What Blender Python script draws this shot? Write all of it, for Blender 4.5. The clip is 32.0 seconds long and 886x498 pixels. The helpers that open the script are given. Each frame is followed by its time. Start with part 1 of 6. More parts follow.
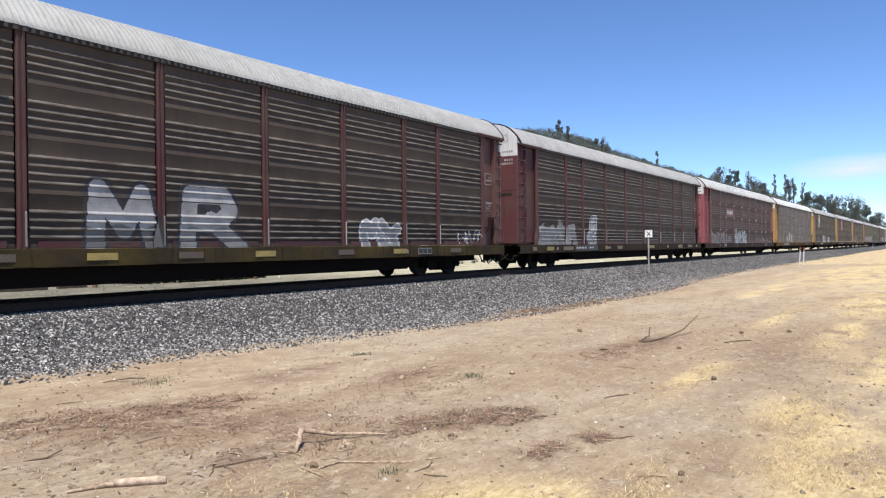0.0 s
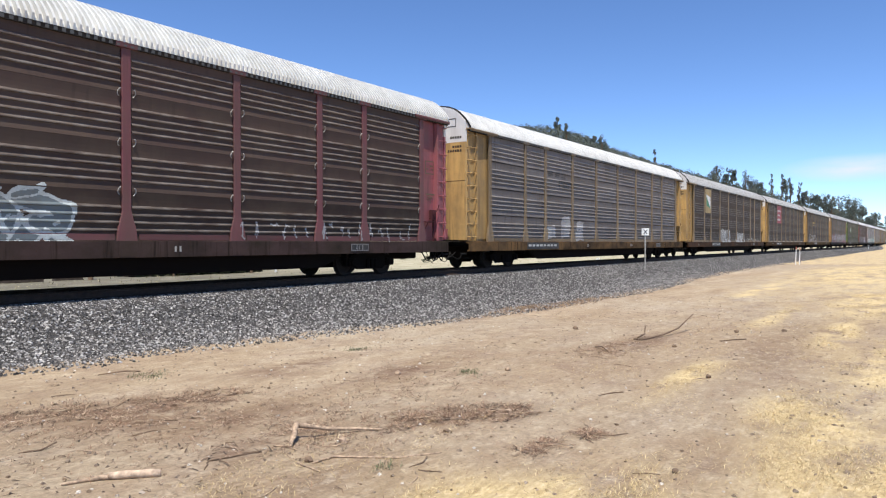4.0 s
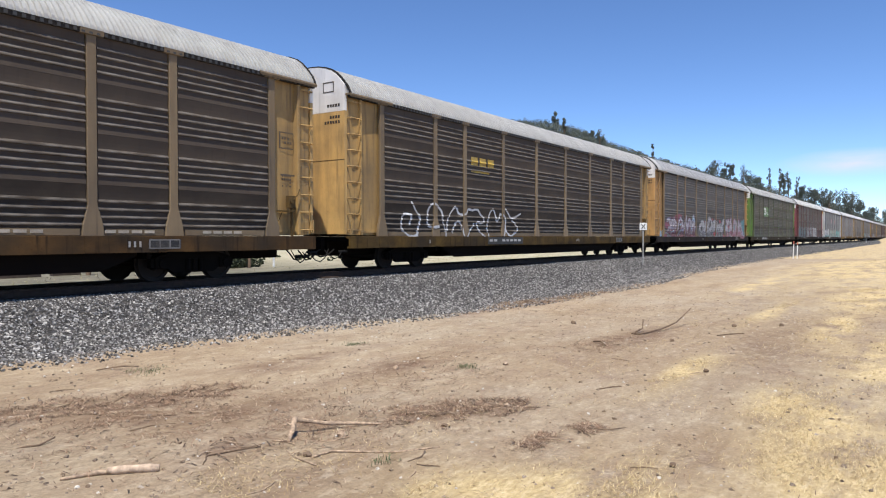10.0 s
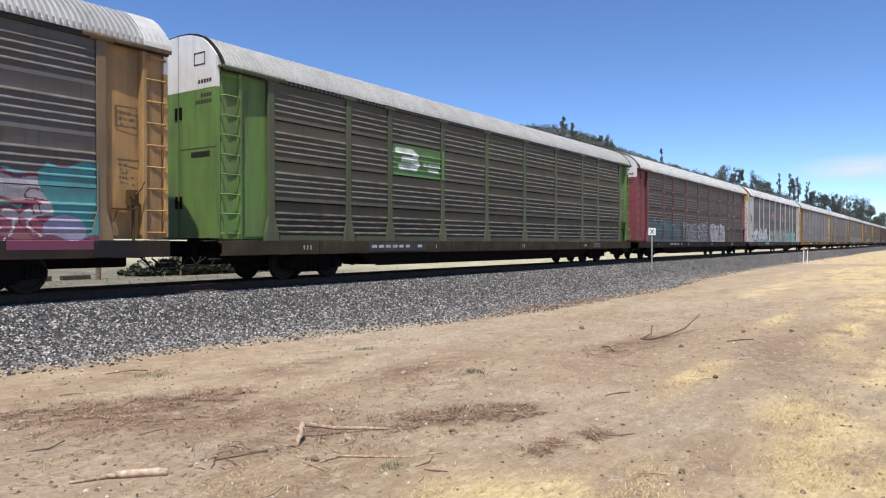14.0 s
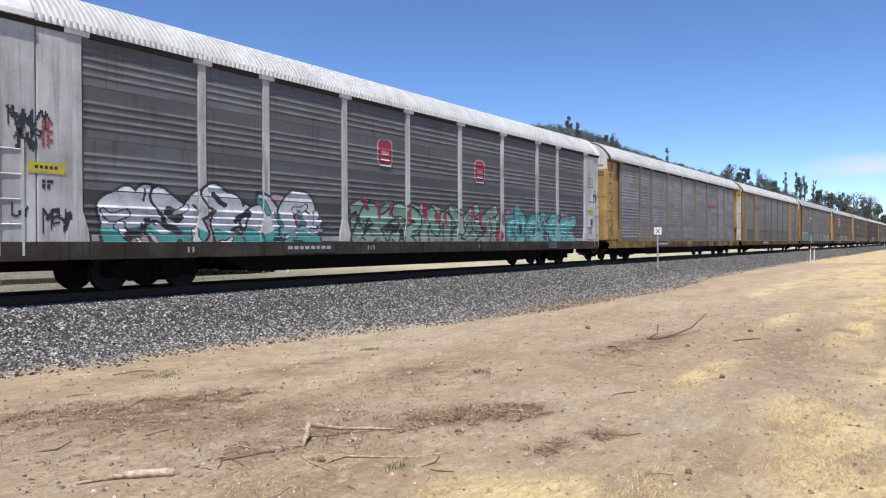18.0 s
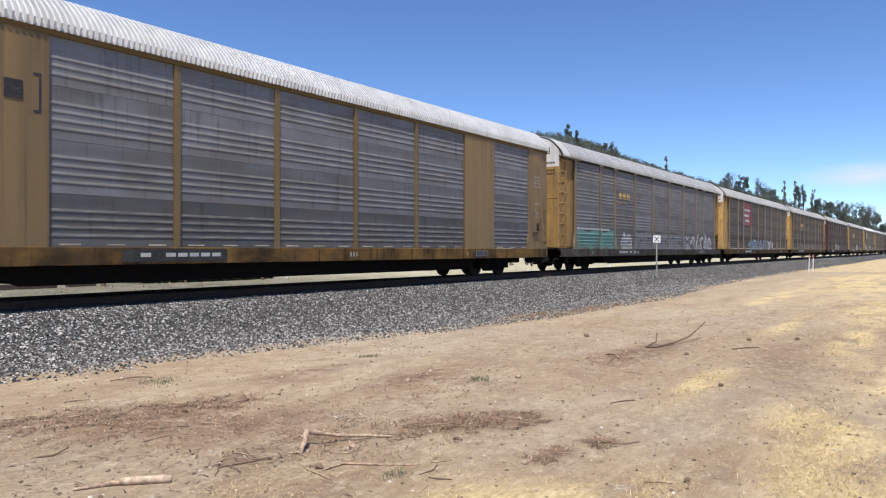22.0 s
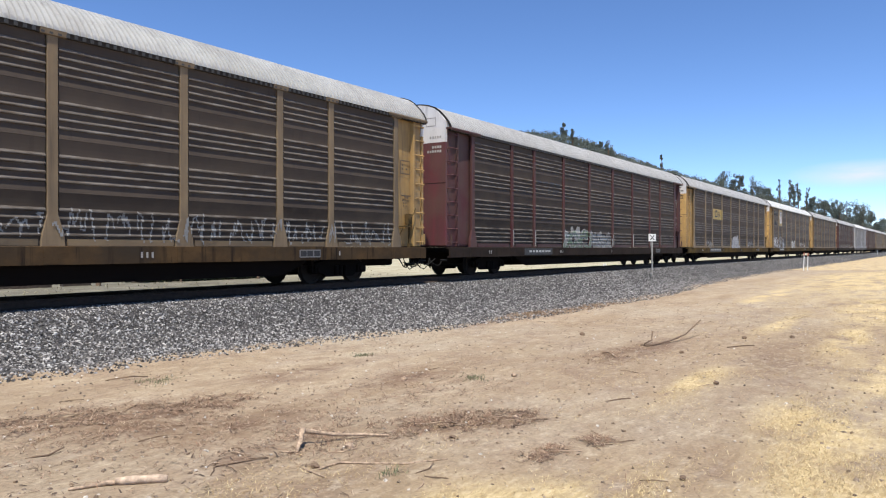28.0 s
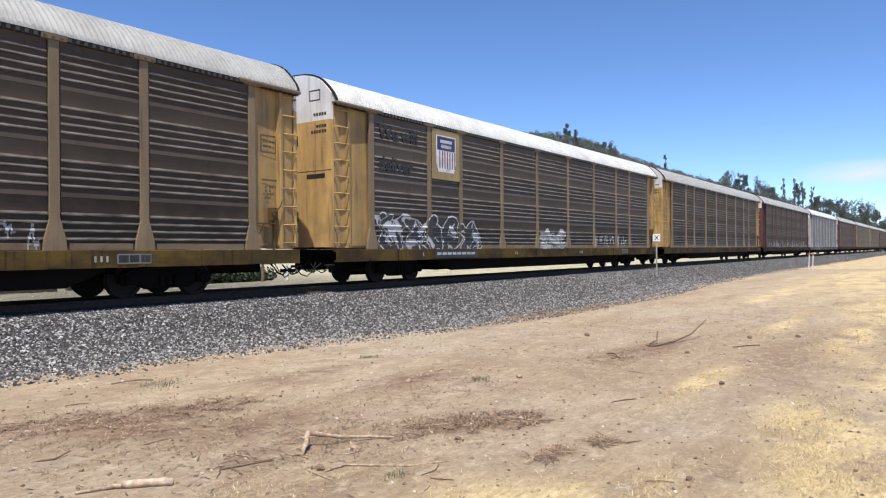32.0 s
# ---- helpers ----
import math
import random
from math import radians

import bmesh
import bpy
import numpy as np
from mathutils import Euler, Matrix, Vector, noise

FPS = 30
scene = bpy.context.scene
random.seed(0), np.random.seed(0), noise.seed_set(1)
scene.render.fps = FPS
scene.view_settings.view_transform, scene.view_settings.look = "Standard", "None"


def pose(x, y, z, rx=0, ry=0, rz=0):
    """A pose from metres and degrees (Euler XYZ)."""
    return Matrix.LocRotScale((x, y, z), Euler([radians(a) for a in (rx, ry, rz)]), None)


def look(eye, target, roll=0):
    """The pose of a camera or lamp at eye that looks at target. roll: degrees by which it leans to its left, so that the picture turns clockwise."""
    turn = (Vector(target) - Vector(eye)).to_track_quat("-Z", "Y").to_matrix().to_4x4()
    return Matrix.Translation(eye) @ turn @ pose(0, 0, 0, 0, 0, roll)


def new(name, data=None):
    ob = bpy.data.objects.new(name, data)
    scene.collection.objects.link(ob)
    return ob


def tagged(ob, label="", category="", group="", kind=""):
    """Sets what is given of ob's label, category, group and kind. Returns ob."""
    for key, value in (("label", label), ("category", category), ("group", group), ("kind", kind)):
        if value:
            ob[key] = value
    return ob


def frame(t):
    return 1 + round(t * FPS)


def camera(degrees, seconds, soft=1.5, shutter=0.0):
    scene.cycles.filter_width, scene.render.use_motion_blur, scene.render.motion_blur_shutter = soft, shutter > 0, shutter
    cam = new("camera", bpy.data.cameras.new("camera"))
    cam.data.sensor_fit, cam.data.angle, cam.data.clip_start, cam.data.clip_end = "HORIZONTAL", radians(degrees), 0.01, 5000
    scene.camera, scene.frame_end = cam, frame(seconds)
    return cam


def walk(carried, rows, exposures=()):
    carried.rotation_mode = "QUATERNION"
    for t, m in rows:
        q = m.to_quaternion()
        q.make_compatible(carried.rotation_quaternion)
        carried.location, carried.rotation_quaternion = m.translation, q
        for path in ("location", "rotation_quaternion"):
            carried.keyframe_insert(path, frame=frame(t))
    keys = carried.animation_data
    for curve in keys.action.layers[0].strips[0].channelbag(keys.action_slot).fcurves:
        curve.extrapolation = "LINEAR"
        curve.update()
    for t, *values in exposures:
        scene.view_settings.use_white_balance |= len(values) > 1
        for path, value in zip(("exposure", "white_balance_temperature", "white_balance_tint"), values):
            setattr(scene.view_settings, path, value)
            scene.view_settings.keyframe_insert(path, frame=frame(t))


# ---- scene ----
cam = camera(63.4, 32.0, soft=1.15)
EYE = Vector((0.0, 0.0, 1.0))


def aim(yaw, pitch, roll):
    """The camera's pose: yaw from the line of the track, pitch up, roll, in degrees."""
    a, b = radians(yaw), radians(pitch)
    return look(EYE, EYE + Vector((math.cos(a) * math.cos(b), math.sin(a) * math.cos(b), math.sin(b))), roll)


walk(cam, [(t, aim(a, b, c)) for t, a, b, c in (
    (0, 34.612, -0.15, -0.669),    (0.5, 34.496, -0.105, -0.732),    (1, 34.47, -0.07, -0.584),
    (1.5, 34.44, -0.034, -0.393),    (2, 34.363, -0.151, -0.173),    (2.5, 34.297, -0.252, -0.083),
    (3, 34.25, -0.413, -0.049),    (3.5, 34.331, -0.524, -0.053),    (5.5, 34.428, -0.177, -0.185),
    (6, 34.29, -0.272, -0.065),    (6.5, 34.276, -0.27, -0.02),    (7, 34.141, -0.173, -0.162),
    (7.5, 34.179, -0.175, -0.099),    (8, 34.299, -0.292, -0.103),    (8.5, 34.263, -0.504, 0.056),
    (9, 34.204, -0.691, 0),    (9.5, 34.264, -0.916, -0.089),    (10, 34.207, -0.889, -0.128),
    (10.5, 34.458, -0.766, -0.121),    (11, 34.458, -0.646, -0.068),    (11.5, 34.794, -0.475, -0.153),
    (12, 34.991, -0.336, -0.079),    (12.5, 35.092, -0.379, -0.179),    (13, 34.943, -0.348, -0.312),
    (13.5, 34.806, -0.376, -0.082),    (14, 34.853, -0.495, -0.061),    (14.5, 34.82, -0.525, 0.106),
    (16.5, 35.261, -0.284, -0.08),    (17, 35.301, -0.374, -0.422),    (17.5, 35.356, -0.512, -0.335),
    (18, 35.285, -0.481, -0.259),    (18.5, 35.275, -0.543, 0.007),    (19, 35.345, -0.44, -0.114),
    (19.5, 35.321, -0.17, 0.169),    (20, 35.251, 0.091, 0.121),    (20.5, 35.304, 0.189, 0.061),
    (21, 35.31, 0.187, 0.048),    (21.5, 35.19, 0.213, -0.037),    (22, 35.205, 0.086, 0.003),
    (22.5, 35.191, -0.028, -0.025),    (23, 35.233, -0.125, 0.121),    (23.5, 35.288, -0.145, 0.176),
    (24, 35.311, -0.16, 0.369),    (24.5, 35.231, -0.292, 0.107),    (25, 35.065, -0.214, -0.038),
    (25.5, 35.183, 0.049, 0.103),    (27.5, 34.857, -0.306, 0.089),    (28, 34.87, -0.011, -0.073),
    (28.5, 35.042, 0.049, -0.198),    (29, 35.166, -0.017, -0.348),    (29.5, 35.19, -0.203, -0.854),
    (30, 35.272, -0.36, -0.913),    (30.5, 35.235, -0.023, -0.896),    (31, 35.155, 0.171, -0.568),
    (31.5, 35.222, 0.221, -0.559),    (32, 35.191, 0.117, -0.469),
)], [(0, 0.46), (4.5, 0.43), (8, 0.36), (16, 0.34), (24, 0.35), (28, 0.43), (32, 0.45)])

# ---- sky, sun, exposure ----
SUN_DIR = Vector((-0.31, -0.21, 0.93)).normalized()
world = bpy.data.worlds.new("sky")
scene.world = world
world.use_nodes = True
_n = world.node_tree.nodes
_sky = _n.new("ShaderNodeTexSky")
_sky.sky_type = "NISHITA"
_sky.sun_disc = False
_sky.sun_elevation = math.asin(SUN_DIR.z)
_sky.sun_rotation = math.atan2(SUN_DIR.x, SUN_DIR.y)
_sky.altitude = 300
_sky.air_density = 0.55
_sky.dust_density = 0.0
_sky.ozone_density = 2.6
_hue = _n.new("ShaderNodeHueSaturation")
_hue.inputs["Hue"].default_value = 0.504
_hue.inputs["Saturation"].default_value = 1.12
world.node_tree.links.new(_sky.outputs["Color"], _hue.inputs["Color"])
world.node_tree.links.new(_hue.outputs["Color"], _n["Background"].inputs["Color"])
_n["Background"].inputs["Strength"].default_value = 0.165
_sun = new("sun", bpy.data.lights.new("sun", "SUN"))
_sun.data.energy = 4.8
_sun.data.angle = radians(0.53)
_sun.data.color = (1.0, 0.94, 0.845)
_sun.matrix_world = look(SUN_DIR * 300, (0, 0, 0))


def build_cloud():
    """A thin wisp of cloud, far beyond everything."""
    m = bpy.data.materials.new("cloud")
    m.use_nodes = True
    n, l = m.node_tree.nodes, m.node_tree.links
    n.clear()
    tc = n.new("ShaderNodeTexCoord")
    gr = n.new("ShaderNodeTexGradient")
    gr.gradient_type = "SPHERICAL"
    l.new(tc.outputs["Object"], gr.inputs["Vector"])
    nz = n.new("ShaderNodeTexNoise")
    nz.inputs["Scale"].default_value = 1.6
    nz.inputs["Detail"].default_value = 7
    l.new(tc.outputs["Object"], nz.inputs["Vector"])
    mul = n.new("ShaderNodeMath")
    mul.operation = "MULTIPLY"
    l.new(gr.outputs["Fac"], mul.inputs[0])
    l.new(nz.outputs["Fac"], mul.inputs[1])
    amt = n.new("ShaderNodeMath")
    amt.operation = "MULTIPLY"
    amt.use_clamp = True
    l.new(mul.outputs[0], amt.inputs[0])
    amt.inputs[1].default_value = 1.7
    em, tr, mx, out = n.new("ShaderNodeEmission"), n.new("ShaderNodeBsdfTransparent"), n.new("ShaderNodeMixShader"), n.new("ShaderNodeOutputMaterial")
    em.inputs["Color"].default_value = (0.72, 0.77, 0.86, 1)
    em.inputs["Strength"].default_value = 0.86
    l.new(amt.outputs[0], mx.inputs[0])
    l.new(tr.outputs[0], mx.inputs[1])
    l.new(em.outputs[0], mx.inputs[2])
    l.new(mx.outputs[0], out.inputs["Surface"])
    me = bpy.data.meshes.new("cloud")
    me.from_pydata([(-1, 0, -1), (1, 0, -1), (1, 0, 1), (-1, 0, 1)], [], [(0, 1, 2, 3)])
    me.materials.append(m)
    for az, el, w, h in ((4.2, 5.2, 215, 42),):
        ob = new("cloud", me)
        a = radians(az)
        ob.location = (2300 * math.cos(a), 2300 * math.sin(a), 2300 * math.tan(radians(el)))
        ob.rotation_euler = (0, 0, a - math.pi / 2)
        ob.scale = (w, 1, h)
        tagged(ob, "thin white wisp of cloud in the blue sky", "cloud", kind="structure")


build_cloud()

# ---- materials ----


def material(name, rough=0.8, metal=0.0):
    m = bpy.data.materials.new(name)
    m.use_nodes = True
    b = m.node_tree.nodes["Principled BSDF"]
    b.inputs["Roughness"].default_value = rough
    b.inputs["Metallic"].default_value = metal
    return m, m.node_tree.nodes, m.node_tree.links, b


def ramp(nodes, links, fac, stops):
    r = nodes.new("ShaderNodeValToRGB")
    e = r.color_ramp.elements
    while len(e) < len(stops):
        e.new(0.5)
    for el, (pos, col) in zip(e, stops):
        el.position = pos
        el.color = (*col, 1) if not isinstance(col, float) else (col, col, col, 1)
    links.new(fac, r.inputs["Fac"])
    return r.outputs["Color"]


def noise_tex(nodes, links, vec, scale, detail=4, rough=0.55):
    t = nodes.new("ShaderNodeTexNoise")
    t.inputs["Scale"].default_value = scale
    t.inputs["Detail"].default_value = detail
    t.inputs["Roughness"].default_value = rough
    if vec is not None:
        links.new(vec, t.inputs["Vector"])
    return t.outputs["Fac"]


def scaled(nodes, links, vec, s, shift=None):
    m = nodes.new("ShaderNodeMapping")
    m.inputs["Scale"].default_value = s
    links.new(vec, m.inputs["Vector"])
    if shift is not None:
        links.new(shift, m.inputs["Location"])
    return m.outputs["Vector"]


def mix(nodes, links, fac, a, b, kind="MIX"):
    m = nodes.new("ShaderNodeMix")
    m.data_type, m.blend_type = "RGBA", kind
    for sock, v in ((m.inputs[0], fac), (m.inputs[6], a), (m.inputs[7], b)):
        if isinstance(v, (int, float)):
            sock.default_value = v
        elif isinstance(v, tuple):
            sock.default_value = (*v, 1)
        else:
            links.new(v, sock)
    return m.outputs[2]


def bump(nodes, links, height, strength, dist, bsdf):
    b = nodes.new("ShaderNodeBump")
    b.inputs["Strength"].default_value = strength
    b.inputs["Distance"].default_value = dist
    links.new(height, b.inputs["Height"])
    links.new(b.outputs["Normal"], bsdf.inputs["Normal"])


def coords(nodes, links):
    """Object space, shifted by the object's own random number."""
    tc = nodes.new("ShaderNodeTexCoord")
    oi = nodes.new("ShaderNodeObjectInfo")
    mul = nodes.new("ShaderNodeVectorMath")
    mul.operation = "SCALE"
    mul.inputs[0].default_value = (37.0, 13.0, 91.0)
    links.new(oi.outputs["Random"], mul.inputs["Scale"])
    add = nodes.new("ShaderNodeVectorMath")
    links.new(tc.outputs["Object"], add.inputs[0])
    links.new(mul.outputs["Vector"], add.inputs[1])
    return add.outputs["Vector"], oi


def painted(name, rough, metal, grime, spots, grain=(2.2, 2.2, 0.3), gloss=0.32, soil=1.0):
    """Weathered steel paint in the object's own colour: streaks of grime, stains and rust."""
    m, n, l, b = material(name, rough, metal)
    b.inputs["Specular IOR Level"].default_value = gloss
    v, oi = coords(n, l)
    streaks = noise_tex(n, l, scaled(n, l, v, grain), 1.0, 5, 0.6)
    blot = noise_tex(n, l, v, 0.9, 5, 0.6)
    fine = noise_tex(n, l, v, 22.0, 3, 0.6)
    col = mix(n, l, ramp(n, l, streaks, [(0.38, 0.0), (0.72, grime)]), oi.outputs["Color"], tuple(soil * c for c in (0.055, 0.045, 0.036)))
    col = mix(n, l, ramp(n, l, blot, [(0.42, 0.0), (0.75, grime)]), col, tuple(soil * c for c in (0.11, 0.085, 0.06)))
    drips = noise_tex(n, l, scaled(n, l, v, (7.0, 7.0, 0.45)), 1.0, 4, 0.6)
    col = mix(n, l, ramp(n, l, drips, [(0.56, 0.0), (0.70, grime * 0.9)]), col, tuple(soil * c for c in (0.05, 0.038, 0.03)))
    col = mix(n, l, ramp(n, l, fine, [(0.60, 0.0), (0.78, spots)]), col, tuple(soil * c for c in (0.13, 0.055, 0.025)))
    col = mix(n, l, ramp(n, l, fine, [(0.2, 0.25 * soil), (0.5, 0.0)]), col, (0.5, 0.5, 0.48), "SOFT_LIGHT")
    l.new(col, b.inputs["Base Color"])
    bump(n, l, blot, 0.25, 0.03, b)
    return m


PAINT = painted("weathered_paint", 0.6, 0.0, 0.50, 0.40)
SILL_PAINT = painted("grimy_sill_paint", 0.8, 0.0, 1.0, 0.7, (0.9, 0.9, 1.4), 0.05, 0.42)
FRESH = painted("white_door_paint", 0.6, 0.0, 0.24, 0.2)
STEEL = painted("galvanised_steel", 0.68, 0.05, 0.46, 0.15, (0.45, 0.45, 2.4), 0.15)


def pale_ribs(base):
    """Galvanised rib steel mixed paler in patches: highlight painted into the worn ribs."""
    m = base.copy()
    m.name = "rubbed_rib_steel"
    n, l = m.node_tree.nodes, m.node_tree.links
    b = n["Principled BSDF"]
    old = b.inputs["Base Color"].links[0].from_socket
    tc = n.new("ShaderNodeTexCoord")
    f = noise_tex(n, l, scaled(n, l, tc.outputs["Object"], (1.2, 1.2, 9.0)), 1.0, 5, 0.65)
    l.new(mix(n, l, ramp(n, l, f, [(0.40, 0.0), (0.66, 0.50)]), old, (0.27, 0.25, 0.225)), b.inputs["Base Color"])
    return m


RIB_STEEL = pale_ribs(STEEL)
ROOF = painted("roof_sheet", 0.5, 0.1, 0.2, 0.12)
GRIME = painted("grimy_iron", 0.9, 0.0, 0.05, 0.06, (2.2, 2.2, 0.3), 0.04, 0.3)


def plain(name, col, rough=0.8, scale=8.0, amount=0.5, metal=0.0):
    m, n, l, b = material(name, rough, metal)
    v, oi = coords(n, l)
    f = noise_tex(n, l, v, scale, 5, 0.6)
    l.new(ramp(n, l, f, [(0.3, tuple(c * (1 - amount) for c in col)), (0.7, tuple(min(1, c * (1 + amount)) for c in col))]), b.inputs["Base Color"])
    bump(n, l, f, 0.4, 0.02, b)
    return m


def ground_material():
    m, n, l, b = material("dry_dirt", 0.95)
    tc = n.new("ShaderNodeTexCoord")
    v = tc.outputs["Object"]
    big = noise_tex(n, l, v, 0.16, 4, 0.55)
    streak = noise_tex(n, l, scaled(n, l, v, (0.16, 0.75, 1.0)), 1.0, 6, 0.62)
    mid = noise_tex(n, l, v, 1.7, 6, 0.65)
    fine = noise_tex(n, l, v, 24.0, 6, 0.75)
    dirt = ramp(n, l, streak, [(0.30, (0.225, 0.150, 0.090)), (0.42, (0.335, 0.246, 0.158)), (0.54, (0.405, 0.312, 0.212)), (0.70, (0.49, 0.402, 0.292))])
    ba = n.new("ShaderNodeAttribute")
    ba.attribute_name = "brown"
    dirt = mix(n, l, ba.outputs["Fac"], dirt, ramp(n, l, streak, [(0.3, (0.215, 0.143, 0.087)), (0.7, (0.335, 0.243, 0.155))]))
    dirt = mix(n, l, ramp(n, l, big, [(0.45, 0.0), (0.62, 0.6)]), dirt, (0.42, 0.358, 0.272))
    clods = noise_tex(n, l, scaled(n, l, v, (0.7, 1.3, 1.0)), 5.5, 8, 0.72)
    dirt = mix(n, l, ramp(n, l, clods, [(0.34, 0.5), (0.45, 0.0)]), dirt, (0.215, 0.150, 0.098))
    dirt = mix(n, l, ramp(n, l, clods, [(0.50, 0.0), (0.66, 0.7)]), dirt, (0.57, 0.475, 0.35))
    straw = ramp(n, l, noise_tex(n, l, scaled(n, l, v, (1, 2.2, 1)), 9.0, 5, 0.7), [(0.3, (0.38, 0.275, 0.135)), (0.5, (0.55, 0.425, 0.22)), (0.7, (0.71, 0.58, 0.35))])
    col = mix(n, l, ramp(n, l, mid, [(0.46, 0.0), (0.66, 0.65)]), dirt, (0.255, 0.170, 0.112))
    col = mix(n, l, ramp(n, l, fine, [(0.35, 0.5), (0.6, 0.0)]), col, (0.10, 0.072, 0.05))
    lit = n.new("ShaderNodeAttribute")
    lit.attribute_name = "litter"
    damp = n.new("ShaderNodeMath")
    damp.operation = "MULTIPLY"
    l.new(lit.outputs["Fac"], damp.inputs[0])
    l.new(ramp(n, l, noise_tex(n, l, v, 3.6, 8, 0.75), [(0.36, 0.0), (0.53, 0.92)]), damp.inputs[1])
    col = mix(n, l, damp.outputs[0], col, (0.150, 0.086, 0.054))
    at = n.new("ShaderNodeAttribute")
    at.attribute_name = "straw"
    gate = n.new("ShaderNodeMath")
    gate.operation = "MULTIPLY"
    l.new(at.outputs["Fac"], gate.inputs[0])
    l.new(ramp(n, l, noise_tex(n, l, scaled(n, l, v, (0.5, 1.1, 1)), 1.3, 6, 0.65), [(0.36, 0.0), (0.54, 1.0)]), gate.inputs[1])
    col = mix(n, l, gate.outputs[0], col, straw)
    fa = n.new("ShaderNodeAttribute")
    fa.attribute_name = "field"
    pale = ramp(n, l, noise_tex(n, l, scaled(n, l, v, (0.35, 0.9, 1)), 1.0, 6, 0.65), [(0.30, (0.20, 0.18, 0.105)), (0.42, (0.33, 0.295, 0.19)), (0.58, (0.43, 0.39, 0.27)), (0.76, (0.54, 0.50, 0.38))])
    # Field ground mixed towards a darker tone by this mask.
    ta = n.new("ShaderNodeAttribute")
    ta.attribute_name = "field_dark"
    pale = mix(n, l, ta.outputs["Fac"], pale, ramp(n, l, noise_tex(n, l, v, 0.8, 6, 0.7), [(0.40, (0.035, 0.033, 0.024)), (0.54, (0.075, 0.068, 0.048)), (0.70, (0.20, 0.185, 0.14))]))
    col = mix(n, l, fa.outputs["Fac"], col, pale)
    l.new(col, b.inputs["Base Color"])
    bump(n, l, mix(n, l, 0.5, clods, fine), 0.85, 0.05, b)
    return m


GROUND = ground_material()


def ballast_material():
    m, n, l, b = material("ballast", 0.85)
    tc = n.new("ShaderNodeTexCoord")
    vo = n.new("ShaderNodeTexVoronoi")
    vo.inputs["Scale"].default_value = 30.0
    l.new(tc.outputs["Object"], vo.inputs["Vector"])
    sep = n.new("ShaderNodeSeparateColor")
    l.new(vo.outputs["Color"], sep.inputs["Color"])
    col = ramp(n, l, sep.outputs[0], [(0.1, (0.045, 0.043, 0.042)), (0.6, (0.13, 0.126, 0.122)), (0.95, (0.34, 0.33, 0.32))])
    # Shade in the gaps between stones, mixed into the colour.
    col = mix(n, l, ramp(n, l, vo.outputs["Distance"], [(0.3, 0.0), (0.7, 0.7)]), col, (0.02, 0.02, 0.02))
    l.new(col, b.inputs["Base Color"])
    inv = ramp(n, l, vo.outputs["Distance"], [(0.1, 1.0), (0.6, 0.0)])
    bump(n, l, inv, 1.0, 0.05, b)
    return m


BALLAST = ballast_material()


def island_material(name, lo, mid, hi, rough=0.85, knee=0.55):
    m, n, l, b = material(name, rough)
    g = n.new("ShaderNodeNewGeometry")
    tc = n.new("ShaderNodeTexCoord")
    col = ramp(n, l, g.outputs["Random Per Island"], [(0.0, lo), (knee, mid), (1.0, hi)])
    f = noise_tex(n, l, tc.outputs["Object"], 30.0, 3, 0.6)
    col = mix(n, l, ramp(n, l, f, [(0.3, 0.35), (0.6, 0.0)]), col, tuple(c * 0.4 for c in lo))
    l.new(col, b.inputs["Base Color"])
    return m


STONES = island_material("crushed_stone", (0.022, 0.020, 0.019), (0.122, 0.114, 0.110), (0.60, 0.58, 0.55), 0.85, 0.69)
LEAVES = island_material("leaves", (0.020, 0.030, 0.014), (0.042, 0.056, 0.026), (0.085, 0.098, 0.05))
STRAW = island_material("dry_grass", (0.32, 0.22, 0.10), (0.57, 0.435, 0.22), (0.76, 0.63, 0.38))
WEED = island_material("dead_weed", (0.115, 0.070, 0.045), (0.31, 0.19, 0.12), (0.55, 0.43, 0.30))
LOGWOOD = plain("log_wood", (0.46, 0.345, 0.25), 0.85, 16, 0.45)
TWIG = plain("dry_wood", (0.36, 0.262, 0.18), 0.85, 22, 0.55)
BARK = plain("bark", (0.17, 0.115, 0.075), 0.9, 3, 0.4)
TIE = plain("tie_timber", (0.06, 0.045, 0.035), 0.9, 6, 0.4)
RAIL = plain("rusty_rail", (0.045, 0.027, 0.019), 0.9, 9, 0.35)
WHITE = plain("white_paint", (0.78, 0.78, 0.75), 0.6, 6, 0.12)
BLACK = plain("black_paint", (0.02, 0.02, 0.02), 0.6, 6, 0.3)
ORANGE = plain("orange_plastic", (0.40, 0.11, 0.075), 0.6, 6, 0.2)
POST = plain("grey_post", (0.30, 0.29, 0.27), 0.7, 6, 0.3)

# ---- mesh helpers ----


def quads(bm, rows, close=False):
    """Skins rows of points (each a list of 3-tuples) with quads."""
    vs = [[bm.verts.new(p) for p in r] for r in rows]
    for a, b in zip(vs, vs[1:]):
        k = len(a)
        for i in range(k if close else k - 1):
            bm.faces.new((a[i], a[(i + 1) % k], b[(i + 1) % k], b[i]))
    return vs


def box(bm, x0, x1, y0, y1, z0, z1):
    v = [bm.verts.new(p) for p in ((x0, y0, z0), (x1, y0, z0), (x1, y1, z0), (x0, y1, z0), (x0, y0, z1), (x1, y0, z1), (x1, y1, z1), (x0, y1, z1))]
    for f in ((3, 2, 1, 0), (4, 5, 6, 7), (0, 1, 5, 4), (1, 2, 6, 5), (2, 3, 7, 6), (3, 0, 4, 7)):
        bm.faces.new([v[i] for i in f])
    return v


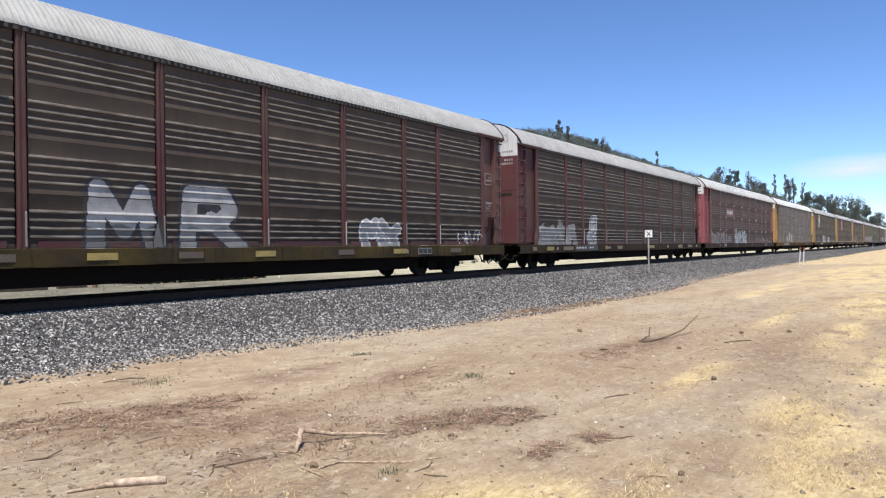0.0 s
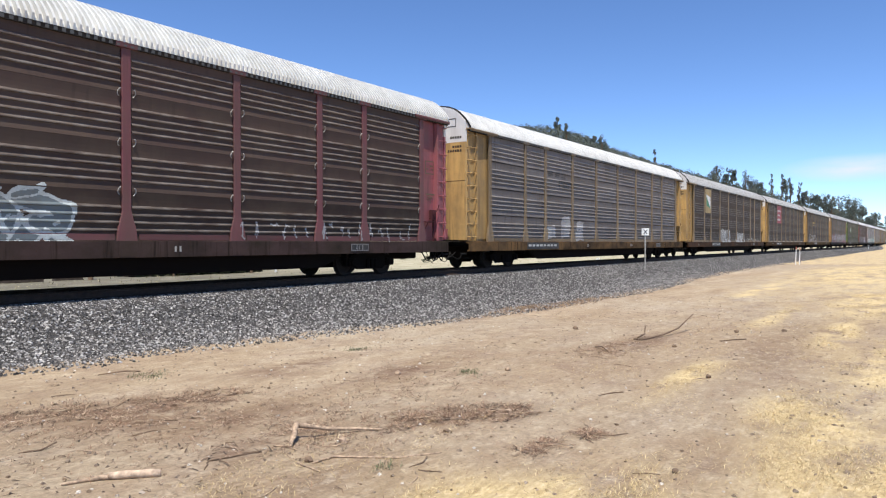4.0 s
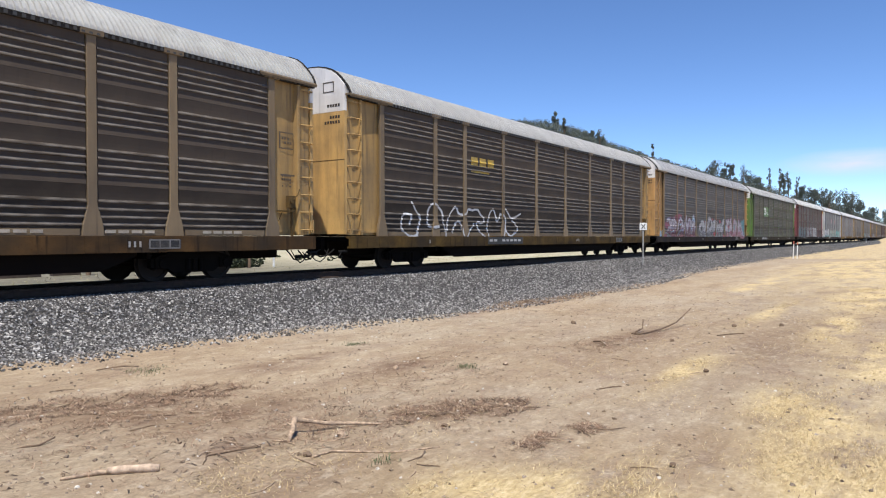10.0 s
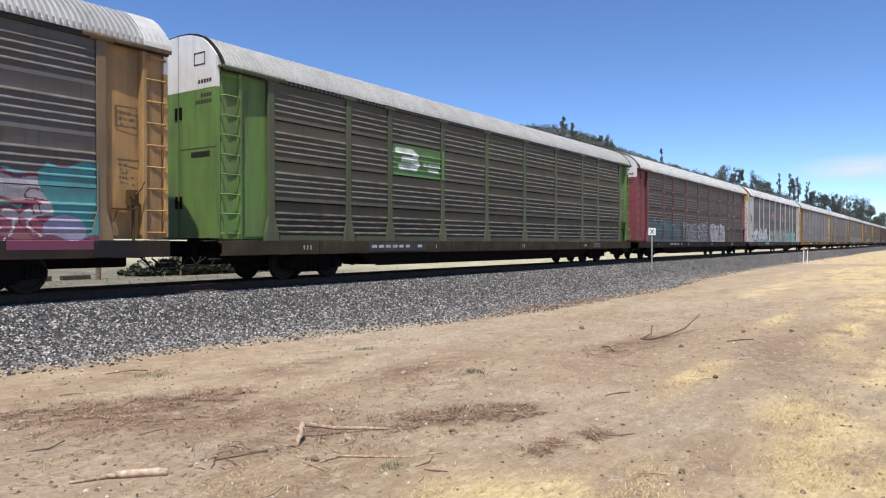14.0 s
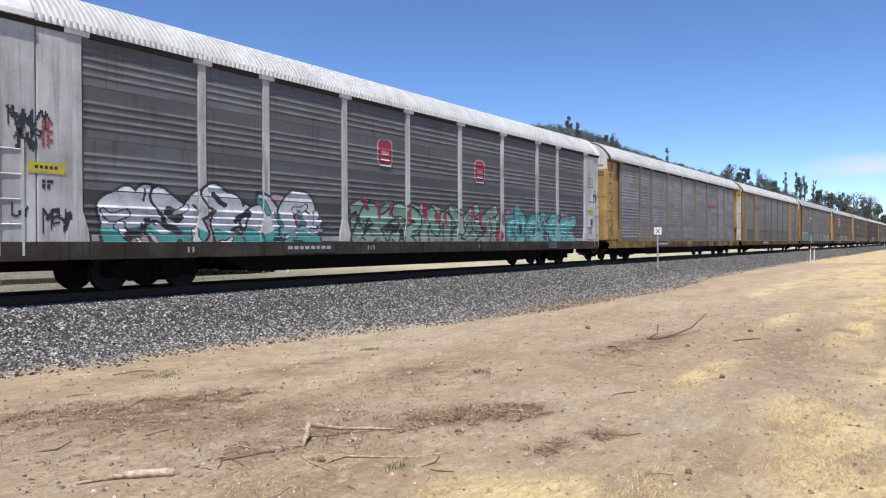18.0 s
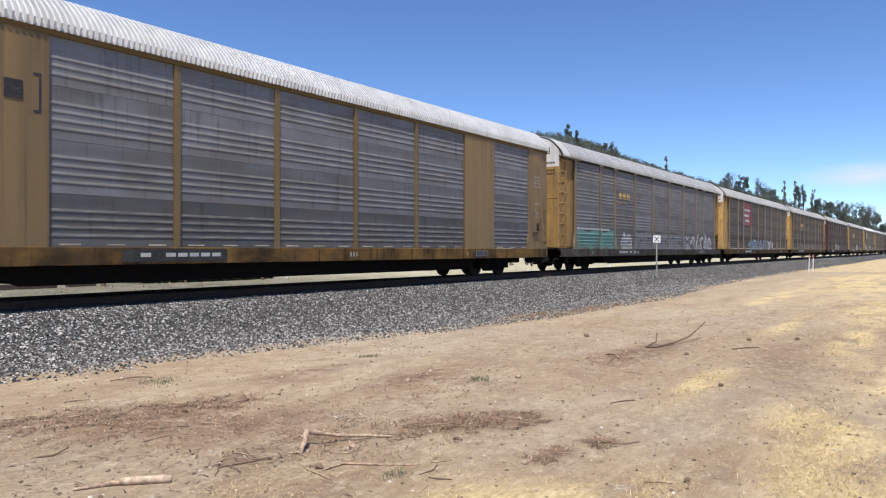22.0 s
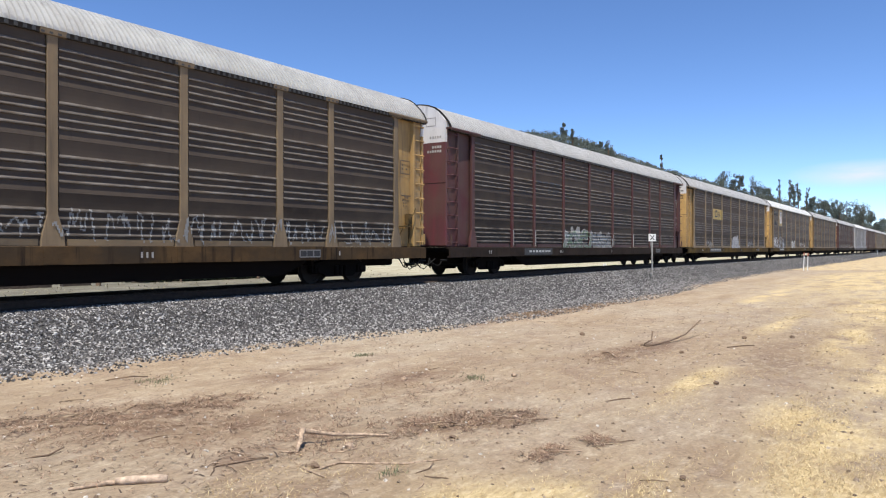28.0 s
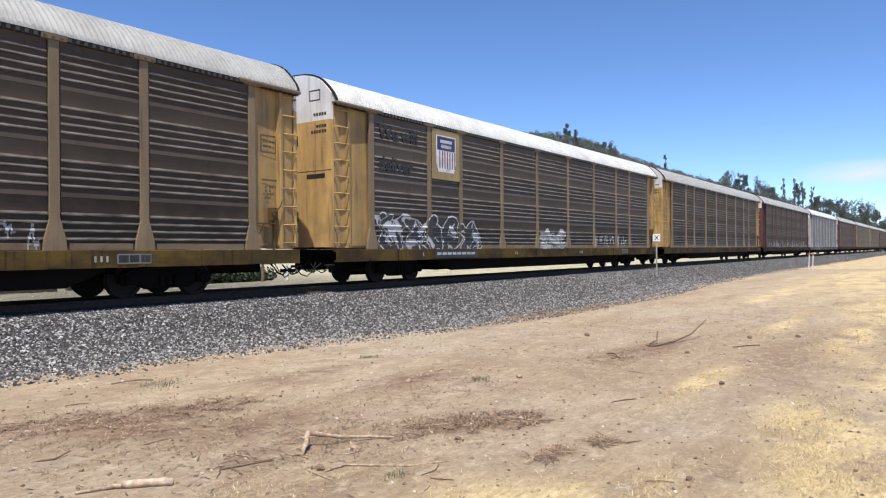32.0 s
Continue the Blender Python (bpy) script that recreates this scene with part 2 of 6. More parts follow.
def tube(bm, pts, r, n=6, ends=True):
    """A tube along pts; r: one radius, or one for each point."""
    pts = [Vector(p) for p in pts]
    rs = r if isinstance(r, (list, tuple)) else [r] * len(pts)
    rings = []
    for i, p in enumerate(pts):
        d = (pts[min(i + 1, len(pts) - 1)] - pts[max(i - 1, 0)]).normalized()
        a = d.orthogonal().normalized() if abs(d.z) > 0.9 else d.cross(Vector((0, 0, 1))).normalized()
        b = d.cross(a)
        rings.append([tuple(p + rs[i] * (a * math.cos(2 * math.pi * k / n) + b * math.sin(2 * math.pi * k / n))) for k in range(n)])
    vs = quads(bm, rings, True)
    if ends:
        bm.faces.new(list(reversed(vs[0])))
        bm.faces.new(vs[-1])


def prism(bm, outline, x0, x1):
    """Extrudes a (y, z) outline along x."""
    vs = quads(bm, [[(x, y, z) for y, z in outline] for x in (x0, x1)], True)
    bm.faces.new(list(reversed(vs[0])))
    bm.faces.new(vs[1])


def mesh_of(name, bm, mat, smooth=False):
    bmesh.ops.recalc_face_normals(bm, faces=bm.faces)
    me = bpy.data.meshes.new(name)
    bm.to_mesh(me)
    bm.free()
    for mm in (mat if isinstance(mat, (list, tuple)) else [mat]):
        me.materials.append(mm)
    if smooth:
        for p in me.polygons:
            p.use_smooth = True
    return me


def made(name, mat, fn, smooth=False):
    bm = bmesh.new()
    fn(bm)
    return mesh_of(name, bm, mat, smooth)


def put(name, me, parent, loc=(0, 0, 0), color=None, label="", turn=None):
    """Links a mesh as one part under its thing."""
    ob = new(name, me)
    ob.parent = parent
    ob.location = loc
    if turn is not None:
        ob.rotation_euler = turn
    if color is not None:
        ob.color = (*color, 1)
    if label:
        ob["label"] = label
    return ob


def part(name, bm, mat, parent, label=""):
    return put(name, mesh_of(name, bm, mat), parent, label=label)


def smoothstep(a, b, x):
    t = min(1.0, max(0.0, (x - a) / (b - a)))
    return t * t * (3 - 2 * t)


def along(x, table):
    for (x0, y0), (x1, y1) in zip(table, table[1:]):
        if x <= x1:
            return y0 + (y1 - y0) * max(0.0, (x - x0) / (x1 - x0))
    return table[-1][1]


# ---- the lie of the land ----
TRACK = 15.56
TRACK_TURN = 0.13
DRIFT = math.tan(radians(TRACK_TURN))
LOW = -0.90
TOE = ((-40, 12.0), (4, 12.0), (8, 11.65), (12, 11.0), (17, 10.1), (24, 10.0), (30, 10.2), (40, 11.0), (52, 11.6), (90, 11.8), (5000, 11.8))
SKYLINE = ((-60, 0), (1, 0.0), (3.5, 0.7), (7, 2.0), (11, 3.7), (14.8, 5.0), (18, 6.1), (21.6, 7.2), (26, 8.5), (34, 10.0), (50, 10.0), (90, 2.0), (120, 0), (400, 0))


def land(x, y):
    z = LOW + 0.05 * noise.noise((x * 0.25, y * 0.5, 0.0)) + 0.018 * noise.noise((x * 1.6, y * 2.1, 3.0))
    r = math.hypot(x, y)
    if r < 40:
        z += 0.012 * noise.noise((x * 5.0, y * 6.0, 7.0))
    z += 0.50 * math.exp(-((x - 48) / 15) ** 2 - ((y - 1.5) / 5.0) ** 2)
    if r > 220:
        az = math.degrees(math.atan2(y, x))
        crest = 430 * math.tan(radians(along(az, SKYLINE)))
        z += crest * smoothstep(225, 440, r) * (1 - 0.7 * smoothstep(520, 900, r))
    return z


STRAW_SPOTS = ((4.5, 2.9, 0.5, 0.4), (5.2, 2.2, 0.7, 0.45), (4.2, 1.6, 0.8, 0.6), (7.6, 0.8, 1.6, 0.5), (6.2, 0.3, 1.2, 0.5), (10.6, 2.9, 1.3, 0.22), (9.0, 1.4, 0.8, 0.3), (13, 0.6, 2.5, 0.5), (17, 1.6, 2.5, 0.3), (20, 3.3, 2.5, 0.25), (25, 1.5, 4, 0.8), (30, 5.5, 4, 0.4), (47, 2.2, 14, 3.4))


def straw_cover(x, y):
    """How much dry grass grows here."""
    s = 0.10
    if -5 < x < 100:
        s += sum((1.8 if a > 40 else 1.2) * math.exp(-((x - a) / c) ** 2 - ((y - b) / d) ** 2) for a, b, c, d in STRAW_SPOTS)
    if y > 20:
        s = max(s, 0.35 * smoothstep(19, 24, y) + 0.4 * smoothstep(40, 70, y))
    if x > 70:
        s = max(s, 0.8)
    return min(1.0, s)


LITTER = ((3.6, 8.3, 0.6, 0.35), (4.5, 7.9, 0.7, 0.4), (5.4, 7.5, 0.7, 0.3), (4.4, 7.0, 0.9, 0.45), (6.1, 4.5, 0.4, 0.28), (6.6, 4.2, 0.5, 0.28), (7.1, 3.9, 0.4, 0.22), (6.05, 3.05, 0.2, 0.12), (6.75, 2.8, 0.14, 0.10),
          (5.2, 5.2, 0.35, 0.2), (4.3, 5.2, 0.3, 0.2), (12.2, 4.9, 0.9, 0.35), (5.0, 6.2, 1.0, 0.4), (8.5, 6.5, 1.4, 0.4), (13.8, 4.6, 1.2, 0.4), (18.5, 9.4, 2.4, 0.35), (8.0, 8.2, 1.0, 0.3))


def litter_cover(x, y):
    """How thick dead stalks lie on the dirt here."""
    if not (1 < x < 30 and 0 < y < 12):
        return 0.0
    return min(1.0, sum(math.exp(-((x - a) / c) ** 2 - ((y - b) / d) ** 2) for a, b, c, d in LITTER))


def graded(lo, hi, fine_lo, fine_hi, step, grow=1.16):
    out = [fine_lo + i * step for i in range(int(round((fine_hi - fine_lo) / step)) + 1)]
    s = step
    while out[-1] < hi:
        s *= grow
        out.append(out[-1] + s)
    s = step
    while out[0] > lo:
        s *= grow
        out.insert(0, out[0] - s)
    return out


def build_ground():
    xs, ys = graded(-2500, 4500, 1.0, 26.0, 0.14, 1.06), graded(-2500, 3500, -1.0, 12.5, 0.14, 1.07)
    verts = [(x, y, land(x, y)) for y in ys for x in xs]
    nx = len(xs)
    faces = [(j * nx + i, j * nx + i + 1, (j + 1) * nx + i + 1, (j + 1) * nx + i) for j in range(len(ys) - 1) for i in range(nx - 1)]
    me = bpy.data.meshes.new("ground")
    me.from_pydata(verts, [], faces)
    at = me.attributes.new("straw", "FLOAT", "POINT")
    at.data.foreach_set("value", [straw_cover(x, y) for y in ys for x in xs])
    at = me.attributes.new("litter", "FLOAT", "POINT")
    at.data.foreach_set("value", [litter_cover(x, y) for y in ys for x in xs])
    at = me.attributes.new("brown", "FLOAT", "POINT")
    at.data.foreach_set("value", [0.95 * math.exp(-((x - 15.5) / 9.5) ** 2 - ((y - 2.4) / 3.0) ** 2) for y in ys for x in xs])
    at = me.attributes.new("field", "FLOAT", "POINT")
    at.data.foreach_set("value", [smoothstep(19.5, 21.5, y) for y in ys for x in xs])
    # Strongest at low x, with a soft patch round x 27, y 38.
    at = me.attributes.new("field_dark", "FLOAT", "POINT")
    at.data.foreach_set("value", [max(0.6 * math.exp(-((x - 27.0) / 4.5) ** 2 - ((y - 38.0) / 3.0) ** 2), 0.75 * (1 - smoothstep(24, 52, x)) if y < 80 else 0.0) for y in ys for x in xs])
    me.materials.append(GROUND)
    for p in me.polygons:
        p.use_smooth = True
    tagged(new("ground", me), "dry tan dirt with straw patches beside the track", "ground", kind="structure")


build_ground()


def build_bed():
    """The ballast bed: crown under the ties, shoulders down to the dirt."""
    xs = graded(-400, 1500, 0.0, 60.0, 0.5, 1.15)
    rows = []
    for x in xs:
        toe, d = along(x, TOE), x * DRIFT
        rows.append([(x, toe - 0.9, land(x, toe - 0.9) - 0.12), (x, toe - 0.45, LOW - 0.03), (x, toe, LOW + 0.055), (x, toe + (13.48 + d - toe) * 0.5, -0.62), (x, 13.38 + d, -0.26), (x, 14.08 + d, -0.19), (x, 17.08 + d, -0.19), (x, 17.78 + d, -0.26), (x, 20.1 + d, -0.8), (x, 20.4 + d, -1.05)])
    bm = bmesh.new()
    quads(bm, rows)
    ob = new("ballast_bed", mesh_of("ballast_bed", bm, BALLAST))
    tagged(ob, "grey crushed-stone ballast bed carrying the railway track", "ballast", kind="structure")
    return ob


build_bed()


def bed_height(x, y):
    toe, d = along(x, TOE), x * DRIFT
    return along(y, ((toe - 0.45, LOW - 0.03), (toe, LOW + 0.055), (toe + (13.48 + d - toe) * 0.5, -0.62), (13.38 + d, -0.26), (14.08 + d, -0.19), (30, -0.19)))


def stone_cloud(name, places, lo, hi, mat, label, seed):
    """Many small angular stones in one mesh."""
    rs = np.random.RandomState(seed)
    n = len(places)
    base = np.array([(-1, -1, -.7), (1, -1, -.7), (1, 1, -.7), (-1, 1, -.7), (-.7, -.7, .8), (.8, -.6, .6), (.6, .8, .8), (-.8, .6, .5)])
    tri = np.array([(0, 1, 5), (0, 5, 4), (1, 2, 6), (1, 6, 5), (2, 3, 7), (2, 7, 6), (3, 0, 4), (3, 4, 7), (4, 5, 6), (4, 6, 7)])
    s = lo + (hi - lo) * rs.rand(n) ** 2
    p = base[None] * (0.55 + 0.9 * rs.rand(n, 8, 3)) * 0.5 * s[:, None, None]
    a, b = rs.rand(n) * 6.28, (rs.rand(n) - 0.5) * 1.9
    ca, sa, cb, sb = (f[:, None] for f in (np.cos(a), np.sin(a), np.cos(b), np.sin(b)))
    x, y, z = p[:, :, 0], p[:, :, 1] * cb - p[:, :, 2] * sb, p[:, :, 1] * sb + p[:, :, 2] * cb
    p = np.stack([x * ca - y * sa, x * sa + y * ca, z + 0.22 * s[:, None]], 2) + np.array(places)[:, None, :]
    f = tri[None] + 8 * np.arange(n)[:, None, None]
    me = bpy.data.meshes.new(name)
    me.from_pydata(p.reshape(-1, 3).tolist(), [], f.reshape(-1, 3).tolist())
    me.materials.append(mat)
    return tagged(new(name, me), label, "gravel", kind="stuff")


def shoulder_spots(count, x0, x1, power, seed):
    rs = np.random.RandomState(seed)
    out = []
    for _ in range(count):
        x = x0 + (x1 - x0) * rs.rand() ** power
        toe = along(x, TOE) + 0.25 * noise.noise((x * 0.9, 0.0, 5.0))
        if rs.rand() < 0.07:
            y = toe - 1.1 * rs.rand() ** 2
        else:
            y = toe - 0.12 + (14.63 + x * DRIFT - toe) * rs.rand() ** 0.95
        out.append((x, y, max(bed_height(x, y), land(x, y))))
    return out


FAR_STONES = island_material("far_crushed_stone", (0.05, 0.046, 0.044), (0.155, 0.147, 0.142), (0.38, 0.365, 0.35), 0.9, 0.6)
stone_cloud("ballast_stones", shoulder_spots(110000, 2.5, 34, 1.5, 3), 0.018, 0.047, STONES, "loose grey crushed stones on the ballast shoulder", 3)
stone_cloud("far_ballast_stones", shoulder_spots(40000, 30, 130, 1.6, 4), 0.025, 0.07, FAR_STONES, "grey crushed stones along the farther ballast shoulder", 4)

DUSTY_STONES = island_material("dusty_stone", (0.10, 0.09, 0.082), (0.25, 0.232, 0.212), (0.62, 0.59, 0.55))


def toe_spots(count, seed):
    rs = np.random.RandomState(seed)
    out = []
    for _ in range(count):
        x = 2.5 + 42 * rs.rand() ** 1.5
        toe = along(x, TOE) + 0.25 * noise.noise((x * 0.9, 0.0, 5.0))
        y = toe + 0.1 + 0.45 * rs.randn()
        out.append((x, y, max(bed_height(x, y), land(x, y)) + 0.004))
    return out


stone_cloud("toe_gravel", toe_spots(16000, 6), 0.014, 0.042, DUSTY_STONES, "pale dusty gravel at the foot of the ballast", 6)


def build_track():
    prof = [(-0.075, -0.172), (0.075, -0.172), (0.075, -0.160), (0.012, -0.140), (0.012, -0.045), (0.036, -0.035), (0.036, 0.0), (-0.036, 0.0), (-0.036, -0.035), (-0.012, -0.045), (-0.012, -0.140), (-0.075, -0.160)]
    bm = bmesh.new()
    prism(bm, prof, -380, 1400)
    me = mesh_of("rail", bm, RAIL)
    for s in (-0.7525, 0.7525):
        ob = new("rail", me)
        ob.location = (0, TRACK + s, 0)
        ob.rotation_euler = (0, 0, radians(TRACK_TURN))
        tagged(ob, "rust-brown steel rail on timber ties", "rail", "rails of the track", "structure")
    bm = bmesh.new()
    for i in range(-20, 480):
        x = i * 0.54 + 0.03 * noise.noise((i * 3.1, 0, 0))
        box(bm, x - 0.115, x + 0.115, -1.3, 1.3, -0.36, -0.172)
    ties = new("ties", mesh_of("ties", bm, TIE))
    ties.location, ties.rotation_euler = (0, TRACK, 0), (0, 0, radians(TRACK_TURN))
    tagged(ties, "dark creosoted timber ties sunk in ballast", "ties", kind="stuff")


build_track()
# ---- the train: closed auto carriers ----
PITCH = 28.6
HALF = 13.58
POSTS = (1.49, 4.40, 7.26, 9.15, 12.05)
EDGES = tuple(-p for p in reversed(POSTS)) + POSTS
SILL, EAVE = 1.06, 5.20
ROWS = 4
ROW_H = (EAVE - SILL) / ROWS
RIB, SKIN, FACE = 0.034, 1.545, 1.605
RIBS = (0.24, 0.40, 0.56, 0.72)


def rib_profile():
    """Height and outward offset up one panel: four pressed ribs, the edges bowed out to the next panel."""
    out = [(0.003, 0.024), (0.05, 0.017), (0.11, 0.006), (0.17, 0.0)]
    for c in RIBS:
        out += [(c - 0.05, 0.0), (c - 0.038, RIB), (c - 0.018, RIB), (c + 0.024, 0.0)]
    return out + [(0.80, 0.0), (0.88, 0.005), (0.96, 0.014), (ROW_H - 0.003, 0.024)]


PROFILE = rib_profile()


def skin_at(x, z):
    """How far out the painted side lies at a place on it."""
    for e in EDGES:
        if abs(x - e) < 0.112 + 0.115 * smoothstep(1.70, 1.15, z):
            return FACE
    if z < SILL:
        return FACE
    if z < SILL + 0.142:
        return 1.594
    return SKIN + along((z - SILL) % ROW_H, PROFILE)


def panel_mesh(width, rows=1, deep=1.0, gap=0.003):
    def fn(bm):
        w = width / 2
        for r in range(rows):
            z0 = r * ROW_H
            front = [(-y * deep, z0 + min(z, ROW_H - gap)) for z, y in PROFILE]
            prism(bm, front + [(0.03, z0 + ROW_H - gap), (0.03, z0 + 0.003)], -w, w)
        bm.normal_update()
        bmesh.ops.recalc_face_normals(bm, faces=bm.faces)
        # Rib faces take the steel with the painted-in highlight.
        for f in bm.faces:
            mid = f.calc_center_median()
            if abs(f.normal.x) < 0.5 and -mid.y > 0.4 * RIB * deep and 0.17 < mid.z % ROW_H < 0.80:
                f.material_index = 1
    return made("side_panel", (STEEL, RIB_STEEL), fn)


WIDTHS = [b - a - 0.25 for a, b in zip(EDGES, EDGES[1:])]
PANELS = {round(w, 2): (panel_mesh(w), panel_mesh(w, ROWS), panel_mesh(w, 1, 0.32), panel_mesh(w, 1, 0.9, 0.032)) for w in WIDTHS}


def post_fn(bm):
    """A channel post: flared foot, straight shaft, wider head under the eave."""
    h = EAVE - SILL
    rows = []
    for z, w, d in ((0.0, 0.235, 0.062), (0.22, 0.215, 0.060), (0.62, 0.105, 0.044), (h - 0.11, 0.105, 0.044), (h - 0.10, 0.25, 0.08), (h + 0.01, 0.26, 0.09)):
        rows.append([(-w, 0.03, z), (-w, -d + 0.012, z), (-w + 0.012, -d, z), (w - 0.012, -d, z), (w, -d + 0.012, z), (w, 0.03, z)])
    vs = quads(bm, rows, True)
    bm.faces.new(vs[0][::-1])
    bm.faces.new(vs[-1])


def thin_post_fn(bm):
    """A slimmer channel post with a plain foot."""
    h = EAVE - SILL
    rows = []
    for z, w, d in ((0.0, 0.10, 0.066), (0.60, 0.085, 0.058), (h - 0.09, 0.085, 0.058), (h - 0.08, 0.15, 0.075), (h + 0.01, 0.16, 0.085)):
        rows.append([(-w, 0.03, z), (-w, -d + 0.012, z), (-w + 0.012, -d, z), (-0.03, -d, z), (-0.02, -d + 0.022, z), (0.02, -d + 0.022, z), (0.03, -d, z), (w - 0.012, -d, z), (w, -d + 0.012, z), (w, 0.03, z)])
    vs = quads(bm, rows, True)
    bm.faces.new(vs[0][::-1])
    bm.faces.new(vs[-1])


POST_ME = made("side_post", PAINT, post_fn)
THIN_POST_ME = made("side_post", PAINT, thin_post_fn)
GUARD_ME = made("foot_guard", FRESH, lambda bm: prism(bm, [(-0.078, 0.0), (-0.078, 0.62), (-0.062, 0.66), (-0.055, 0.66), (-0.055, 0.0)], -0.015, 0.015))
ARCH = ((1.60, 5.17), (1.585, 5.27), (1.50, 5.42), (1.33, 5.62), (1.12, 5.82), (0.92, 5.95), (0.68, 6.04), (0.36, 6.10), (0.0, 6.12))


def roof_mesh(pitch, depth, low):
    """The arched roof, corrugated across the car."""
    def fn(bm):
        prof = [(-y, z) for y, z in ARCH] + [(y, z) for y, z in reversed(ARCH[:-1])]
        n = int(2 * HALF / pitch)
        rows = []
        for i in range(4 * n + 1):
            f, k = ((0.0, 0.0), (low, 0.0), (low + 0.09, depth), (0.91, depth))[i % 4]
            x = -HALF + 2 * HALF * (i // 4 + f) / n
            rows.append([(x, y * (1 + h / 1.6), z + h * 0.8) for h, (y, z) in ((k * smoothstep(5.05, 5.3, z) if depth > 0.05 else k, (y, z)) for y, z in prof)])
        vs = quads(bm, rows)
        for r in (vs[0], vs[-1]):
            bm.faces.new(r)
    return made("roof", ROOF, fn)


FINE_ROOF, RIDGED_ROOF, DEEP_ROOF = roof_mesh(0.13, 0.030, 0.38), roof_mesh(0.13, 0.078, 0.46), roof_mesh(0.125, 0.11, 0.48)


def hoop_fn(bm):
    prof = [(-y, z) for y, z in ARCH] + [(y, z) for y, z in reversed(ARCH[:-1])]
    rows = [[(x, y * k, (z - 4.5) * k + 4.5) for y, z in prof] for x, k in ((-0.035, 1.0), (-0.035, 1.03), (0.035, 1.03), (0.035, 1.0))]
    quads(bm, rows + rows[:1])


HOOP_ME = made("roof_hoop", GRIME, hoop_fn)


def cap_fn(bm):
    prof = [(-y, z) for y, z in ARCH] + [(y, z) for y, z in reversed(ARCH[:-1])]
    quads(bm, [[(x, y * k, (z - 4.5) * k + 4.5) for y, z in prof] for x, k in ((-0.30, 1.0), (-0.30, 1.052), (0.36, 1.052), (0.36, 1.0))])


CAP_ME = made("roof_cap", FRESH, cap_fn)


def arch_outline(y0, y1, zb, zt=None, inset=0.0):
    """A slice of the end wall between y0 and y1, its top under the roof's arch."""
    pts = [(y0, zb), (y1, zb)]
    top = []
    for i in range(9):
        y = y1 + (y0 - y1) * i / 8
        z = along(abs(y), [(a, b) for a, b in reversed(ARCH)]) - inset
        top.append((y, min(z, zt) if zt else z))
    return pts + top


def door_mesh(s, lower):
    def fn(bm):
        y0, y1 = sorted((s * 0.025, s * 1.46))
        if lower:
            prism(bm, [(y0, 1.12), (y1, 1.12), (y1, 4.72), (y0, 4.72)], -0.05, 0.05)
        else:
            prism(bm, arch_outline(y0, y1, 4.725), -0.05, 0.05)
    return made("end_door" if lower else "door_top", PAINT if lower else FRESH, fn)


DOOR_ME = {(s, k): door_mesh(s, k) for s in (-1, 1) for k in (True, False)}


def end_panel_fn(bm):
    """End sheet of the side, set back under the eave, then a stile and the shallow bay behind the ladder."""
    plan = [(-0.02, -1.46), (0.89, -1.43), (0.92, -1.555), (0.94, -1.572), (1.01, -1.572), (1.03, -1.49), (1.43, -1.455), (1.49, -1.41), (1.52, -1.30), (1.52, -1.1), (-0.02, -1.1)]
    vs = quads(bm, [[(x, y, z) for x, y in plan] for z in (SILL + 0.03, EAVE)], True)
    bm.faces.new(vs[0][::-1])
    bm.faces.new(vs[1])
    box(bm, 0.10, 0.84, -1.475, -1.40, SILL + 0.10, SILL + 0.16)


def flush_panel_fn(bm):
    """Smooth end sheets, level with the posts, with a groove between them."""
    for x0, x1 in ((-0.02, 0.76), (0.78, 1.52)):
        vs = quads(bm, [[(x0, -1.10, z), (x0, -1.575, z), (x0 + 0.02, -1.588, z), (x1 - 0.02, -1.588, z), (x1, -1.575, z), (x1, -1.10, z)] for z in (SILL, EAVE - 0.02)], True)
        bm.faces.new(vs[0][::-1])
        bm.faces.new(vs[1])


def brim_fn(bm):
    """The plate that overhangs the end sheet and the ladder."""
    rows = [[(x, -1.20, EAVE + 0.03), (x, -1.665, EAVE + 0.02), (x, -1.675, EAVE - 0.02), (x, -1.655, EAVE - 0.075), (x, -1.64, EAVE - 0.03), (x, -1.20, EAVE - 0.02)] for x in (-0.42, -0.40, 1.55, 1.56)]
    vs = quads(bm, rows, True)
    bm.faces.new(vs[0][::-1])
    bm.faces.new(vs[-1])


END_PANEL_ME = made("end_panel", PAINT, end_panel_fn)
FLUSH_PANEL_ME = made("end_panel", PAINT, flush_panel_fn)
BRIM_ME = made("eave_plate", PAINT, brim_fn)


def stile_fn(bm):
    box(bm, -0.022, 0.022, -0.022, 0.022, 0.0, 1.0)


STILE_ME = made("stile", PAINT, stile_fn)
RUNG_ME = made("rung", PAINT, lambda bm: tube(bm, [(0.0, 0, 0), (0.44, -0.012, 0), (0.47, 0.02, 0), (0.47, 0.14, 0.0)], 0.017, 5))
HOOK_ME = made("hook", PAINT, lambda bm: tube(bm, [(-0.02 + 0.075 * math.cos(a), -0.012 - 0.03 * math.sin(a), 0.105 * math.sin(a)) for a in (k * 0.35 - 1.4 for k in range(9))], 0.016, 5))


def sill_fn(bm):
    prism(bm, [(-0.02, 0.70), (-0.02, 1.05), (0.0, 1.06), (0.16, 1.06), (0.16, 1.0), (0.05, 0.98), (0.05, 0.76), (0.12, 0.74), (0.12, 0.70)], -HALF, HALF)
    for e in EDGES:
        box(bm, e - 0.2, e + 0.2, -0.028, 0.0, 0.72, 1.04)


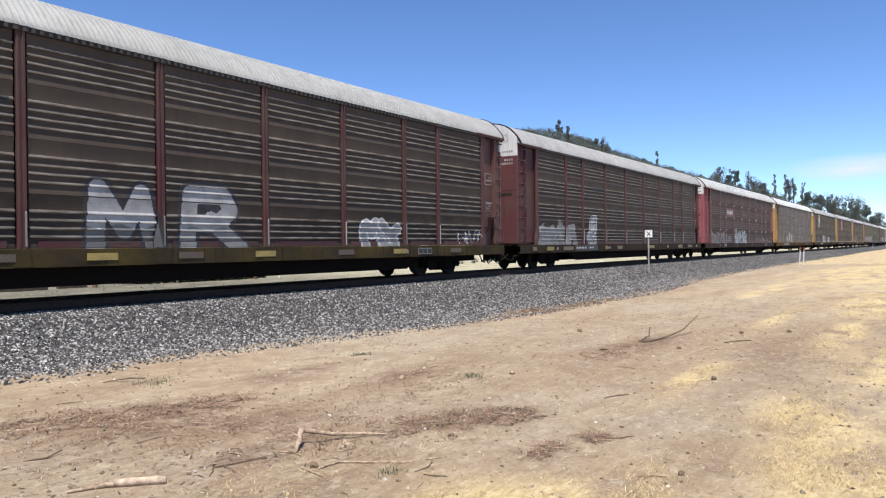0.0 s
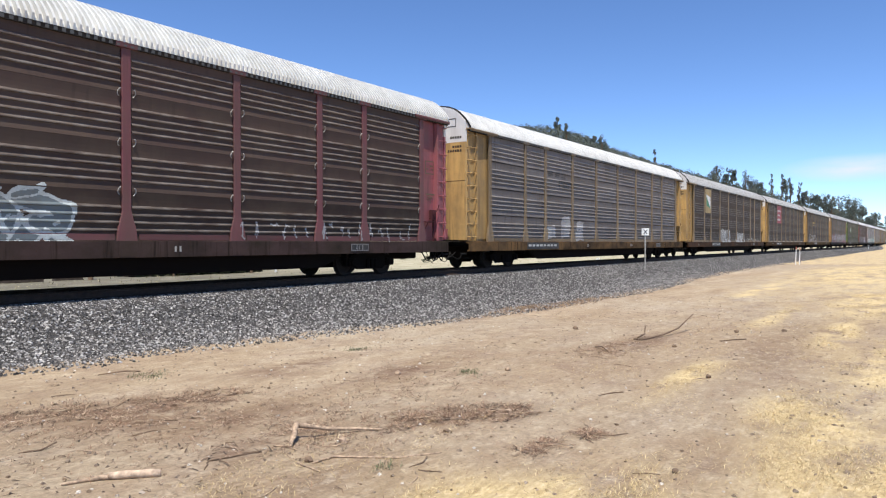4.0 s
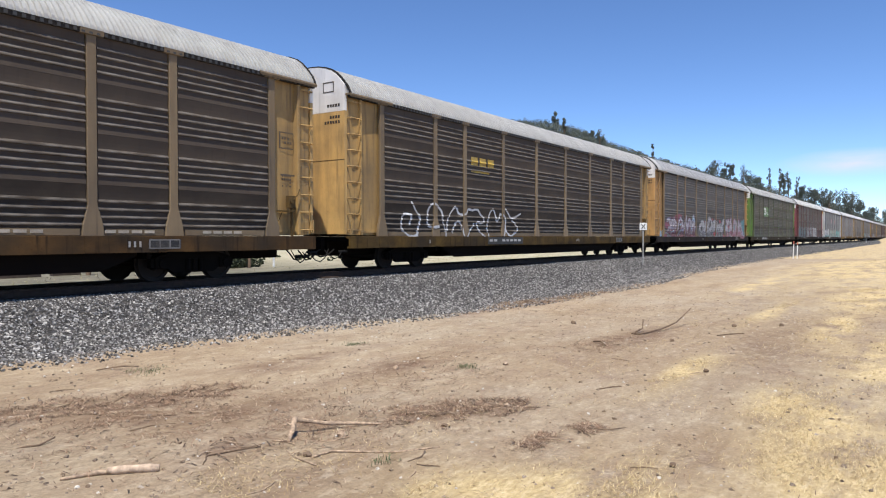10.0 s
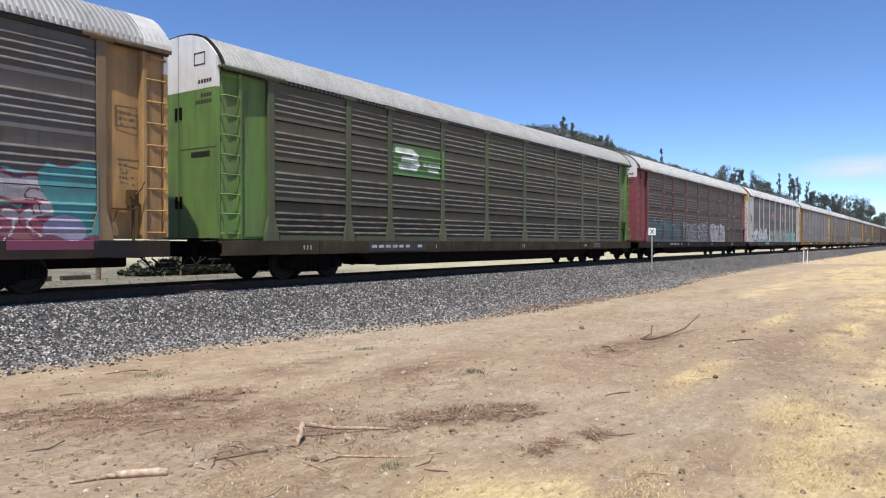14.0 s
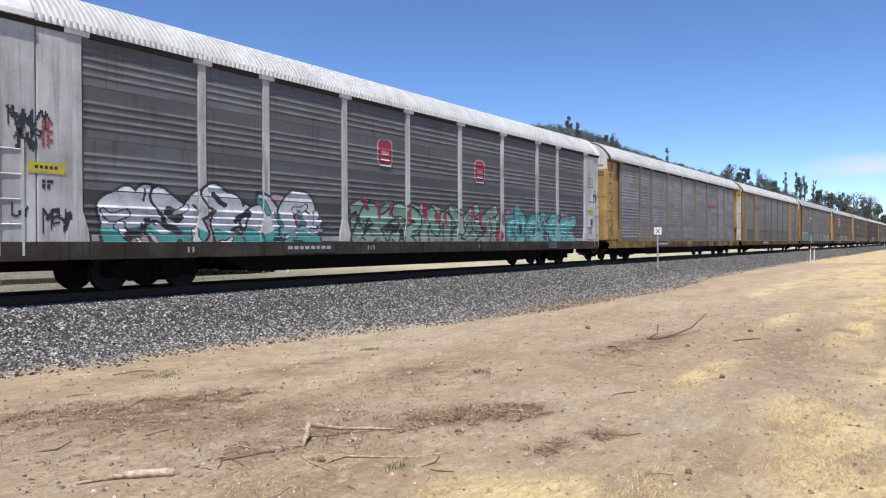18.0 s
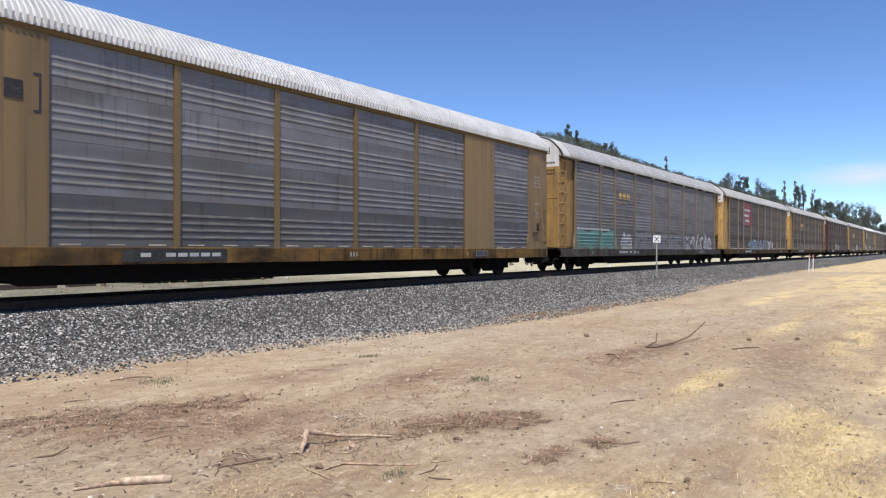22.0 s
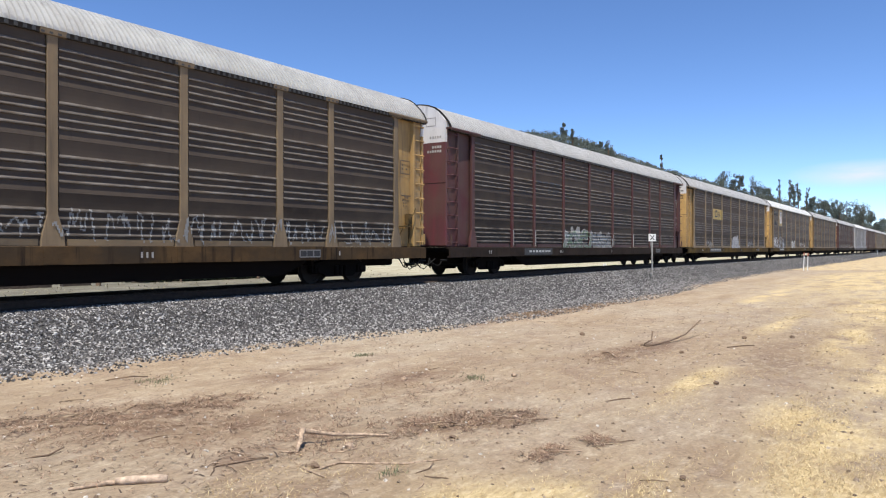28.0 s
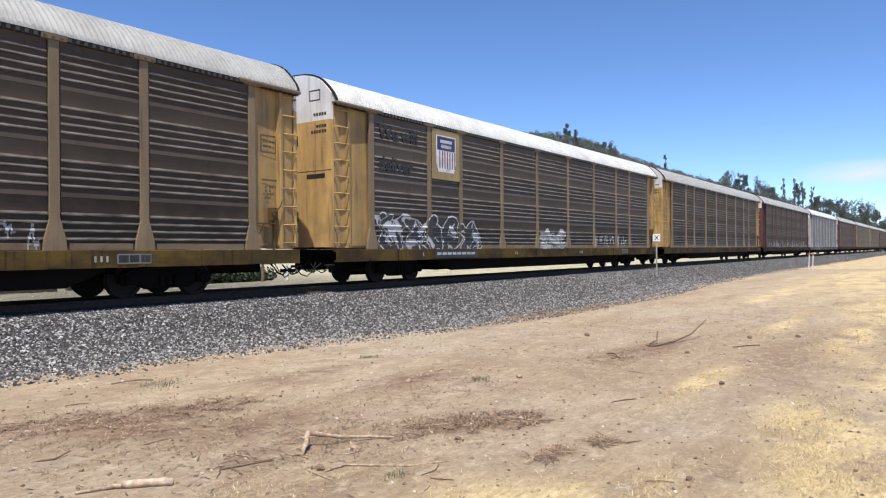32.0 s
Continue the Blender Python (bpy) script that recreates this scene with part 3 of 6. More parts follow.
SILL_ME = made("side_sill", SILL_PAINT, sill_fn)


def eave_fn(bm):
    prism(bm, [(-0.03, 5.10), (-0.03, 5.16), (-0.05, 5.20), (0.05, 5.22), (0.05, 5.10)], -HALF, HALF)


EAVE_ME = made("eave_rail", GRIME, eave_fn)


def eave_trim_fn(bm):
    """The toothed closure strip under the roof's corrugations."""
    n = int(2 * HALF / 0.16)
    for i in range(n):
        x = -HALF + 2 * HALF * (i + 0.5) / n
        box(bm, x - 0.036, x + 0.036, -0.045, 0.02, 5.115, 5.20)


TRIM_ME = made("eave_trim", ROOF, eave_trim_fn)


def door_marks_fn(bm):
    """Two short lines of small stencilled bars, read from the car's end."""
    rs = random.Random(4)
    for z, n in ((4.86, 5), (4.52, 4), (4.37, 6)):
        for k in range(n):
            y = -1.28 + 0.105 * k
            box(bm, -0.055, -0.048, y, y + 0.075, z, z + 0.085)
    for y0, y1, z0, z1 in ((-1.05, -0.62, 5.30, 5.33), (-1.05, -0.62, 5.58, 5.61), (-1.05, -1.02, 5.33, 5.58), (-0.65, -0.62, 5.33, 5.58)):
        box(bm, -0.055, -0.048, y0, y1, z0, z1)


DOOR_MARKS_ME = made("stencil", PAINT, door_marks_fn)


def deck_fn(bm):
    box(bm, -HALF + 0.15, HALF - 0.15, -1.5, 1.5, 0.90, 1.04)


DECK_ME = made("deck", GRIME, deck_fn)


def frame_fn(bm):
    prism(bm, [(-0.42, 0.50), (-0.42, 0.92), (0.42, 0.92), (0.42, 0.50), (0.36, 0.46), (-0.36, 0.46)], -HALF + 0.3, HALF - 0.3)
    prism(bm, [(-0.45, 0.31), (-0.45, 0.52), (0.45, 0.52), (0.45, 0.31)], -7.2, 7.2)
    for s in (-1, 1):
        quads(bm, [[(x, s * 1.32, 0.92), (x, s * 1.32, z)] for x, z in ((-8.4, 0.62), (-7.6, 0.31), (7.6, 0.31), (8.4, 0.62))])
        quads(bm, [[(x, s * 1.30, 0.92), (x, s * 1.30, z)] for x, z in ((-8.4, 0.62), (-7.6, 0.31), (7.6, 0.31), (8.4, 0.62))])
        for x in (-8.7, -5.7, -2.85, 0, 2.85, 5.7, 8.7):
            box(bm, x - 0.05, x + 0.05, min(0.4 * s, 1.3 * s), max(0.4 * s, 1.3 * s), 0.55, 0.9)


FRAME_ME = made("underframe", GRIME, frame_fn)


def wheelset_fn(bm):
    tube(bm, [(0, -1.0, 0), (0, 1.0, 0)], 0.085, 8)
    for s in (-1, 1):
        pts = [(s * 0.68, 0.445), (s * 0.705, 0.445), (s * 0.712, 0.42), (s * 0.80, 0.415), (s * 0.80, 0.34), (s * 0.765, 0.33), (s * 0.765, 0.16), (s * 0.80, 0.14), (s * 0.80, 0.02)]
        rows = [[(r * math.cos(2 * math.pi * k / 20), y, r * math.sin(2 * math.pi * k / 20)) for k in range(20)] for y, r in pts]
        vs = quads(bm, rows, True)
        bm.faces.new(vs[-1])
        back = [bm.verts.new((0.445 * math.cos(2 * math.pi * k / 20), s * 0.68, 0.445 * math.sin(2 * math.pi * k / 20))) for k in range(20)]
        bm.faces.new(back)


WHEEL_ME = made("wheelset", GRIME, wheelset_fn)


def side_frame_fn(bm):
    out = [(-1.15, 0.33), (-1.15, 0.52), (-0.95, 0.60), (-0.45, 0.72), (0.45, 0.72), (0.95, 0.60), (1.15, 0.52), (1.15, 0.33), (0.75, 0.33), (0.55, 0.20), (-0.55, 0.20), (-0.75, 0.33)]
    vs = quads(bm, [[(x, y, z) for x, z in out] for y in (-0.07, 0.07)], True)
    bm.faces.new(vs[0])
    bm.faces.new(vs[1][::-1])
    for x in (-0.89, 0.89):
        box(bm, x - 0.17, x + 0.17, -0.12, 0.09, 0.30, 0.54)
        tube(bm, [(x, -0.16, 0.42), (x, 0.05, 0.42)], 0.10, 8)
    for x in (-0.18, 0, 0.18):
        tube(bm, [(x, -0.09, 0.24), (x, -0.09, 0.52)], 0.07, 7)


SIDE_FRAME_ME = made("side_frame", GRIME, side_frame_fn)
BOLSTER_ME = made("bolster", GRIME, lambda bm: (box(bm, -0.2, 0.2, -0.95, 0.95, 0.42, 0.70), tube(bm, [(0, 0, 0.68), (0, 0, 0.92)], 0.25, 10)))


def coupler_fn(bm):
    box(bm, -0.02, 0.75, -0.10, 0.10, 0.74, 0.94)
    box(bm, 0.62, 1.0, -0.19, 0.02, 0.70, 0.98)
    box(bm, 0.70, 0.97, 0.05, 0.19, 0.72, 0.96)
    box(bm, -0.1, 0.12, -0.5, 0.5, 0.66, 1.0)
    tube(bm, [(0.1, -1.2, 0.80), (0.25, -0.6, 0.78), (0.5, -0.15, 0.72)], 0.016, 5)


COUPLER_ME = made("coupler", GRIME, coupler_fn)


def hose_fn(bm):
    box(bm, -0.1, 0.35, -1.42, -1.36, 0.58, 0.64)
    pts = [(0.0, -0.45, 0.70), (0.2, -0.42, 0.60), (0.5, -0.38, 0.40), (0.75, -0.36, 0.36), (0.97, -0.34, 0.50)]
    tube(bm, pts, 0.024, 6)
    tube(bm, [(0.0, -0.95, 0.66), (0.3, -0.9, 0.50), (0.62, -0.85, 0.45), (0.95, -0.82, 0.60)], 0.022, 6)
    tube(bm, [(-0.1, -1.2, 0.62), (0.1, -1.22, 0.46), (0.3, -1.2, 0.40), (0.55, -1.1, 0.52), (0.6, -1.0, 0.66)], 0.016, 5)
    tube(bm, [(-0.05, -0.7, 0.68), (0.18, -0.72, 0.42), (0.42, -0.7, 0.30), (0.66, -0.66, 0.36), (0.9, -0.6, 0.62)], 0.016, 5)
    box(bm, 0.62, 0.86, -0.42, -0.34, 0.42, 0.52)


HOSE_ME = made("air_hose", GRIME, hose_fn, True)


def brake_fn(bm):
    """Brake gear box with its crank, chain rod and the small step under it."""
    box(bm, -0.11, 0.11, -0.03, 0.10, -0.20, 0.12)
    tube(bm, [(0.0, -0.05, 0.0), (0.0, -0.08, 0.02), (0.14, -0.09, 0.16), (0.20, -0.09, 0.30)], 0.018, 6)
    tube(bm, [(-0.02, -0.04, 0.0), (-0.02, -0.06, 0.0)], 0.085, 10)
    box(bm, -0.025, 0.025, -0.02, 0.03, -0.95, -0.2)
    box(bm, -0.42, 0.02, -0.10, 0.10, -0.30, -0.27)
    tube(bm, [(-0.40, -0.08, -0.28), (-0.40, 0.08, -0.55)], 0.014, 5)


BRAKE_ME = made("hand_brake", GRIME, brake_fn)
PLATE_ME = made("data_plate", PAINT, lambda bm: box(bm, -0.5, 0.5, -0.006, 0.004, -0.5, 0.5))
TAB_ME = made("hinge", GRIME, lambda bm: box(bm, -0.07, 0.0, -0.045, 0.045, -0.15, 0.15))

RIB_ME = made("door_rib", PAINT, lambda bm: prism(bm, [(-0.035, 0.0), (-0.02, 3.5), (0.02, 3.5), (0.035, 0.0)], -0.045, 0.0))
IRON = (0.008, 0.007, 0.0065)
WHEELSETS = []


def add_truck(car, x):
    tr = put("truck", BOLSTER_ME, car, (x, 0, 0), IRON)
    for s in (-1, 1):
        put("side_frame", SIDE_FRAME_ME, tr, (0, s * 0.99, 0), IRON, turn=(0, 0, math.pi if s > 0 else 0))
    for w in (-0.89, 0.89):
        ws = put("wheelset", WHEEL_ME, tr, (0, 0, 0), (0.03, 0.026, 0.024))
        ws.matrix_parent_inverse = Matrix.Translation((w, 0, 0.42))
        WHEELSETS.append(ws)


def auto_carrier(spec, index):
    """One closed auto-carrier car: its Empty stands on the rail at the middle of the car."""
    car = new("auto_carrier")
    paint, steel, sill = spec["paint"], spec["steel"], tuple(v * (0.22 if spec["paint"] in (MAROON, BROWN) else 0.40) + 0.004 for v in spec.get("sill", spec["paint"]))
    near, thin = index < 21, spec["paint"] in (MAROON, BROWN)
    rnd = random.Random(index * 7 + 1)

    def shade(c, k=0.08):
        f = 1 + k * (rnd.random() * 2 - 1)
        return tuple(min(1.0, v * f) for v in c)

    for side in (-1, 1):
        turn = (0, 0, 0) if side < 0 else (0, 0, math.pi)
        for i, (a, b) in enumerate(zip(EDGES, EDGES[1:])):
            one, column, smooth, gapped = PANELS[round(b - a - 0.25, 2)]
            one = smooth if steel[2] > 0.17 or spec.get("smooth_ends") else gapped if spec.get("gapped") else one
            mid = -side * (a + b) / 2
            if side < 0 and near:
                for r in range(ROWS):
                    # dirt: tint factor for each row, darkest in the bottom row.
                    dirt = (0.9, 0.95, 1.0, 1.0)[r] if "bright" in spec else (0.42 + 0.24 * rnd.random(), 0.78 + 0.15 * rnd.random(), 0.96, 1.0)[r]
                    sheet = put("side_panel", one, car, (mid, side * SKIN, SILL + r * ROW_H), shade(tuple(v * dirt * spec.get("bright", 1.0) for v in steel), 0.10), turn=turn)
                    if spec.get("flush") and r == 0:
                        for k in (-0.33, 0.0, 0.33):
                            put("foot_tab", PLATE_ME, car, (mid + k * (b - a), -SKIN - 0.04, SILL + 0.05), shade((0.46, 0.40, 0.30), 0.2)).scale = (0.42, 2.0, 0.03)
                    if spec.get("flush"):
                        sheet.scale.x = (b - a - 0.05) / (b - a - 0.25)
                if not spec.get("flush"):
                    kick = put("kick_plate", PLATE_ME, car, (mid, -SKIN - 0.036, SILL + 0.075), shade(tuple(v * 0.8 for v in spec.get("post", paint)), 0.25))
                    kick.scale = (b - a - 0.56, 1.6, 0.13)
            else:
                put("panel_column", column, car, (mid, side * SKIN, SILL), shade(steel), turn=turn)
        for e in EDGES:
            if side < 0 and spec.get("flush") and abs(e) < 12:
                strip = put("seam_strip", PLATE_ME, car, (e, -1.57, (SILL + EAVE) / 2), tuple(v * 0.85 for v in paint))
                strip.scale = (0.16, 5, EAVE - SILL)
                continue
            put("side_post", THIN_POST_ME if thin and abs(e) < 12 else POST_ME, car, (e, side * SKIN, SILL), shade(spec.get("post", paint)), turn=turn)
            if side < 0 and near and thin and abs(e) < 12:
                put("foot_guard", GUARD_ME, car, (e + 0.05, -SKIN, SILL + 0.04), shade((0.42, 0.41, 0.39), 0.5), "pale bare steel strip")
            if side < 0 and spec.get("hooks"):
                for r in range(1, ROWS):
                    for k in (-1, 1):
                        if abs(e + 0.17 * k) < 12.05:
                            hook = put("hook", HOOK_ME, car, (e + 0.16 * k, -SKIN - 0.03, SILL + r * ROW_H + 0.03 * (rnd.random() - 0.5)), shade((0.42, 0.40, 0.37), 0.35))
                            hook.scale = (0.75 * k, 1, 0.75)
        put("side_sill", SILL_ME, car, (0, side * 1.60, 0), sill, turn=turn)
        put("eave_rail", EAVE_ME, car, (0, side * 1.585, 0), tuple(v * 0.7 for v in paint) if spec.get("flush") else (0.045, 0.04, 0.035), turn=turn)
        if side < 0 and spec["roof"] != G_ROOF:
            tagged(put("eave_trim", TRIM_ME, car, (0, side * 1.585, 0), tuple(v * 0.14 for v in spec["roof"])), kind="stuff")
    for e in (-1, 1):
        for side in (-1, 1):
            k = -side * e
            flush = spec.get("flush") or spec.get("smooth_ends")
            ob = put("end_panel", FLUSH_PANEL_ME if flush else END_PANEL_ME, car, (e * 12.05, 0, 0), paint)
            ob.scale = (e, -side, 1)
            if not flush:
                brim = put("eave_plate", BRIM_ME, car, (e * 12.05, 0, 0), shade(spec.get("post", paint)))
                brim.scale = (e, -side, 1)
            if side < 0:
                ladder = put("ladder", STILE_ME, car, (e * 13.50, side * 1.60, 1.15 if not flush else 0.8), shade(paint), "welded rung ladder")
                ladder.scale.z = 0.34 if not flush else 2.15
                if flush:
                    put("stile", STILE_ME, ladder, (e * -0.42, 0, 0), shade(paint))
                for r in range(9 if not flush else 5):
                    rung = put("rung", RUNG_ME, ladder, (e * -0.44, 0.012, 0), shade(tuple(min(1, v * 1.25) for v in paint)))
                    rung.location.z, rung.scale = ((0.08 + 0.47 * r) / ladder.scale.z if not flush else (0.12 + 0.46 * r) / ladder.scale.z), (e, 1, 1 / ladder.scale.z)
            # End doors take lighter paint than the sides, standing in for sun on them.
            door = put("end_door", DOOR_ME[side, True], car, (e * 13.60, 0, 0), spec.get("door", tuple(v * (1.5 if paint[0] > 0.3 and paint[2] < 0.1 else 1.8 if thin else 1.15) for v in paint)))
            put("door_top", DOOR_ME[side, False], door, (0, 0, 0), spec.get("top", (0.80, 0.78, 0.75)), "white upper part of the end door")
            if spec.get("slot") and side < 0:
                slot = put("vent_slot", PLATE_ME, door, (e * 0.05, -0.85, 3.15), (0.012, 0.012, 0.012), "black slot in the end door", (0, 0, e * math.pi / 2))
                slot.scale = (0.72, 1, 0.13)
            if side < 0 and e < 0 and near:
                tagged(put("stencil", DOOR_MARKS_ME, door, (0, 0, 0), (0.5, 0.48, 0.45) if max(paint) < 0.2 else (0.03, 0.026, 0.022), "small stencilled bars"), kind="stuff")
                seam = put("door_seam", PLATE_ME, door, (-0.052, -0.76, 3.3), tuple(v * 0.35 for v in spec.get("door", paint)), "thin dark seam across the door", (0, 0, math.pi / 2))
                seam.scale = (1.4, 0.5, 0.022)
            if flush and side < 0 and e < 0:
                for y in (-0.32, -0.62, -0.92, -1.20):
                    put("door_rib", RIB_ME, door, (-0.05, y, 1.16), tuple(v * 0.92 for v in spec.get("door", paint)))
                for k in range(6):
                    put("door_catch", TAB_ME, door, (-0.04, -1.36, 1.5 + 0.62 * k), (0.05, 0.045, 0.04)).scale = (0.6, 0.5, 0.25)
            for z in (2.0, 4.2):
                put("hinge", TAB_ME, door, (0.0 if e < 0 else 0.12, side * 0.09, z), IRON)
        add_truck(car, e * 10.05)
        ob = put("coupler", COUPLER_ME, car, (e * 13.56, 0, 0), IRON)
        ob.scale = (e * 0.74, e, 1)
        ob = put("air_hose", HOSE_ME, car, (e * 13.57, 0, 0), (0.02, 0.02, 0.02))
        ob.scale = (e * 0.76, 1, 1)
    for e in (-1, 1):
        put("roof_hoop", HOOP_ME, car, (e * 13.57, 0, 0), (0.03, 0.028, 0.026))
        if spec["roof"] == G_ROOF:
            put("roof_cap", CAP_ME, car, (e * 13.25, 0, 0), spec.get("cap", (0.55, 0.55, 0.53)), "smooth white cap at the roof's end")
    put("roof", DEEP_ROOF if index in (11, 12) else RIDGED_ROOF if spec["roof"] == G_ROOF or spec.get("hooks") else FINE_ROOF, car, (0, 0, 0), spec.get("sheet", spec["roof"]))
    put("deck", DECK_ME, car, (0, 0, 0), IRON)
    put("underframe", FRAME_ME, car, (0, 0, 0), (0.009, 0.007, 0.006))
    put("hand_brake", BRAKE_ME, car, (12.75, -1.56, 2.0), tuple(v * 0.22 + 0.01 for v in paint), "dark hand-brake gear with crank")
    return tagged(car, spec["label"], "train car", "cars of the train")


YELLOW, BROWN, MAROON = (0.44, 0.275, 0.098), (0.105, 0.036, 0.030), (0.078, 0.021, 0.025)
DARK, MID, LIGHT = (0.074, 0.058, 0.047), (0.108, 0.091, 0.079), (0.196, 0.202, 0.218)
TAN = (0.228, 0.163, 0.092)
W_ROOF, G_ROOF, T_ROOF = (0.68, 0.68, 0.65), (0.70, 0.70, 0.70), (0.44, 0.435, 0.415)


def spec(paint, steel, roof, label, **more):
    return dict(dict(post=TAN if paint == YELLOW else (0.080, 0.024, 0.026) if paint in (MAROON, BROWN) else paint), paint=paint, steel=steel, roof=roof, label=label, **more)


CARS = [
    spec(BROWN, DARK, T_ROOF, "brown auto carrier with grimy ribbed sides and graffiti", sill=(0.34, 0.25, 0.08)),
    spec(MAROON, DARK, T_ROOF, "maroon auto carrier with dark ribbed sides and pale graffiti", slot=True, sill=(0.2, 0.15, 0.1)),
    spec((0.31, 0.085, 0.098), (0.085, 0.056, 0.047), W_ROOF, "red auto carrier with dark ribbed sides and white graffiti", slot=True, post=(0.16, 0.055, 0.06), sill=(0.16, 0.10, 0.09), hooks=True),
    spec(YELLOW, (0.185, 0.170, 0.166), W_ROOF, "yellow auto carrier with grey ribbed sides and bright roof", sill=(0.42, 0.24, 0.10), gapped=True, bright=1.0),
    spec(YELLOW, DARK, T_ROOF, "yellow auto carrier with a white and green emblem board", sill=(0.22, 0.11, 0.06)),
    spec(YELLOW, DARK, T_ROOF, "yellow auto carrier with a red lettering board", sill=(0.24, 0.13, 0.05)),
    spec(YELLOW, DARK, T_ROOF, "yellow auto carrier with white outline graffiti", sill=(0.28, 0.17, 0.05)),
    spec((0.40, 0.23, 0.085), (0.122, 0.115, 0.110), G_ROOF, "orange-brown auto carrier with bright graffiti along its side", post=(0.225, 0.152, 0.08), sill=(0.055, 0.052, 0.062), sheet=(0.46, 0.46, 0.46)),
    spec((0.12, 0.22, 0.05), (0.105, 0.098, 0.072), T_ROOF, "green auto carrier with ribbed sides and a green board", slot=True, gapped=True, post=(0.085, 0.10, 0.05), sill=(0.16, 0.13, 0.08)),
    spec((0.24, 0.055, 0.072), (0.120, 0.094, 0.078), W_ROOF, "red auto carrier with grimy sides and blue graffiti", gapped=True, hooks=True, post=(0.14, 0.05, 0.055), sill=(0.035, 0.035, 0.037)),
    spec((0.56, 0.55, 0.54), (0.138, 0.142, 0.154), G_ROOF, "white auto carrier with silver ribbed sides and teal graffiti", sill=(0.17, 0.15, 0.13), top=(0.5, 0.3, 0.05), smooth_ends=True, cap=(0.68, 0.67, 0.65)),
    spec(YELLOW, LIGHT, G_ROOF, "yellow auto carrier with clean silver ribbed sides", sill=(0.80, 0.50, 0.17), bright=1.22),
    spec((0.225, 0.145, 0.06), LIGHT, G_ROOF, "ochre auto carrier with silver panels and ochre boards", sill=(0.50, 0.28, 0.09), flush=True, door=(0.75, 0.75, 0.73), top=(0.46, 0.30, 0.05)),
    spec((0.34, 0.20, 0.06), (0.165, 0.167, 0.178), G_ROOF, "yellow auto carrier with silver sides and faded graffiti", post=(0.20, 0.15, 0.09), sill=(0.22, 0.20, 0.18), sheet=(0.50, 0.50, 0.50)),
    spec(YELLOW, MID, T_ROOF, "yellow auto carrier with a dark red lettering board", sill=(0.24, 0.15, 0.06)),
    spec(YELLOW, DARK, T_ROOF, "yellow auto carrier with a small yellow board", sill=(0.24, 0.14, 0.06)),
    spec(MAROON, (0.060, 0.047, 0.040), T_ROOF, "maroon auto carrier with dark ribbed sides and pale tags", sill=(0.15, 0.1, 0.08)),
    spec(YELLOW, DARK, T_ROOF, "yellow auto carrier with a black and yellow board", sill=(0.30, 0.19, 0.05)),
    spec(YELLOW, MID, W_ROOF, "yellow auto carrier with a shield emblem and black outline graffiti", slot=True, sill=(0.28, 0.18, 0.05)),
    spec(YELLOW, DARK, T_ROOF, "yellow auto carrier with dark ribbed sides", sill=(0.22, 0.14, 0.06)),
    spec(MAROON, (0.06, 0.053, 0.046), T_ROOF, "dark maroon auto carrier with pale tags along the sill", sill=(0.12, 0.1, 0.08)),
    spec((0.50, 0.50, 0.50), LIGHT, W_ROOF, "pale grey auto carrier with silver sides"),
]
for _k in range(8):
    CARS.append(spec((0.26, 0.20, 0.12) if _k % 3 else BROWN, MID if _k % 2 else DARK, T_ROOF, "yellow auto carrier with grey ribbed sides" if _k % 3 else "brown auto carrier with grey ribbed sides", sill=(0.24, 0.15, 0.06)))
TRAIN = [auto_carrier(s, i) for i, s in enumerate(CARS)]

# ---- beside the track ----


def on_land(x, y, dz=0.0):
    return (x, y, land(x, y) + dz)


def stick(name, pts, radii, label, lifts=None, mat=None):
    lifts = lifts or [0.0] * len(pts)
    path = []
    for (x, y), r, up in zip(pts, radii, lifts):
        path.append((x, y, land(x, y) + r * 0.7 + up))
    fine, rr = [], []
    for i in range(len(path) - 1):
        a, b = Vector(path[i]), Vector(path[i + 1])
        for k in range(4):
            f = k / 4
            j = 0.012 * (noise.noise((a.x * 9 + f * 3, a.y * 7, 1.0)))
            fine.append(tuple(a.lerp(b, f) + Vector((j, -j, abs(j) * 0.6))))
            rr.append((radii[i] * (1 - f) + radii[i + 1] * f) * (0.9 + 0.25 * noise.noise((i + f * 5, a.x * 5, 2))))
    fine.append(path[-1])
    rr.append(radii[-1])
    bm = bmesh.new()
    tube(bm, fine, rr, 7)
    if max(radii) > 0.015:
        for k in range(2, len(fine) - 2, 3):
            p, r = Vector(fine[k]), rr[k]
            d = Vector((noise.noise((k * 2.3, p.x, 0)), noise.noise((p.y, k * 1.9, 4)), 0.35)).normalized()
            n = r * (2.0 + 3.0 * abs(noise.noise((p.x * 3, p.y * 3, k))))
            tube(bm, [tuple(p), tuple(p + d * n * 0.6), tuple(p + d * n)], [r * 0.6, r * 0.45, r * 0.25], 5)
    return tagged(new(name, mesh_of(name, bm, mat or TWIG, True)), label, "stick")


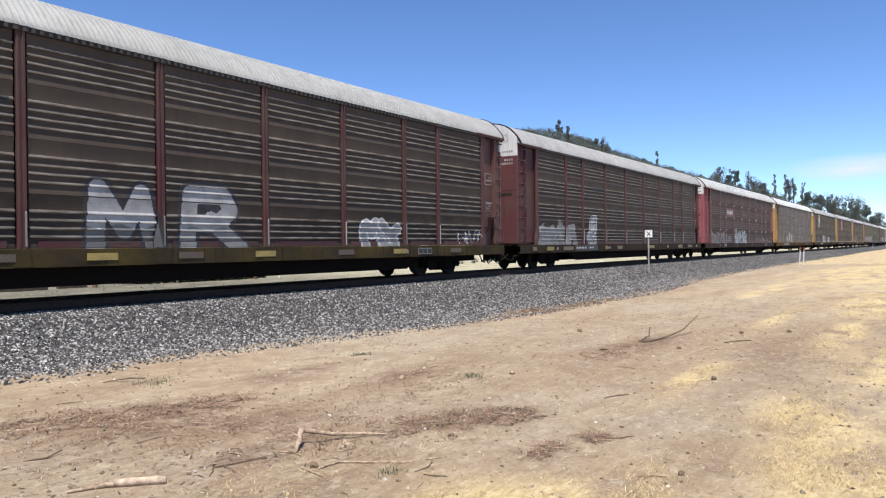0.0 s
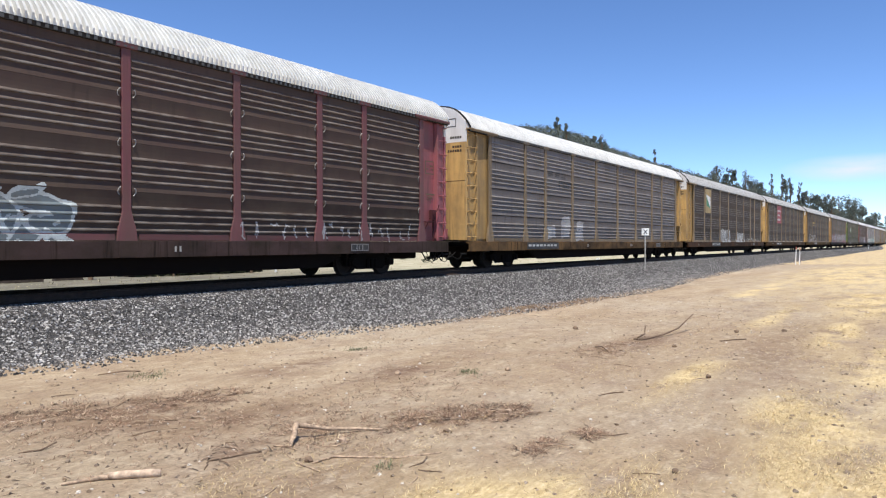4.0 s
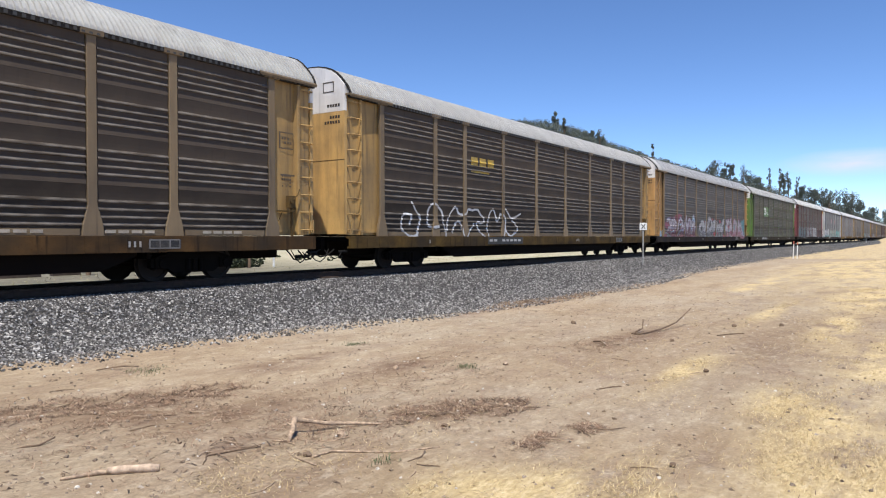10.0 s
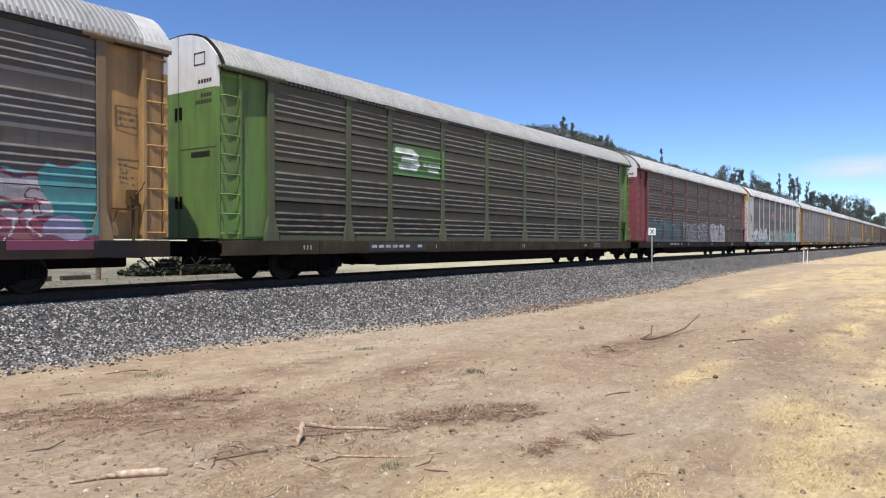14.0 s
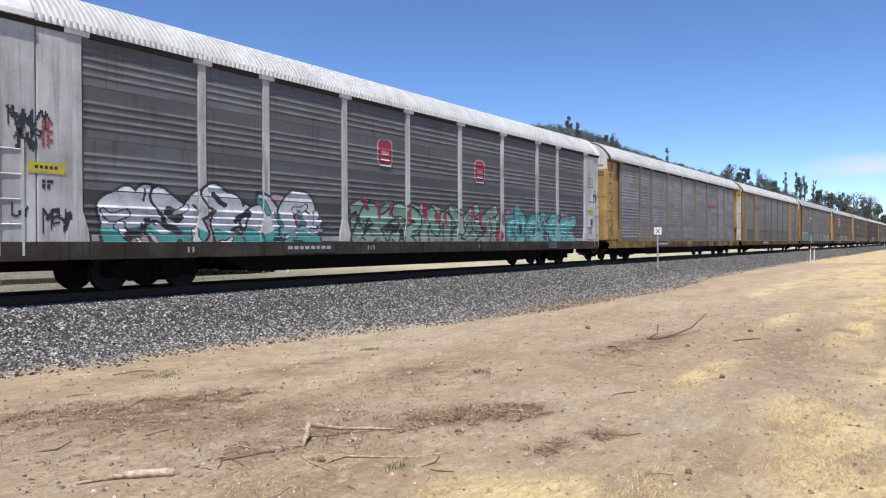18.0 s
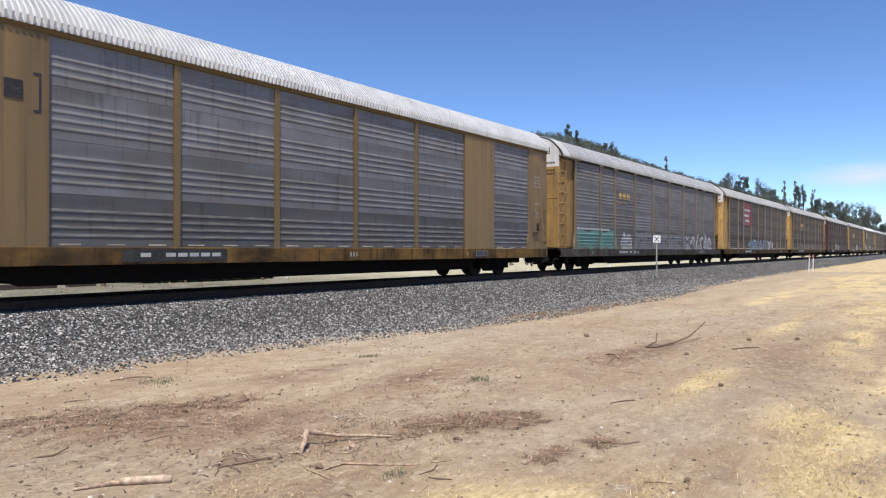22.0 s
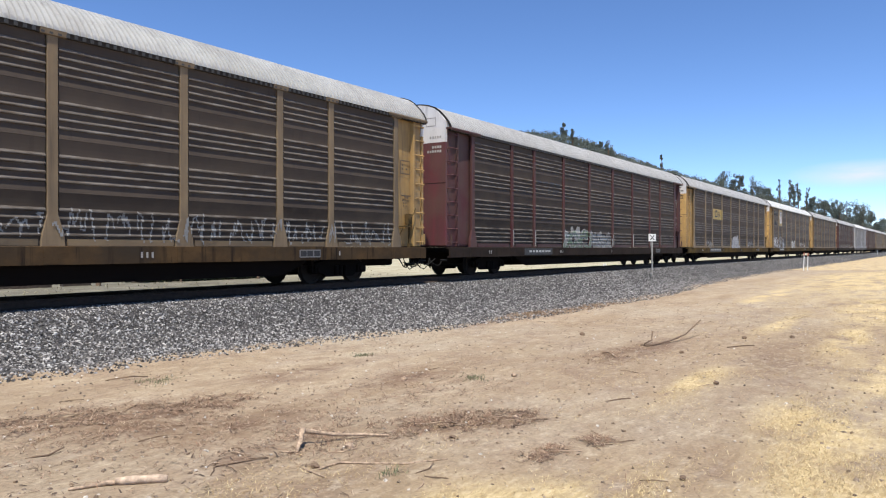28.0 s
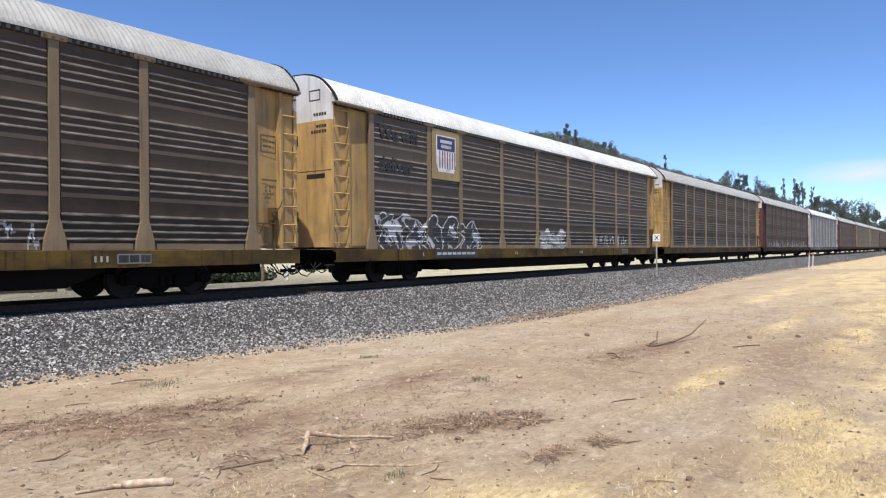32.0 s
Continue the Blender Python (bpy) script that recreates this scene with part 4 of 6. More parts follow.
def build_sticks():
    log = stick("log", [(2.92, 5.59), (3.09, 5.53), (3.26, 5.42)], [0.012, 0.02, 0.028], "pale broken branch lying on the dry dirt")
    bm = bmesh.new()
    a, b = Vector(on_land(3.22, 5.45, 0.03)), Vector(on_land(3.49, 5.16, 0.03))
    tube(bm, [tuple(a.lerp(b, k / 6) + Vector((0, 0, 0.006 * noise.noise((k * 1.7, 0, 0))))) for k in range(7)], [0.026, 0.034, 0.036, 0.034, 0.037, 0.036, 0.028], 10)
    tagged(new("log", mesh_of("log", bm, LOGWOOD, True)), "thick barkless piece of branch on the dirt", "log")
    stick("branch", [(4.62, 4.86), (4.78, 4.98), (4.92, 5.08)], [0.02, 0.03, 0.034], "forked dead branch propped up off the dirt", [0.0, 0.05, 0.11])
    stick("branch", [(4.92, 5.08), (5.15, 4.9), (5.41, 4.75), (5.58, 4.55)], [0.030, 0.022, 0.018, 0.012], "long thin dead branch lying on the dirt", [0.10, 0.05, 0.02, 0.0])
    stick("branch", [(4.44, 4.39), (4.66, 4.36), (4.82, 4.1), (4.99, 3.88), (5.32, 3.66)], [0.010, 0.012, 0.010, 0.013, 0.008], "long thin bleached stick on the dirt")
    stick("twig", [(4.59, 5.05), (4.62, 4.9), (4.6, 4.76)], [0.007, 0.009, 0.008], "short dry twig beside a dead branch")
    stick("twig", [(4.36, 4.51), (4.33, 4.36), (4.29, 4.18)], [0.007, 0.009, 0.006], "short dry twig on the dirt")
    stick("twig", [(13.63, 4.81), (13.6, 4.66), (14.4, 4.5), (15.2, 4.42), (15.9, 4.3)], [0.02, 0.024, 0.022, 0.018, 0.012], "bent grey twig with its tip in the air", [0, 0, 0.03, 0.10, 0.34], BARK)
    stick("twig", [(13.75, 4.78), (14.05, 4.74), (14.1, 4.75)], [0.018, 0.016, 0.012], "hooked grey twig on the dirt", [0.02, 0.06, 0.24], BARK)
    stick("twig", [(14.41, 3.39), (14.7, 3.2), (14.95, 3.02)], [0.012, 0.014, 0.01], "straight dark twig on the dirt", None, BARK)
    stick("twig", [(12.22, 5.02), (12.0, 4.8), (11.84, 4.64)], [0.012, 0.014, 0.01], "short dark twig on the dirt", [0, 0.05, 0], BARK)
    stick("twig", [(3.15, 6.8), (3.32, 6.72), (3.49, 6.78)], [0.006, 0.011, 0.008], "curved dry twig on the dirt", [0, 0, 0.03], BARK)
    stick("twig", [(3.79, 5.0), (3.96, 5.16), (4.2, 5.06), (4.39, 4.97)], [0.006, 0.008, 0.008, 0.005], "forked dry twig on the dirt", None, BARK)
    stick("twig", [(8.58, 3.45), (8.73, 3.36), (8.88, 3.27)], [0.008, 0.010, 0.007], "straight dry twig on bare dirt", None, BARK)
    stick("twig", [(4.06, 6.46), (4.3, 6.5), (4.5, 6.36)], [0.006, 0.008, 0.005], "thin dry twig on the dirt", None, BARK)
    stick("twig", [(5.7, 9.9), (6.0, 9.75), (6.3, 9.8)], [0.009, 0.012, 0.008], "dry twig at the foot of the ballast", [0, 0.04, 0], BARK)
    rs = random.Random(11)
    for k in range(90):
        x, y = 3 + 16 * rs.random() ** 1.4, 1.5 + 8 * rs.random()
        if k > 30:
            a, b, c, d = LITTER[k % 11]
            x, y = a + c * (rs.random() - 0.5) * 1.6, b + d * (rs.random() - 0.5) * 1.6
        a, n = rs.random() * 6.28, 0.12 + 0.25 * rs.random()
        pts = [(x, y), (x + n * math.cos(a) * 0.5, y + n * math.sin(a) * 0.5), (x + n * math.cos(a + 0.3), y + n * math.sin(a + 0.3))]
        stick("twig", pts, [0.004, 0.006, 0.003], "small dry twig on the dirt", [0, 0.015 * rs.random(), 0.02 * rs.random()], BARK if k % 2 else TWIG)


build_sticks()


def rock(x, y, r, dark, seed):
    bm = bmesh.new()
    bmesh.ops.create_icosphere(bm, subdivisions=2, radius=r)
    for v in bm.verts:
        v.co *= 0.85 + 0.4 * noise.noise(v.co * (1.4 / r) + Vector((seed * 3.1, 0, 0)))
        v.co.z *= 0.75
    ob = new("rock", mesh_of("rock", bm, BARK if dark else TWIG, False))
    ob.location = on_land(x, y, r * 0.4)
    tagged(ob, "small dark clod on the dry dirt" if dark else "small pale stone on the dry dirt", "stone")


for _i, (_x, _y, _r, _d) in enumerate(((4.47, 4.47, 0.045, True), (5.03, 4.58, 0.05, False), (6.01, 1.77, 0.035, True), (14.61, 6.47, 0.07, True), (13.2, 3.9, 0.05, True), (15.9, 3.4, 0.06, True), (16.6, 2.6, 0.06, True), (7.0, 3.9, 0.04, False), (5.9, 4.0, 0.035, True), (9.3, 5.2, 0.05, False), (10.4, 2.6, 0.045, True), (8.2, 6.4, 0.05, False))):
    rock(_x, _y, _r, _d, _i)


def dirt_spots(count, seed):
    rs = np.random.RandomState(seed)
    out = []
    for _ in range(count):
        x, y = 2.6 + 24 * rs.rand() ** 1.45, 0.2 + 10.6 * rs.rand()
        if rs.rand() < 0.15:
            x, y = -9 + 14 * rs.rand(), -6 + 16 * rs.rand()
        out.append((x, y, land(x, y) - 0.004))
    return out


PEBBLE = island_material("pebble", (0.15, 0.11, 0.08), (0.31, 0.24, 0.175), (0.70, 0.65, 0.57), 0.85, 0.70)
stone_cloud("pebbles", dirt_spots(5200, 5), 0.007, 0.034, PEBBLE, "small pale pebbles and clods strewn over the dirt", 5)


def blades(name, count, spot, lo, hi, lean, mat, label, seed, width=0.004):
    """Thin dry blades in one mesh, standing or lying."""
    rs = np.random.RandomState(seed)
    vs, fs = [], []
    for i in range(count):
        x, y = spot(rs)
        n = lo + (hi - lo) * rs.rand()
        a = rs.rand() * 6.28
        t = lean[0] + (lean[1] - lean[0]) * rs.rand()
        dx, dy, dz = math.cos(a) * math.sin(t) * n, math.sin(a) * math.sin(t) * n, math.cos(t) * n
        z = land(x, y) + 0.002
        wx, wy = -math.sin(a) * width, math.cos(a) * width
        k = 0.55 + 0.15 * rs.rand()
        vs += [(x - wx, y - wy, z), (x + wx, y + wy, z), (x + dx * k + wx * 0.8, y + dy * k + wy * 0.8, z + dz * k * 1.15 + 0.004), (x + dx * k - wx * 0.8, y + dy * k - wy * 0.8, z + dz * k * 1.15 + 0.004), (x + dx, y + dy, z + max(dz * 0.9, 0.003))]
        fs += [(5 * i, 5 * i + 1, 5 * i + 2, 5 * i + 3), (5 * i + 3, 5 * i + 2, 5 * i + 4)]
    me = bpy.data.meshes.new(name)
    me.from_pydata(vs, [], fs)
    me.materials.append(mat)
    return tagged(new(name, me), label, "grass", kind="stuff")


def patchy(spots):
    """A spot near one of several patch centres (x, y, reach along x, reach along y)."""
    def fn(rs):
        while True:
            x, y, rx, ry = spots[rs.randint(len(spots))]
            x, y = x + rs.randn() * rx * 1.3, y + rs.randn() * ry * 1.3
            if noise.noise((x * 2.6, y * 4.2, 9.0)) > -0.05 or rs.rand() < 0.12:
                return x, y
    return fn


def straw_spot(rs):
    while True:
        x, y = 3.4 + 26 * rs.rand() ** 1.6, -0.6 + 5.5 * rs.rand()
        if rs.rand() < straw_cover(x, y) * (0.15 + smoothstep(-0.05, 0.25, noise.noise((x * 0.65, y * 1.3, 4.0)))):
            return x, y


blades("dry_grass", 40000, straw_spot, 0.02, 0.075, (0.9, 1.55), STRAW, "short flattened yellow dry grass on the dirt", 21, 0.0019)
blades("grass_tufts", 5000, patchy([(33, 3.4, 3, 0.8), (38, 2.6, 4, 1.2), (44, 2.4, 5, 1.5), (50, 3.0, 6, 1.6)]), 0.05, 0.14, (1.25, 1.56), STRAW, "yellow dry grass on the low rise", 22, 0.006)
blades("weed_litter", 20000, patchy([(3.9, 8.2, 0.35, 0.25), (4.5, 7.9, 0.4, 0.25), (5.2, 7.65, 0.4, 0.2), (5.8, 7.4, 0.2, 0.12), (4.3, 7.2, 0.5, 0.3), (6.1, 4.5, 0.18, 0.14), (6.5, 4.25, 0.25, 0.16), (7.0, 3.95, 0.22, 0.12), (6.05, 3.05, 0.10, 0.06), (6.75, 2.8, 0.07, 0.05), (5.2, 5.1, 0.5, 0.3), (12.2, 4.8, 0.5, 0.2), (5.0, 6.3, 0.8, 0.4), (8.5, 6.5, 1.2, 0.4), (7.5, 5.4, 0.9, 0.3)]), 0.02, 0.10, (1.15, 1.57), WEED, "brown dead weeds lying matted on the dirt", 23, 0.0034)
CHIPS = island_material("bark_chips", (0.07, 0.048, 0.034), (0.16, 0.105, 0.068), (0.33, 0.24, 0.16))
blades("bark_chips", 900, patchy([(3.9, 8.2, 0.35, 0.25), (4.5, 7.9, 0.4, 0.2), (5.2, 7.65, 0.4, 0.15), (6.3, 4.35, 0.3, 0.16), (7.0, 3.95, 0.2, 0.12), (5.0, 5.2, 0.8, 0.5), (5.5, 6.5, 1.2, 0.8)]), 0.03, 0.12, (1.2, 1.55), CHIPS, "dark bits of bark strewn over the dirt", 27, 0.008)
stone_cloud("clods", dirt_spots(1500, 15), 0.010, 0.036, island_material("dirt_clod", (0.14, 0.095, 0.062), (0.27, 0.195, 0.13), (0.42, 0.335, 0.24)), "crumbly brown clods on the dry dirt", 15)
blades("loose_litter", 9000, lambda rs: (2.8 + 16 * rs.rand() ** 1.5, 0.3 + 10.0 * rs.rand()) if rs.rand() < 0.85 else (-9 + 14 * rs.rand(), -6 + 16 * rs.rand()), 0.02, 0.08, (1.2, 1.56), WEED, "scattered bits of straw and stalks on the dirt", 24, 0.0026)
blades("toe_weeds", 2600, patchy([(17.6, 9.8, 0.5, 0.15), (18.8, 9.6, 0.6, 0.18), (20.5, 9.4, 0.8, 0.2), (22, 9.3, 0.7, 0.2), (26, 9.6, 1.5, 0.2)]), 0.03, 0.12, (0.5, 1.4), island_material("rusty_weed", (0.19, 0.11, 0.065), (0.31, 0.20, 0.12), (0.45, 0.35, 0.22)), "reddish dry weeds at the foot of the ballast", 25, 0.006)
blades("green_tufts", 500, patchy([(4.74, 3.79, 0.05, 0.04), (6.1, 9.3, 0.12, 0.1), (9.6, 8.4, 0.1, 0.08), (8.8, 5.6, 0.1, 0.1)]), 0.02, 0.07, (0.3, 1.3), island_material("weed_green", (0.10, 0.11, 0.055), (0.16, 0.17, 0.09), (0.24, 0.24, 0.14)), "small grey-green weeds in the dirt", 26, 0.004)


def build_sign():
    x, y = 37.4, 12.6
    sign = new("track_sign")
    z = bed_height(x, y) - 0.1
    bm = bmesh.new()
    box(bm, -0.035, 0.035, -0.03, 0.03, 0, 1.75 - z)
    part("post", bm, POST, sign)
    bm = bmesh.new()
    box(bm, -0.19, 0.19, -0.012, 0.012, -0.19, 0.19)
    bmesh.ops.bevel(bm, geom=bm.edges[:], offset=0.006, segments=1, affect="EDGES")
    board = part("board", bm, WHITE, sign, "white square board")
    board.location = (0, -0.045, 1.58 - z)
    bm = bmesh.new()
    for s in (-1, 1):
        q = [(-0.12, -0.12 * s), (-0.07, -0.12 * s), (0.12, 0.12 * s), (0.07, 0.12 * s)]
        bm.faces.new([bm.verts.new((a * 1.0, -0.016 - 0.001 * s, b)) for a, b in q])
    cross = part("cross", bm, BLACK, board, "black diagonal cross")
    sign.location = (x, y, z)
    sign.rotation_euler = (0, 0, radians(-62))
    tagged(sign, "white square trackside sign with a black cross", "sign")


build_sign()


def marker(x, y, h, tilt, top):
    m = new("marker_post")
    bm = bmesh.new()
    box(bm, -0.04, 0.04, -0.03, 0.03, -0.15, h)
    part("post", bm, WHITE, m)
    if top:
        bm = bmesh.new()
        box(bm, -0.044, 0.044, -0.034, 0.034, h - 0.05, h + 0.22)
        part("cap", bm, ORANGE, m, "orange cap")
    m.location = on_land(x, y)
    m.rotation_euler = (radians(tilt), radians(-tilt), 0.4)
    tagged(m, "white marker post with an orange cap beside the ballast" if top else "plain white marker post far down the line", "post", "marker posts")


marker(69.2, 9.95, 1.35, 1.5, True)
marker(69.5, 9.68, 1.3, 1, True)
marker(205, 13.2, 1.4, 2, False)


def build_field():
    """Fence, rails and low scrub in the field behind the track."""
    rs = random.Random(8)
    for x, h, r in ((20.5, 1.5, 0.14), (25.4, 1.4, 0.06), (31.0, 1.3, 0.10), (14.2, 1.4, 0.10)):
        p = new("fence_post")
        bm = bmesh.new()
        tube(bm, [(0, 0, -0.2), (0.01, 0, h * 0.5), (0.03 * rs.random(), 0, h)], [r, r * 0.95, r * 0.85], 8)
        part("stake", bm, BARK, p)
        p.location = on_land(x, 36 + 0.3 * rs.random())
        tagged(p, "weathered timber fence post in the dry field", "fence post", "fence posts")
    for k, (x, n) in enumerate(((15.6, 2.6), (18.9, 1.5), (12.2, 2.8), (23.2, 2.0))):
        bm = bmesh.new()
        prism(bm, [(-0.14, 0.02), (-0.14, 0.24), (-0.12, 0.27), (0.12, 0.27), (0.14, 0.24), (0.14, 0.02), (0.12, 0.0), (-0.12, 0.0)], 0, n)
        ob = new("timber", mesh_of("timber", bm, TIE))
        ob.location = on_land(x, 36.6 + 0.3 * k, -0.02)
        ob.rotation_euler = (0, 0, 0.05 * k)
        tagged(ob, "old dark railway tie lying in the field", "timber", "old ties")
    for x, y, h in ((33.0, 36.0, 1.5), (58.7, 24, 0.6), (59.6, 24.2, 0.6)):
        bm = bmesh.new()
        box(bm, -0.05, 0.05, -0.05, 0.05, -0.1, h)
        ob = new("white_stake", mesh_of("white_stake", bm, WHITE))
        ob.location = on_land(x, y)
        tagged(ob, "thin white stake in the dry field", "stake", "white stakes")


build_field()
FIELD_WEED = island_material("field_weed", (0.12, 0.115, 0.055), (0.27, 0.235, 0.13), (0.46, 0.40, 0.25))
blades("field_weeds", 3000, lambda rs: (8 + 90 * rs.rand() ** 1.4, 30.0 + 22 * rs.rand() ** 1.3), 0.05, 0.20, (0.8, 1.5), FIELD_WEED, "grey-green and straw weeds in the dry field", 31, 0.02)
stone_cloud("field_stones", [(x, y, land(x, y)) for x, y in ((5 + 40 * random.Random(k).random(), 20.6 + 4 * random.Random(k + 5000).random()) for k in range(900))], 0.06, 0.22, PEBBLE, "pale and dark stones along the field's edge", 32)


def leaf_cloud(vs, fs, centre, radii, count, size, rs):
    """Small leaf quads scattered through an ellipsoid, denser at its skin."""
    for _ in range(count):
        d = rs.randn(3)
        d /= np.linalg.norm(d) + 1e-6
        p = np.array(centre) + d * np.array(radii) * (0.55 + 0.5 * rs.rand())
        a, b = rs.randn(3), rs.randn(3)
        a /= np.linalg.norm(a)
        b -= a * a.dot(b)
        b /= np.linalg.norm(b)
        s = size * (0.6 + 0.8 * rs.rand())
        k = len(vs)
        vs += [tuple(p - a * s - b * s * 0.5), tuple(p + a * s * 0.2 - b * s * 0.7), tuple(p + a * s + b * s * 0.3), tuple(p - a * s * 0.1 + b * s * 0.7)]
        fs.append((k, k + 1, k + 2, k + 3))


def leaf_mesh(name, vs, fs, mat):
    me = bpy.data.meshes.new(name)
    me.from_pydata(vs, [], fs)
    me.materials.append(mat)
    return me


# Hillside leaves: distance haze put into the colour, paler and bluer.
HAZED_LEAVES = island_material("hazed_leaves", (0.072, 0.090, 0.082), (0.115, 0.137, 0.118), (0.175, 0.195, 0.165))


def tree(x, y, h, w, seed, sparse=False):
    """A hillside tree: leaning trunk, rising limbs, and ragged clumps of leaves along them."""
    rs = np.random.RandomState(seed)
    t = new("eucalyptus" if sparse else "oak_tree")
    z = land(x, y)
    bm = bmesh.new()
    r = max(0.10, h * 0.017)
    lean = (0.10 * w * rs.randn(), 0.06 * w * rs.randn())
    tube(bm, [(0, 0, -0.5), (lean[0] * 0.4, lean[1] * 0.4, h * 0.4), (lean[0], lean[1], h * 0.94)], [r * 1.3, r, r * 0.25], 7)
    clumps = []
    for k in range(13 if sparse else 15):
        f = (0.28 + 0.70 * rs.rand()) if sparse else (0.22 + 0.74 * rs.rand() ** 0.8)
        a = rs.rand() * 6.28
        n = w * 0.5 * (0.25 + 0.75 * rs.rand()) * (0.75 if sparse else 1.1 - 0.75 * max(0.0, f - 0.45))
        root = Vector((lean[0] * f, lean[1] * f, h * f * 0.80))
        tip = root + Vector((n * math.cos(a), n * math.sin(a), h * f * 0.20 + 0.2 * n))
        tube(bm, [tuple(root), tuple(root.lerp(tip, 0.55) + Vector((0, 0, -0.05 * n))), tuple(tip)], [r * 0.45, r * 0.28, r * 0.10], 5)
        clumps += [tip, root.lerp(tip, 0.6 + 0.2 * rs.rand()) + Vector((0.1 * w * rs.randn(), 0.1 * w * rs.randn(), 0.03 * h * rs.randn()))]
    clumps.append(Vector((lean[0], lean[1], h * 0.95)))
    part("trunk", bm, BARK, t)
    vs, fs = [], []
    for e in clumps:
        q = w * (0.125 if sparse else 0.165) * (0.5 + 0.9 * rs.rand())
        up = q * ((1.4 if sparse else 0.9) + 0.9 * rs.rand())
        leaf_cloud(vs, fs, tuple(e), (q, q, up), int((55 if sparse else 95) * (0.5 + rs.rand())), 0.15 if sparse else 0.20, rs)
    put("crown", leaf_mesh("crown", vs, fs, HAZED_LEAVES), t)
    t.location = (x, y, z)
    tagged(t, "tall thin eucalyptus with sparse crown on the hillside" if sparse else "dark green tree with a ragged crown on the hillside", "tree", "trees on the hill")


# bearing from the line of the track, height of the top above the level, width (negative: thin and sparse)
TREES = ((21.83, 8.35, 16), (22.5, 8.3, 12), (25.3, 9.75, 16), (24.6, 9.35, 14), (17.92, 7.15, -8), (13.53, 5.7, 24), (12.83, 5.5, 16), (12.37, 5.31, 14), (11.48, 5.27, -18),
         (10.92, 4.66, 24), (10.47, 4.36, 16), (9.72, 4.97, -9), (9.09, 4.98, -11), (8.8, 4.56, 16), (8.51, 4.74, -14), (8.0, 4.36, -10),
         (7.8, 3.55, 20), (7.26, 3.36, 24), (6.83, 3.38, 18), (6.38, 3.24, 26), (5.86, 3.26, 18), (5.51, 3.13, 24), (5.0, 2.99, 26), (4.49, 2.93, 30),
         (4.06, 2.44, 20), (3.66, 1.75, 16), (3.17, 1.95, 20), (2.6, 1.8, 22), (2.1, 1.6, 20))
for _i, (_a, _e, _w) in enumerate(TREES):
    _r = 395 + 14 * ((_i * 37) % 5 - 2)
    _x, _y = _r * math.cos(radians(_a)), _r * math.sin(radians(_a))
    _h = _r * math.tan(radians(_e)) + 1.0 - land(_x, _y)
    tree(_x, _y, max(_h, 4.0), abs(_w) * 0.30, 100 + _i, _w < 0)


def build_woods():
    """Scrub and low woods that cover the hill's crest and foot."""
    rs = np.random.RandomState(77)
    vs, fs = [], []
    top = ((2.0, 1.1), (3.2, 1.5), (3.7, 1.6), (4.5, 2.3), (7.3, 2.9), (8, 3.1), (10.4, 4.1), (12.5, 4.7), (14.8, 5.35), (15.7, 5.7), (17, 6.15), (18.9, 6.8), (20.5, 7.4), (22.7, 8.35), (23.5, 8.9), (25.5, 9.7), (27, 9.5), (60, 10))
    for k in range(620):
        a = 2.0 + 30 * rs.rand()
        r = 380 + 70 * rs.rand()
        x, y = r * math.cos(radians(a)), r * math.sin(radians(a))
        z0 = land(x, y)
        z1 = r * math.tan(radians(along(a, top) - 0.22 - 0.5 * rs.rand())) + 1.0
        h = min(max(z1 - z0, 1.5), 7.0)
        s = 1.3 + 1.8 * rs.rand()
        leaf_cloud(vs, fs, (x, y, z0 + h - s * 0.7), (s * 0.9, s * 0.9, s * (0.7 + 0.7 * rs.rand())), 100, 0.26, rs)
        leaf_cloud(vs, fs, (x + rs.randn(), y + rs.randn(), z0 + h * 0.45), (s * 1.2, s * 1.2, h * 0.4), 60, 0.38, rs)
    tagged(new("hill_scrub", leaf_mesh("hill_scrub", vs, fs, HAZED_LEAVES)), "dark green scrub covering the far hillside", "scrub", kind="stuff")
    vs, fs = [], []
    for k in range(230):
        band = k % 3
        x = (26.0 + 2.8 * rs.rand(), 28.6 + 4.0 * rs.rand(), 23.2 + 9.0 * rs.rand())[band]
        y = 36.8 + 2.2 * rs.rand()
        s = (0.30 + 0.35 * rs.rand(), 0.22 + 0.22 * rs.rand(), 0.12 + 0.22 * rs.rand())[band]
        leaf_cloud(vs, fs, (x, y, land(x, y) + s * (0.6 + 0.8 * rs.rand())), (s * 1.2, s * 1.2, s), 90, 0.09, rs)
    for k in range(60):
        x, y = 30 + 60 * rs.rand(), 40 + 25 * rs.rand()
        s = 0.10 + 0.2 * rs.rand()
        leaf_cloud(vs, fs, (x, y, land(x, y) + s * 0.6), (s * 1.5, s * 1.3, s * 0.8), 50, 0.07, rs)
    tagged(new("field_scrub", leaf_mesh("field_scrub", vs, fs, LEAVES)), "low grey-green bushes in the dry field", "scrub", kind="stuff")


build_woods()

# ---- paint on the cars: boards, emblems, plates and graffiti ----


def decal_material():
    m, n, l, b = material("sprayed_paint", 0.55)
    v, oi = coords(n, l)
    at = n.new("ShaderNodeAttribute")
    at.attribute_name = "tint"
    blot = noise_tex(n, l, v, 2.2, 5, 0.6)
    fine = noise_tex(n, l, v, 30.0, 3, 0.6)
    col = mix(n, l, ramp(n, l, blot, [(0.45, 0.0), (0.72, 0.5)]), at.outputs["Color"], (0.075, 0.062, 0.05))
    col = mix(n, l, ramp(n, l, fine, [(0.52, 0.0), (0.72, 0.45)]), col, (0.12, 0.10, 0.085))
    l.new(col, b.inputs["Base Color"])
    return m


